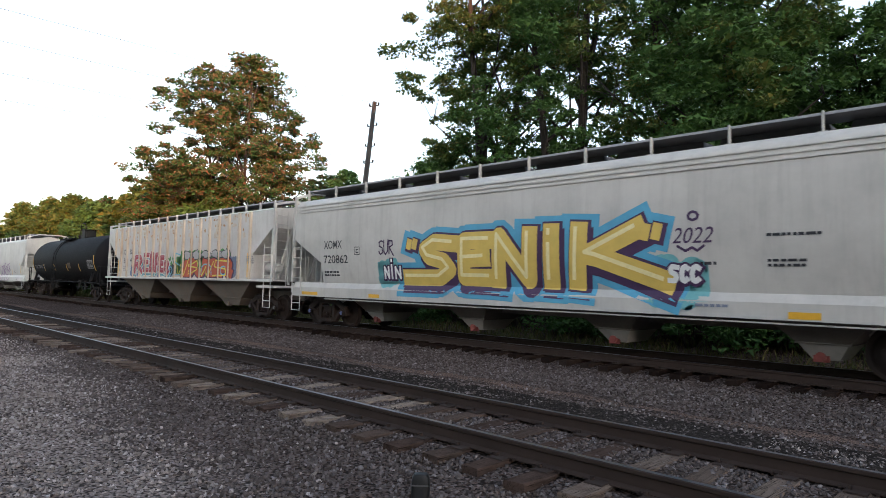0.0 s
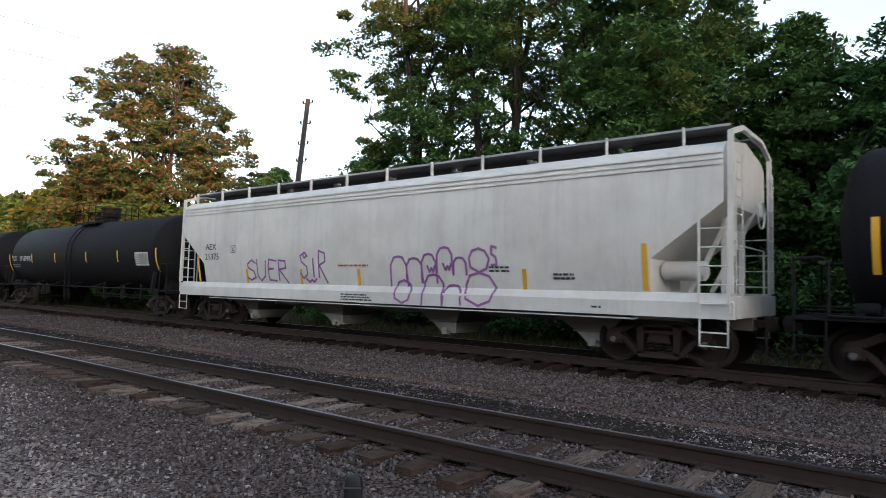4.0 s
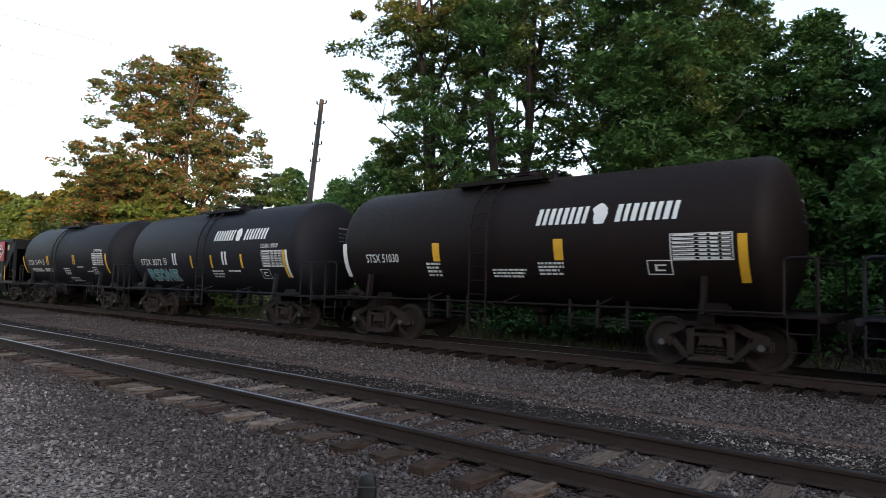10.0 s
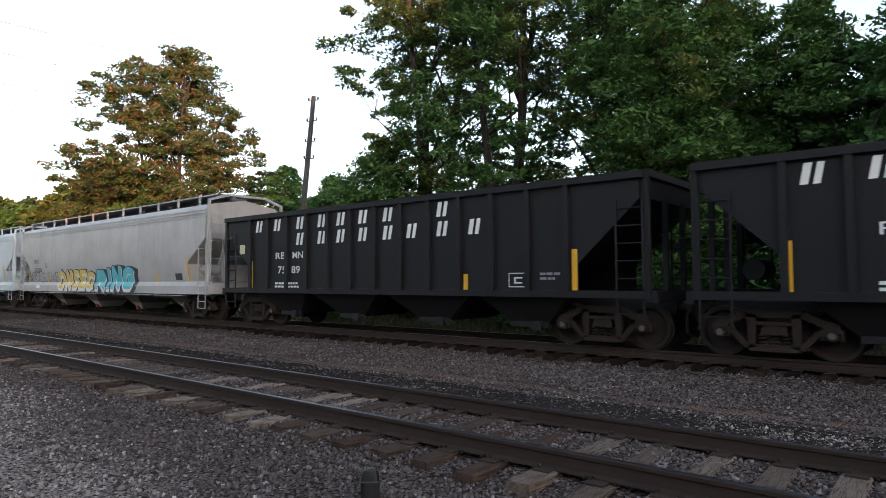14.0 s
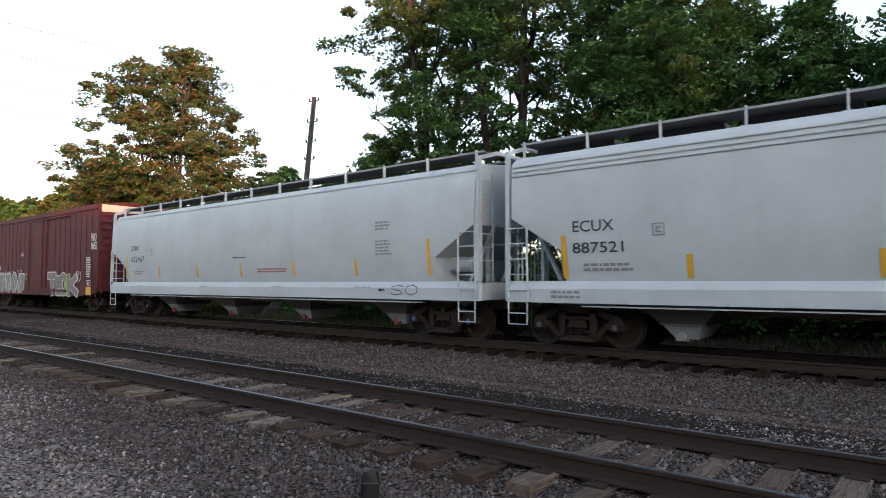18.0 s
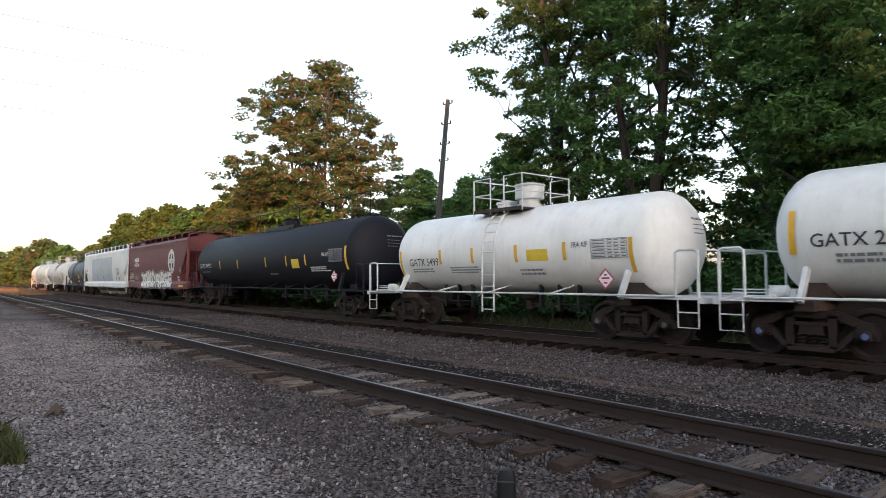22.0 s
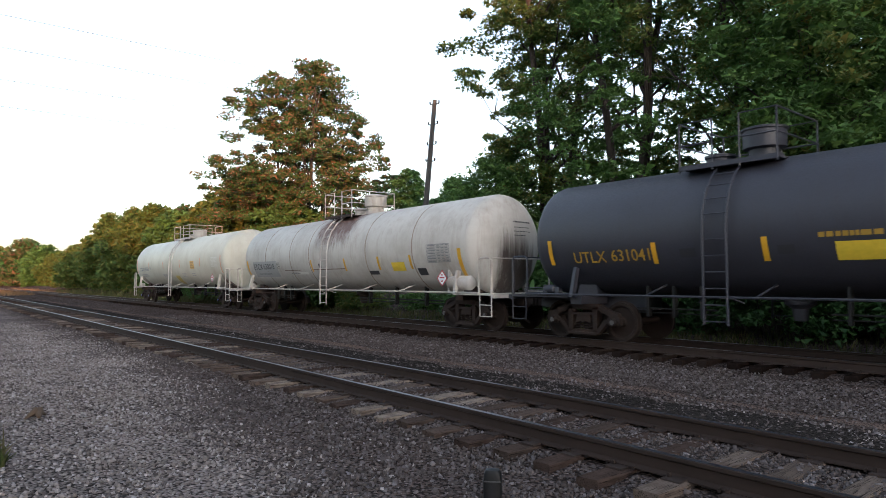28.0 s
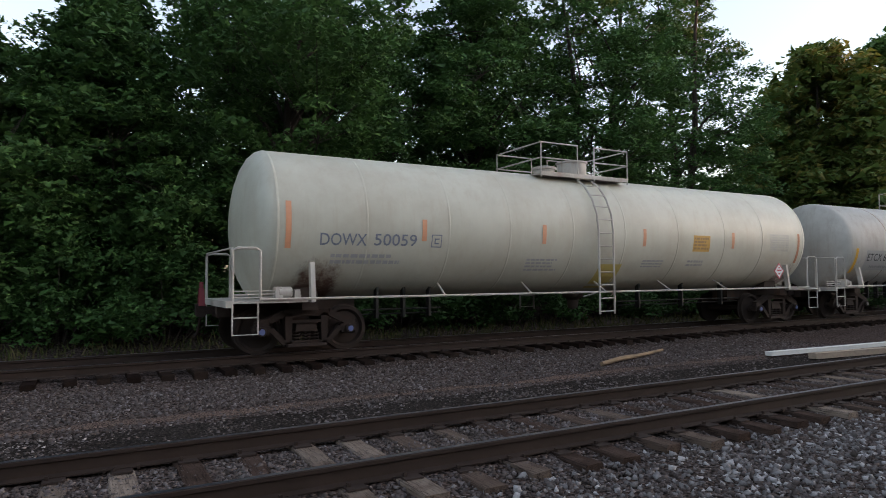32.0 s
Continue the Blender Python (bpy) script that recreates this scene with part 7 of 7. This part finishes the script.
DARKGREEN = leaf_tones("dark_green_leaves", [(0.039, 0.096, 0.026), (0.065, 0.143, 0.034), (0.043, 0.108, 0.027), (0.084, 0.167, 0.041)], 0.22)
OLIVE = leaf_tones("turning_leaves", [(0.074, 0.129, 0.026), (0.121, 0.155, 0.032), (0.052, 0.108, 0.021), (0.178, 0.160, 0.034), (0.069, 0.125, 0.026), (0.095, 0.144, 0.028)], 0.28)
MAPLE = leaf_tones("orange_leaves", [(0.050, 0.128, 0.034), (0.058, 0.135, 0.036), (0.044, 0.112, 0.030), (0.265, 0.128, 0.075), (0.054, 0.130, 0.034), (0.150, 0.130, 0.050), (0.046, 0.115, 0.030), (0.052, 0.125, 0.033), (0.225, 0.125, 0.068), (0.060, 0.130, 0.034)], 0.3)
GRASS = island_mat("grass_blades", [(0.05, 0.075, 0.02), (0.09, 0.10, 0.03), (0.16, 0.13, 0.06), (0.06, 0.08, 0.02)], 0.7, 8.0, 0.2)

# reddish tint puts the orange evening glow of the far ground into colour
GLOWTINT = island_mat("dry_weeds", [(0.30, 0.17, 0.09), (0.22, 0.13, 0.06), (0.36, 0.22, 0.12)], 0.8, 8.0, 0.3)


def leaf_cloud(centres, radii, per, size, seed, flat=0.75):
    """Small pointed leaves in clumps at the given centres."""
    rng = np.random.default_rng(seed)
    per = int(per * 1.6)
    n = len(centres) * per
    c = np.repeat(np.asarray(centres), per, 0)
    r = np.repeat(np.asarray(radii), per)[:, None]
    d = rng.normal(0, 1, (n, 3))
    d *= (rng.random(n) ** 0.45 / np.linalg.norm(d, axis=1))[:, None]
    p = c + d * r * (1.1, 1.1, flat * 0.75)
    p[:, 2] -= 0.25 * r[:, 0] * (d[:, 0] ** 2 + d[:, 1] ** 2)
    s = size * np.exp(rng.normal(0, 0.3, n))
    base = np.array([(-0.5, -0.30, 0.0), (0.68, 0.02, -0.06), (-0.38, 0.36, 0.05)])
    R = rotations(n, rng)
    tilt = rng.normal(0, 0.95, (n, 2))
    yaw = rng.uniform(0, 6.283, n)
    nx, ny = tilt.T
    up = np.stack([nx, ny, np.ones(n)], -1)
    up /= np.linalg.norm(up, axis=1, keepdims=True)
    a = np.stack([np.cos(yaw), np.sin(yaw), np.zeros(n)], -1)
    a -= up * (a * up).sum(1, keepdims=True)
    a /= np.linalg.norm(a, axis=1, keepdims=True)
    b = np.cross(up, a)
    V = p[:, None, :] + s[:, None, None] * (base[None, :, 0:1] * a[:, None, :] + base[None, :, 1:2] * b[:, None, :] + base[None, :, 2:3] * up[:, None, :])
    F = (np.array([(0, 1, 2)])[None] + 3 * np.arange(n)[:, None, None]).reshape(-1, 3)
    return V.reshape(-1, 3), F


def tree(x, y, height, spread, base, mat, label, seed, clumps=170, per=70, leaf=0.2, trunks=1, lean=0.0, sparse=1.0, name="tree", clump=0.95, skew=0.0, peak=0.0):
    """Trunks and limbs inside an uneven crown of leaf tufts; base: height of the lowest leaves, sparse: how open the crown is."""
    rng = random.Random(seed)
    z0 = float(ground_z(x, y)) - 0.15
    root = tagged(new(name), label, "tree")
    root.location = (x, y, z0)
    wood = Geo()
    tall = height - base
    off = Vector((seed * 3.7, seed * 1.3, 0))

    def centre(z):
        u = z / height
        return Vector((lean * u + 0.25 * math.sin(3 * u + seed), 0.2 * math.cos(4 * u + seed), z))

    def reach(z, az):
        u = min(1.0, max(0.0, (z - base) / tall))
        r = spread * math.sin(math.pi * (0.14 + 0.84 * u ** 0.85)) ** 0.7 * (1.0 - peak * u)
        return r * (0.82 + 0.55 * noise.noise(Vector((math.cos(az) * 1.4, math.sin(az) * 1.4, u * 3.0)) + off)) * (1 + skew * math.cos(az))

    r0 = 0.015 * height / (trunks ** 0.4)
    stems = []
    for t in range(trunks):
        a = seed + t * 6.28 / trunks
        o = Vector((math.cos(a), math.sin(a), 0)) * (0 if trunks == 1 else 1)
        top = height * rng.uniform(0.82, 0.93)
        axis = [centre(top * i / 7) + o * (0.35 + spread * 0.38 * (i / 7) ** 1.3) + Vector((0.12 * rng.uniform(-1, 1), 0.12 * rng.uniform(-1, 1), 0)) for i in range(8)]
        wood.tube(axis, [r0 * (1.25 - 1.1 * i / 7) + 0.012 for i in range(8)], 8)
        stems.append(axis)
    joints = []
    for l in range(int(14 + height * 1.1)):
        axis = rng.choice(stems)
        z = base + tall * rng.uniform(0.03, 0.93)
        az = rng.uniform(0, 6.283)
        q = centre(z) + Vector((math.cos(az), math.sin(az), 0)) * reach(z, az) * rng.uniform(0.55, 0.9)
        zs = max(0.1 * height, z - (0.35 + 0.45 * rng.random()) * spread)
        f = min(6.99, zs / (axis[-1].z) * 7)
        p = axis[int(f)].lerp(axis[int(f) + 1], f - int(f))
        m = p.lerp(q, 0.5) + Vector((rng.uniform(-0.3, 0.3), rng.uniform(-0.3, 0.3), rng.uniform(0.0, 0.12) * spread))
        rb = r0 * 0.5 * (1.1 - zs / height) + 0.015
        wood.tube([p, m, q], [rb, rb * 0.6, 0.012], 5)
        joints += [m, m.lerp(q, 0.5), q]
    joints = np.array([tuple(v) for v in joints])
    centres, radii = [], []
    want, tries = int(clumps * 2.6 * min(1.0, max(0.4, 1.0 - 1.7 * (sparse - 1.0)))), 0
    hole = -0.42 + 0.26 * (sparse - 1.0) / 0.2
    while len(centres) < want and tries < want * 9:
        tries += 1
        z = base + tall * rng.random() ** 0.9
        az = rng.uniform(0, 6.283)
        c = centre(z) + Vector((math.cos(az), math.sin(az), 0)) * reach(z, az) * rng.random() ** 0.5 * rng.uniform(0.9, 1.06)
        if rng.random() > (reach(z, az) / spread) ** 1.4 + 0.04 or noise.noise(c * (2.1 / spread ** 0.5 * 0.45) + off) < hole:
            continue
        centres.append(tuple(c))
        radii.append(clump * rng.uniform(0.4, 0.85))
        if len(centres) % 3 == 0:
            k = int(np.argmin(((joints - np.array(c)) ** 2).sum(1)))
            wood.tube([joints[k], c], [0.018, 0.006], 3, False)
    part("trunk", wood, BARK, root)
    V, F = leaf_cloud(centres, radii, max(12, int(per * 0.5)), leaf, seed + 1, 0.6)
    part("crown", big_mesh("crown", V, F, mat), mat, root)
    return root


def bush(x, y, r, h, mat, seed, label, per=60, leaf=0.14, n=40, depth=None):
    rng = random.Random(seed)
    z0 = float(ground_z(x, y))
    root = tagged(new("bush"), label, "bush")
    root.location = (x, y, z0)
    cs, rs, wood = [], [], Geo()
    for i in range(n):
        a, q = rng.uniform(0, 6.28), rng.random() ** 0.5
        top = h * (1 - 0.55 * q * q) * rng.uniform(0.7, 1.05)
        c = (r * q * math.cos(a), (depth or r * 0.6) * q * math.sin(a), top * rng.uniform(0.15, 1.0))
        cs.append(c), rs.append(rng.uniform(0.35, 0.65))
        if i % 3 == 0:
            wood.tube([(c[0] * 0.3, c[1] * 0.3, 0), c], [0.025, 0.006], 4, False)
    part("stem", wood, BARK, root)
    V, F = leaf_cloud(cs, rs, per, leaf, seed, 0.9)
    part("foliage", big_mesh("foliage", V, F, mat), mat, root)
    return root


def blades(name, n, area, h, seed, label, keep):
    rng = np.random.default_rng(seed)
    x, y = rng.uniform(area[0], area[1], n), rng.uniform(area[2], area[3], n)
    ok = keep(x, y, rng)
    x, y = x[ok], y[ok]
    n = len(x)
    z = ground_z(x, y) - 0.02
    a = rng.uniform(0, 6.28, n)
    hh = h * np.exp(rng.normal(0, 0.35, n))
    lean = rng.normal(0, 0.4, (n, 2)) * hh[:, None]
    w = 0.012 + 0.01 * rng.random(n)
    P = np.stack([x, y, z], -1)
    s = np.stack([np.cos(a) * w, np.sin(a) * w, 0 * w], -1)
    mid = P + np.stack([lean[:, 0] * 0.4, lean[:, 1] * 0.4, hh * 0.6], -1)
    tip = P + np.stack([lean[:, 0], lean[:, 1], hh], -1)
    V = np.stack([P - s, P + s, mid + s * 0.7, tip, mid - s * 0.7], 1).reshape(-1, 3)
    F = (np.arange(5)[None] + 5 * np.arange(n)[:, None])
    mat = GLOWTINT if "weeds" in name else GRASS
    return tagged(part(name, big_mesh(name, V, F, mat), mat), label, "grass", kind="stuff")


def plants():
    # tall trees behind the train
    tree(-18.6, 22.0, 20.5, 4.9, 4.4, OLIVE, "tall tree with yellowing leaves and open lower branches", 11, 360, 124, 0.145, 3, -0.4, 1.29, clump=0.8)
    tree(-14.6, 21.5, 19.5, 4.8, 4.4, GREEN, "tall tree with dark forked trunks behind the train", 12, 330, 124, 0.145, 3, 0.3, 1.31, clump=0.8)
    tree(-9.5, 22.0, 20.5, 5.2, 3.2, OLIVE, "tall leafy tree with yellowing top behind the train", 13, 290, 124, 0.145, 2, 0.2, 1.16, clump=0.85)
    tree(-7.6, 20.4, 14.5, 3.2, 2.2, GREEN, "leafy green tree behind the train", 14, 230, 124, 0.145, 1, 0, 1.12)
    tree(-3.5, 22.5, 10.3, 2.7, 2.4, GREEN, "airy green tree behind the train, sky showing through it", 15, 240, 110, 0.145, 2, 0, 1.2)
    tree(-6.0, 23.0, 11.8, 2.2, 2.4, GREEN, "slender green tree behind the train", 26, 200, 110, 0.145, 2, 0, 1.18)
    tree(0.4, 21.4, 10.8, 3.8, 1.6, DARKGREEN, "dense green tree behind the train", 16, 330, 124, 0.145)
    tree(6.0, 21.0, 16.0, 5.4, 2.0, DARKGREEN, "dense green tree behind the train", 17, 330, 124, 0.145)
    tree(13.5, 21.8, 15.5, 4.4, 2.2, DARKGREEN, "dense dark green tree behind the train", 18, 300, 124, 0.145, 1, 0, 1.0)
    tree(19.3, 21.5, 17.5, 4.9, 3.0, DARKGREEN, "tall tree with airy branches behind the train", 19, 300, 110, 0.145, 2, 0.4, 1.1)
    tree(25.6, 22.0, 18.0, 4.8, 3.0, DARKGREEN, "tall airy tree at the end of the row", 20, 280, 110, 0.145, 2, 0.6, 1.12)
    tree(42.0, 24.0, 16.6, 6.4, 1.0, OLIVE, "broad rounded tree with sunlit yellow-green side", 21, 330, 90, 0.36, 1, 0.0, 0.95, clump=1.5)
    tree(58.0, 27.0, 22.0, 7.5, 2.0, GREEN, "broad green tree beyond the tracks", 22, 220, 80, 0.38, 1, 0.0, 0.95, clump=1.5)
    tree(34.0, 27.0, 7.5, 4.5, 0.5, DARKGREEN, "low dark tree beyond the row", 23, 150, 70, 0.3)
    tree(-20.4, 20.4, 8.0, 2.7, 1.0, GREEN, "small leafy green tree at the edge of the row", 24, 110, 116, 0.145)
    # a denser second row, dark to the ground
    for j, (bx, by, h) in enumerate(((-11.0, 28, 7.5), (-6.8, 27, 9.0), (-5.2, 28, 4.2), (-0.9, 27, 9.5), (4.4, 27, 13), (8.6, 28, 15.5), (12.8, 27.5, 14), (18.5, 29, 9.0), (23.5, 28.5, 6.5), (29, 30, 5.5), (35, 31, 6.5))):
        tree(bx, by, h, 4.2 if h > 5 else 3.4, 0.3, DARKGREEN, "dense dark tree of the second row", 400 + j, 110, 100, 0.2, clump=1.2)
    # the maple and its neighbours to the left
    tree(-42.9, 21.6, 17.6, 8.8, 3.6, MAPLE, "maple turning orange and red, lit by the low sun", 31, 600, 104, 0.19, 3, 2.4, 1.21, clump=0.85, skew=-0.1, peak=0.38)
    tree(-48.0, 20.5, 10.6, 5.0, 0.8, OLIVE, "low spreading tree with yellow-green leaves", 32, 220, 80, 0.32, clump=1.15)
    tree(-40.0, 19.8, 7.4, 4.2, 0.6, GREEN, "low green tree under the maple", 33, 190, 75, 0.28, clump=1.0)
    tree(-54.0, 21.5, 10.5, 4.6, 1.0, OLIVE, "green tree beside the maple", 34, 190, 80, 0.34, clump=1.2)
    tree(-34.0, 19.6, 4.6, 2.8, 0.4, GREEN, "low green shrubby tree", 35, 120, 70, 0.24)
    tree(-57.2, 41.9, 13.6, 5.4, 2.0, DARKGREEN, "dark green tree beyond the pole", 36, 190, 75, 0.3, clump=1.2)
    tree(-53.8, 46.0, 12.6, 5.0, 2.0, DARKGREEN, "dark green tree beyond the pole", 37, 170, 75, 0.3, clump=1.2)
    # the row that runs on towards the far end of the line
    rng = random.Random(8)
    x = -62.0
    i = 0
    while x > -142:
        y = rng.uniform(21.0, 25.0)
        h = float(np.interp(-x, (60, 90, 110, 138), (8.5, 11.5, 10.8, 7.2))) * rng.uniform(0.94, 1.05)
        tree(x, y, h, rng.uniform(4.2, 5.6), 0.6, (OLIVE, GREEN, OLIVE, OLIVE)[i % 4], "leafy tree of the row along the line", 50 + i, 130, 84, 0.36, clump=1.35)
        x -= rng.uniform(5.0, 7.5)
        i += 1
    for j, (bx, by, h) in enumerate(((-205, 27, 11), (-222, 24, 14), (-238, 26, 12), (-262, 22, 13), (-285, 27, 13), (-300, 18, 12), (-330, 20, 14), (-352, 12, 14), (-262, -22, 13), (-300, -14, 15), (-360, -12, 16))):
        tree(bx, by, h, 7.5, 0.4, (GREEN, MAPLE, GREEN, OLIVE)[j % 4], "distant tree at the end of the line", 90 + j, 90, 50, 0.9, clump=2.4)
    # undergrowth behind the train
    x, j = -64.0, 0
    while x < 46:
        y = rng.uniform(18.9, 20.2)
        if not (-30 < x < -21.5):
            bush(x, y, rng.uniform(1.6, 2.6), rng.uniform(2.4, 4.6) if x > -14 else rng.uniform(2.2, 4.2), DARKGREEN if x > -30 else rng.choice((GREEN, OLIVE)), 200 + j, "tangle of leafy bushes beside the track", 70, 0.125, 48)
        else:
            bush(x, y + 1.2, 1.6, rng.uniform(0.8, 1.6), GREEN, 200 + j, "low weeds on the bank behind the train", 45, 0.14, 30)
        x += rng.uniform(2.0, 3.0)
        j += 1
    x = -22.0
    while x < 34:
        if not (-6.2 < x < -4.2):
            bush(x, rng.uniform(23.5, 26.0), 2.6, rng.uniform(3.6, 5.4), rng.choice((DARKGREEN, GREEN)), 300 + j, "dense dark bushes behind the trees", 80, 0.18, 60)
        x += rng.uniform(2.8, 3.8)
        j += 1
    blades("bank_grass", 26000, (-75, 30, 15.6, 19.5), 0.22, 4, "grass and weeds on the bank behind the train", lambda x, y, r: r.random(len(x)) < np.clip((y - 15.4) / 2.0, 0.1, 1) * np.where(x < -8, 1.0, 0.5))
    blades("dry_grass", 7000, (-110, -48, 15.6, 18.5), 0.6, 5, "tall dry grass on the bank", lambda x, y, r: r.random(len(x)) < 0.8)
    # weeds added to carry the orange sun glow on the far ground
    blades("sunlit_weeds", 9000, (-165, -97, 7.4, 18.0), 0.35, 7, "added weeds far down the line, tinted reddish to imitate evening sun on the ground", lambda x, y, r: (np.abs(y - 13.4) > 1.6) & (r.random(len(x)) < 0.8))
    blades("verge_grass", 900, (-9.3, -7.4, 0.15, 0.75), 0.12, 6, "tuft of green grass beside the path", lambda x, y, r: (np.abs(y - 0.4) < 0.3))


def backdrop():
    """An unseen rise added at the camera's back to keep the low sun off the near ground, open far down the line."""
    g = Geo()
    rng = random.Random(3)
    x = -30.0
    top = []
    while x <= 260:
        top.append((x, float(np.interp(x, (-30, 24, 34, 66, 78), (17.5, 17.5, 15.5, 15.5, 24.5))) + 3.0 * noise.noise((x * 0.08, 0, 0)) + 1.0 * noise.noise((x * 0.4, 3, 0))))
        x += 2.0
    n = len(top)
    vs = [(a, -34.0, -0.5) for a, _ in top] + [(a, -36.0 + 1.2 * noise.noise((a * 0.3, 9, 0)), h * 0.7) for a, h in top] + [(a, -39.0, h) for a, h in top] + [(a, -46.0, -0.5) for a, _ in top]
    g.add(vs, [(r * n + i, r * n + i + 1, (r + 1) * n + i + 1, (r + 1) * n + i) for r in range(3) for i in range(n - 1)] + [(0, n, 2 * n, 3 * n), (4 * n - 1, 3 * n - 1, 2 * n - 1, n - 1)])
    m = plain("screen_rise", (0.035, 0.05, 0.02), 0.95, vary=0.5, scale=0.8)
    tagged(part("backdrop", g, m), "unseen rise added behind the camera to block the low sun", "hillside", kind="structure")


# ---- pole, wires, small things ----
def details():
    pole = tagged(new("utility_pole"), "leaning brown wooden utility pole with crossarm brackets", "utility pole")
    px, py = -30.85, 23.4
    pole.location = (px, py, float(ground_z(px, py)) - 0.3)
    topx = 1.5
    part("shaft", Geo().tube([(0, 0, 0), (topx * 0.5, 0.1, 6.2), (topx, 0.2, 12.4)], [0.20, 0.17, 0.13], 12), POLEWOOD, pole)
    tips = []
    for z in (12.15, 10.95, 9.75, 8.75):
        f = z / 12.4 * topx
        a = part("bracket", Geo().beam((f - 0.32, 0.1, z), (f + 0.32, 0.3, z), 0.05, 0.05), BLACKIRON, pole)
        for o in (-0.3, 0.3):
            part("insulator", Geo().lathe([(0, 0.03), (0.05, 0.055), (0.1, 0.04), (0.15, 0.05), (0.18, 0.0)], "z", (f + o, 0.2 + o * 0.33, z + 0.02), 10), BLACKIRON, a)
        tips.append((px + f, py + 0.2, z + 0.1))
    for i, (a, b, c) in enumerate(tips):
        pts = []
        for k in range(15):
            u = k / 14
            pts.append((a + 2.0 * u, b - 62 * u, c - 0.6 * u - 4 * 0.5 * u * (1 - u)))
        w = part("overhead_wire", Geo().tube(pts, 0.008, 4, False), WIRE)
        tagged(w, "thin overhead wire crossing above the tracks to the pole", "wire")
        pts = [(a + 60 * k / 10, b + 14 * k / 10, c - 2.0 * k / 10 - 4 * 1.1 * (k / 10) * (1 - k / 10)) for k in range(11)]
        tagged(part("overhead_wire", Geo().tube(pts, 0.005, 4, False), WIRE), "thin overhead wire running behind the trees", "wire")
    # low black marker post beside the track
    post = tagged(new("marker_post"), "short black plastic marker post with a rounded cap", "post")
    post.location = (-3.72, 3.57, -0.27)
    BLK = plain("black_plastic", (0.010, 0.010, 0.011), 0.5, spec=0.3)
    w, d, h = 0.075, 0.055, 0.285
    g = Geo()
    ringsz = [(0.0, 1.0), (h - 0.09, 1.0), (h - 0.03, 0.93), (h, 0.72), (h + 0.008, 0.3)]
    n = 20
    vs = []
    for z, sc in ringsz:
        for i in range(n):
            a = 2 * math.pi * i / n
            c, s = math.cos(a), math.sin(a)
            vs.append((w * sc * math.copysign(abs(c) ** 0.5, c), d * sc * math.copysign(abs(s) ** 0.5, s), z))
    g.add(vs, [(r * n + i, r * n + (i + 1) % n, (r + 1) * n + (i + 1) % n, (r + 1) * n + i) for r in range(len(ringsz) - 1) for i in range(n)] + [tuple((len(ringsz) - 1) * n + i for i in range(n))])
    part("shell", g, BLK, post)
    part("window", Geo().box(-0.03, 0.03, -0.058, -0.053, h - 0.20, h - 0.10, 0.002), plain("dark_lens", (0.03, 0.03, 0.032), 0.15), post)
    part("cap_edge", Geo().box(-0.07, 0.07, -0.059, -0.054, h - 0.085, h - 0.075, 0.001), plain("grey_plastic", (0.05, 0.055, 0.06), 0.4), post)
    post.rotation_euler = (0, 0, radians(42))
    # branch and boards on the ballast between the tracks
    z = float(ground_z(10, 10)) + 0.05
    br = part("fallen_branch", Geo().tube([(8.9, 9.57, z), (9.7, 9.88, z + 0.02), (10.6, 10.15, z + 0.01), (11.6, 10.47, z + 0.03)], [0.045, 0.05, 0.042, 0.03], 8), plain("flaking_bark", (0.22, 0.15, 0.09), 0.9, vary=0.6, scale=3))
    tagged(br, "brown flaking branch lying on the ballast", "branch")
    b = part("painted_board", Geo().beam((13.0, 8.78, -0.17), (20.5, 8.2, -0.15), 0.16, 0.09), plain("white_board", (0.62, 0.62, 0.60), 0.7, vary=0.2))
    tagged(b, "long white-painted board lying beside the rail", "board")
    b = part("timber", Geo().beam((13.4, 8.05, -0.17), (16.5, 7.75, -0.17), 0.18, 0.12), plain("old_timber", (0.28, 0.22, 0.17), 0.9, vary=0.4))
    tagged(b, "grey-brown old timber lying beside the rail", "board")
    d = part("leaf_litter", Geo().tube([(-10.0, 1.2, -0.24), (-9.85, 1.26, -0.17), (-9.7, 1.24, -0.22)], [0.02, 0.06, 0.02], 6).tube([(-9.95, 1.35, -0.24), (-9.83, 1.22, -0.15), (-9.8, 1.1, -0.24)], [0.015, 0.05, 0.015], 5), plain("dead_leaf", (0.10, 0.065, 0.04), 0.9, vary=0.5))
    tagged(d, "small clump of dead brown leaves on the gravel", "debris")


def train_x(s, t):
    return s + 13.0059 * (t - 16.0) - 0.0046263 * (t - 16.0) ** 2


def motions():
    for car, s in CARS:
        walk(car, [(t, pose(train_x(s, t), TRAIN_Y, TRAIN_Z)) for t in [i * 1.0 for i in range(33)]])
    for w, dx, s in SPINS:
        rows = [(0.0, pose(dx, 0, WR, 0, 0, 0))]
        i0 = None
        for f in range(1, 960):
            t = f / FPS
            x = train_x(s, t)
            if -40 < x < 17:
                if i0 is None:
                    i0 = x
                    if f > 1:
                        rows.append(((f - 1) / FPS, pose(dx, 0, WR, 0, 0, 0)))
                rows.append((t, pose(dx, 0, WR, 0, math.degrees((x - i0) / WR) % 360, 0)))
        rows.append((32.0, rows[-1][1]))
        walk(w, rows)


build_ground()
backdrop()
build_track("track_near", NEAR_Y, 0.0, -420, 260, 0.535, 5, "railway track with rusty rails on weathered wooden ties", -0.178)
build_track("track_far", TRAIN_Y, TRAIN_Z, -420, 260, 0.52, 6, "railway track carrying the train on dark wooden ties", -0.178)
train()
plants()
details()
build_gravel()
motions()
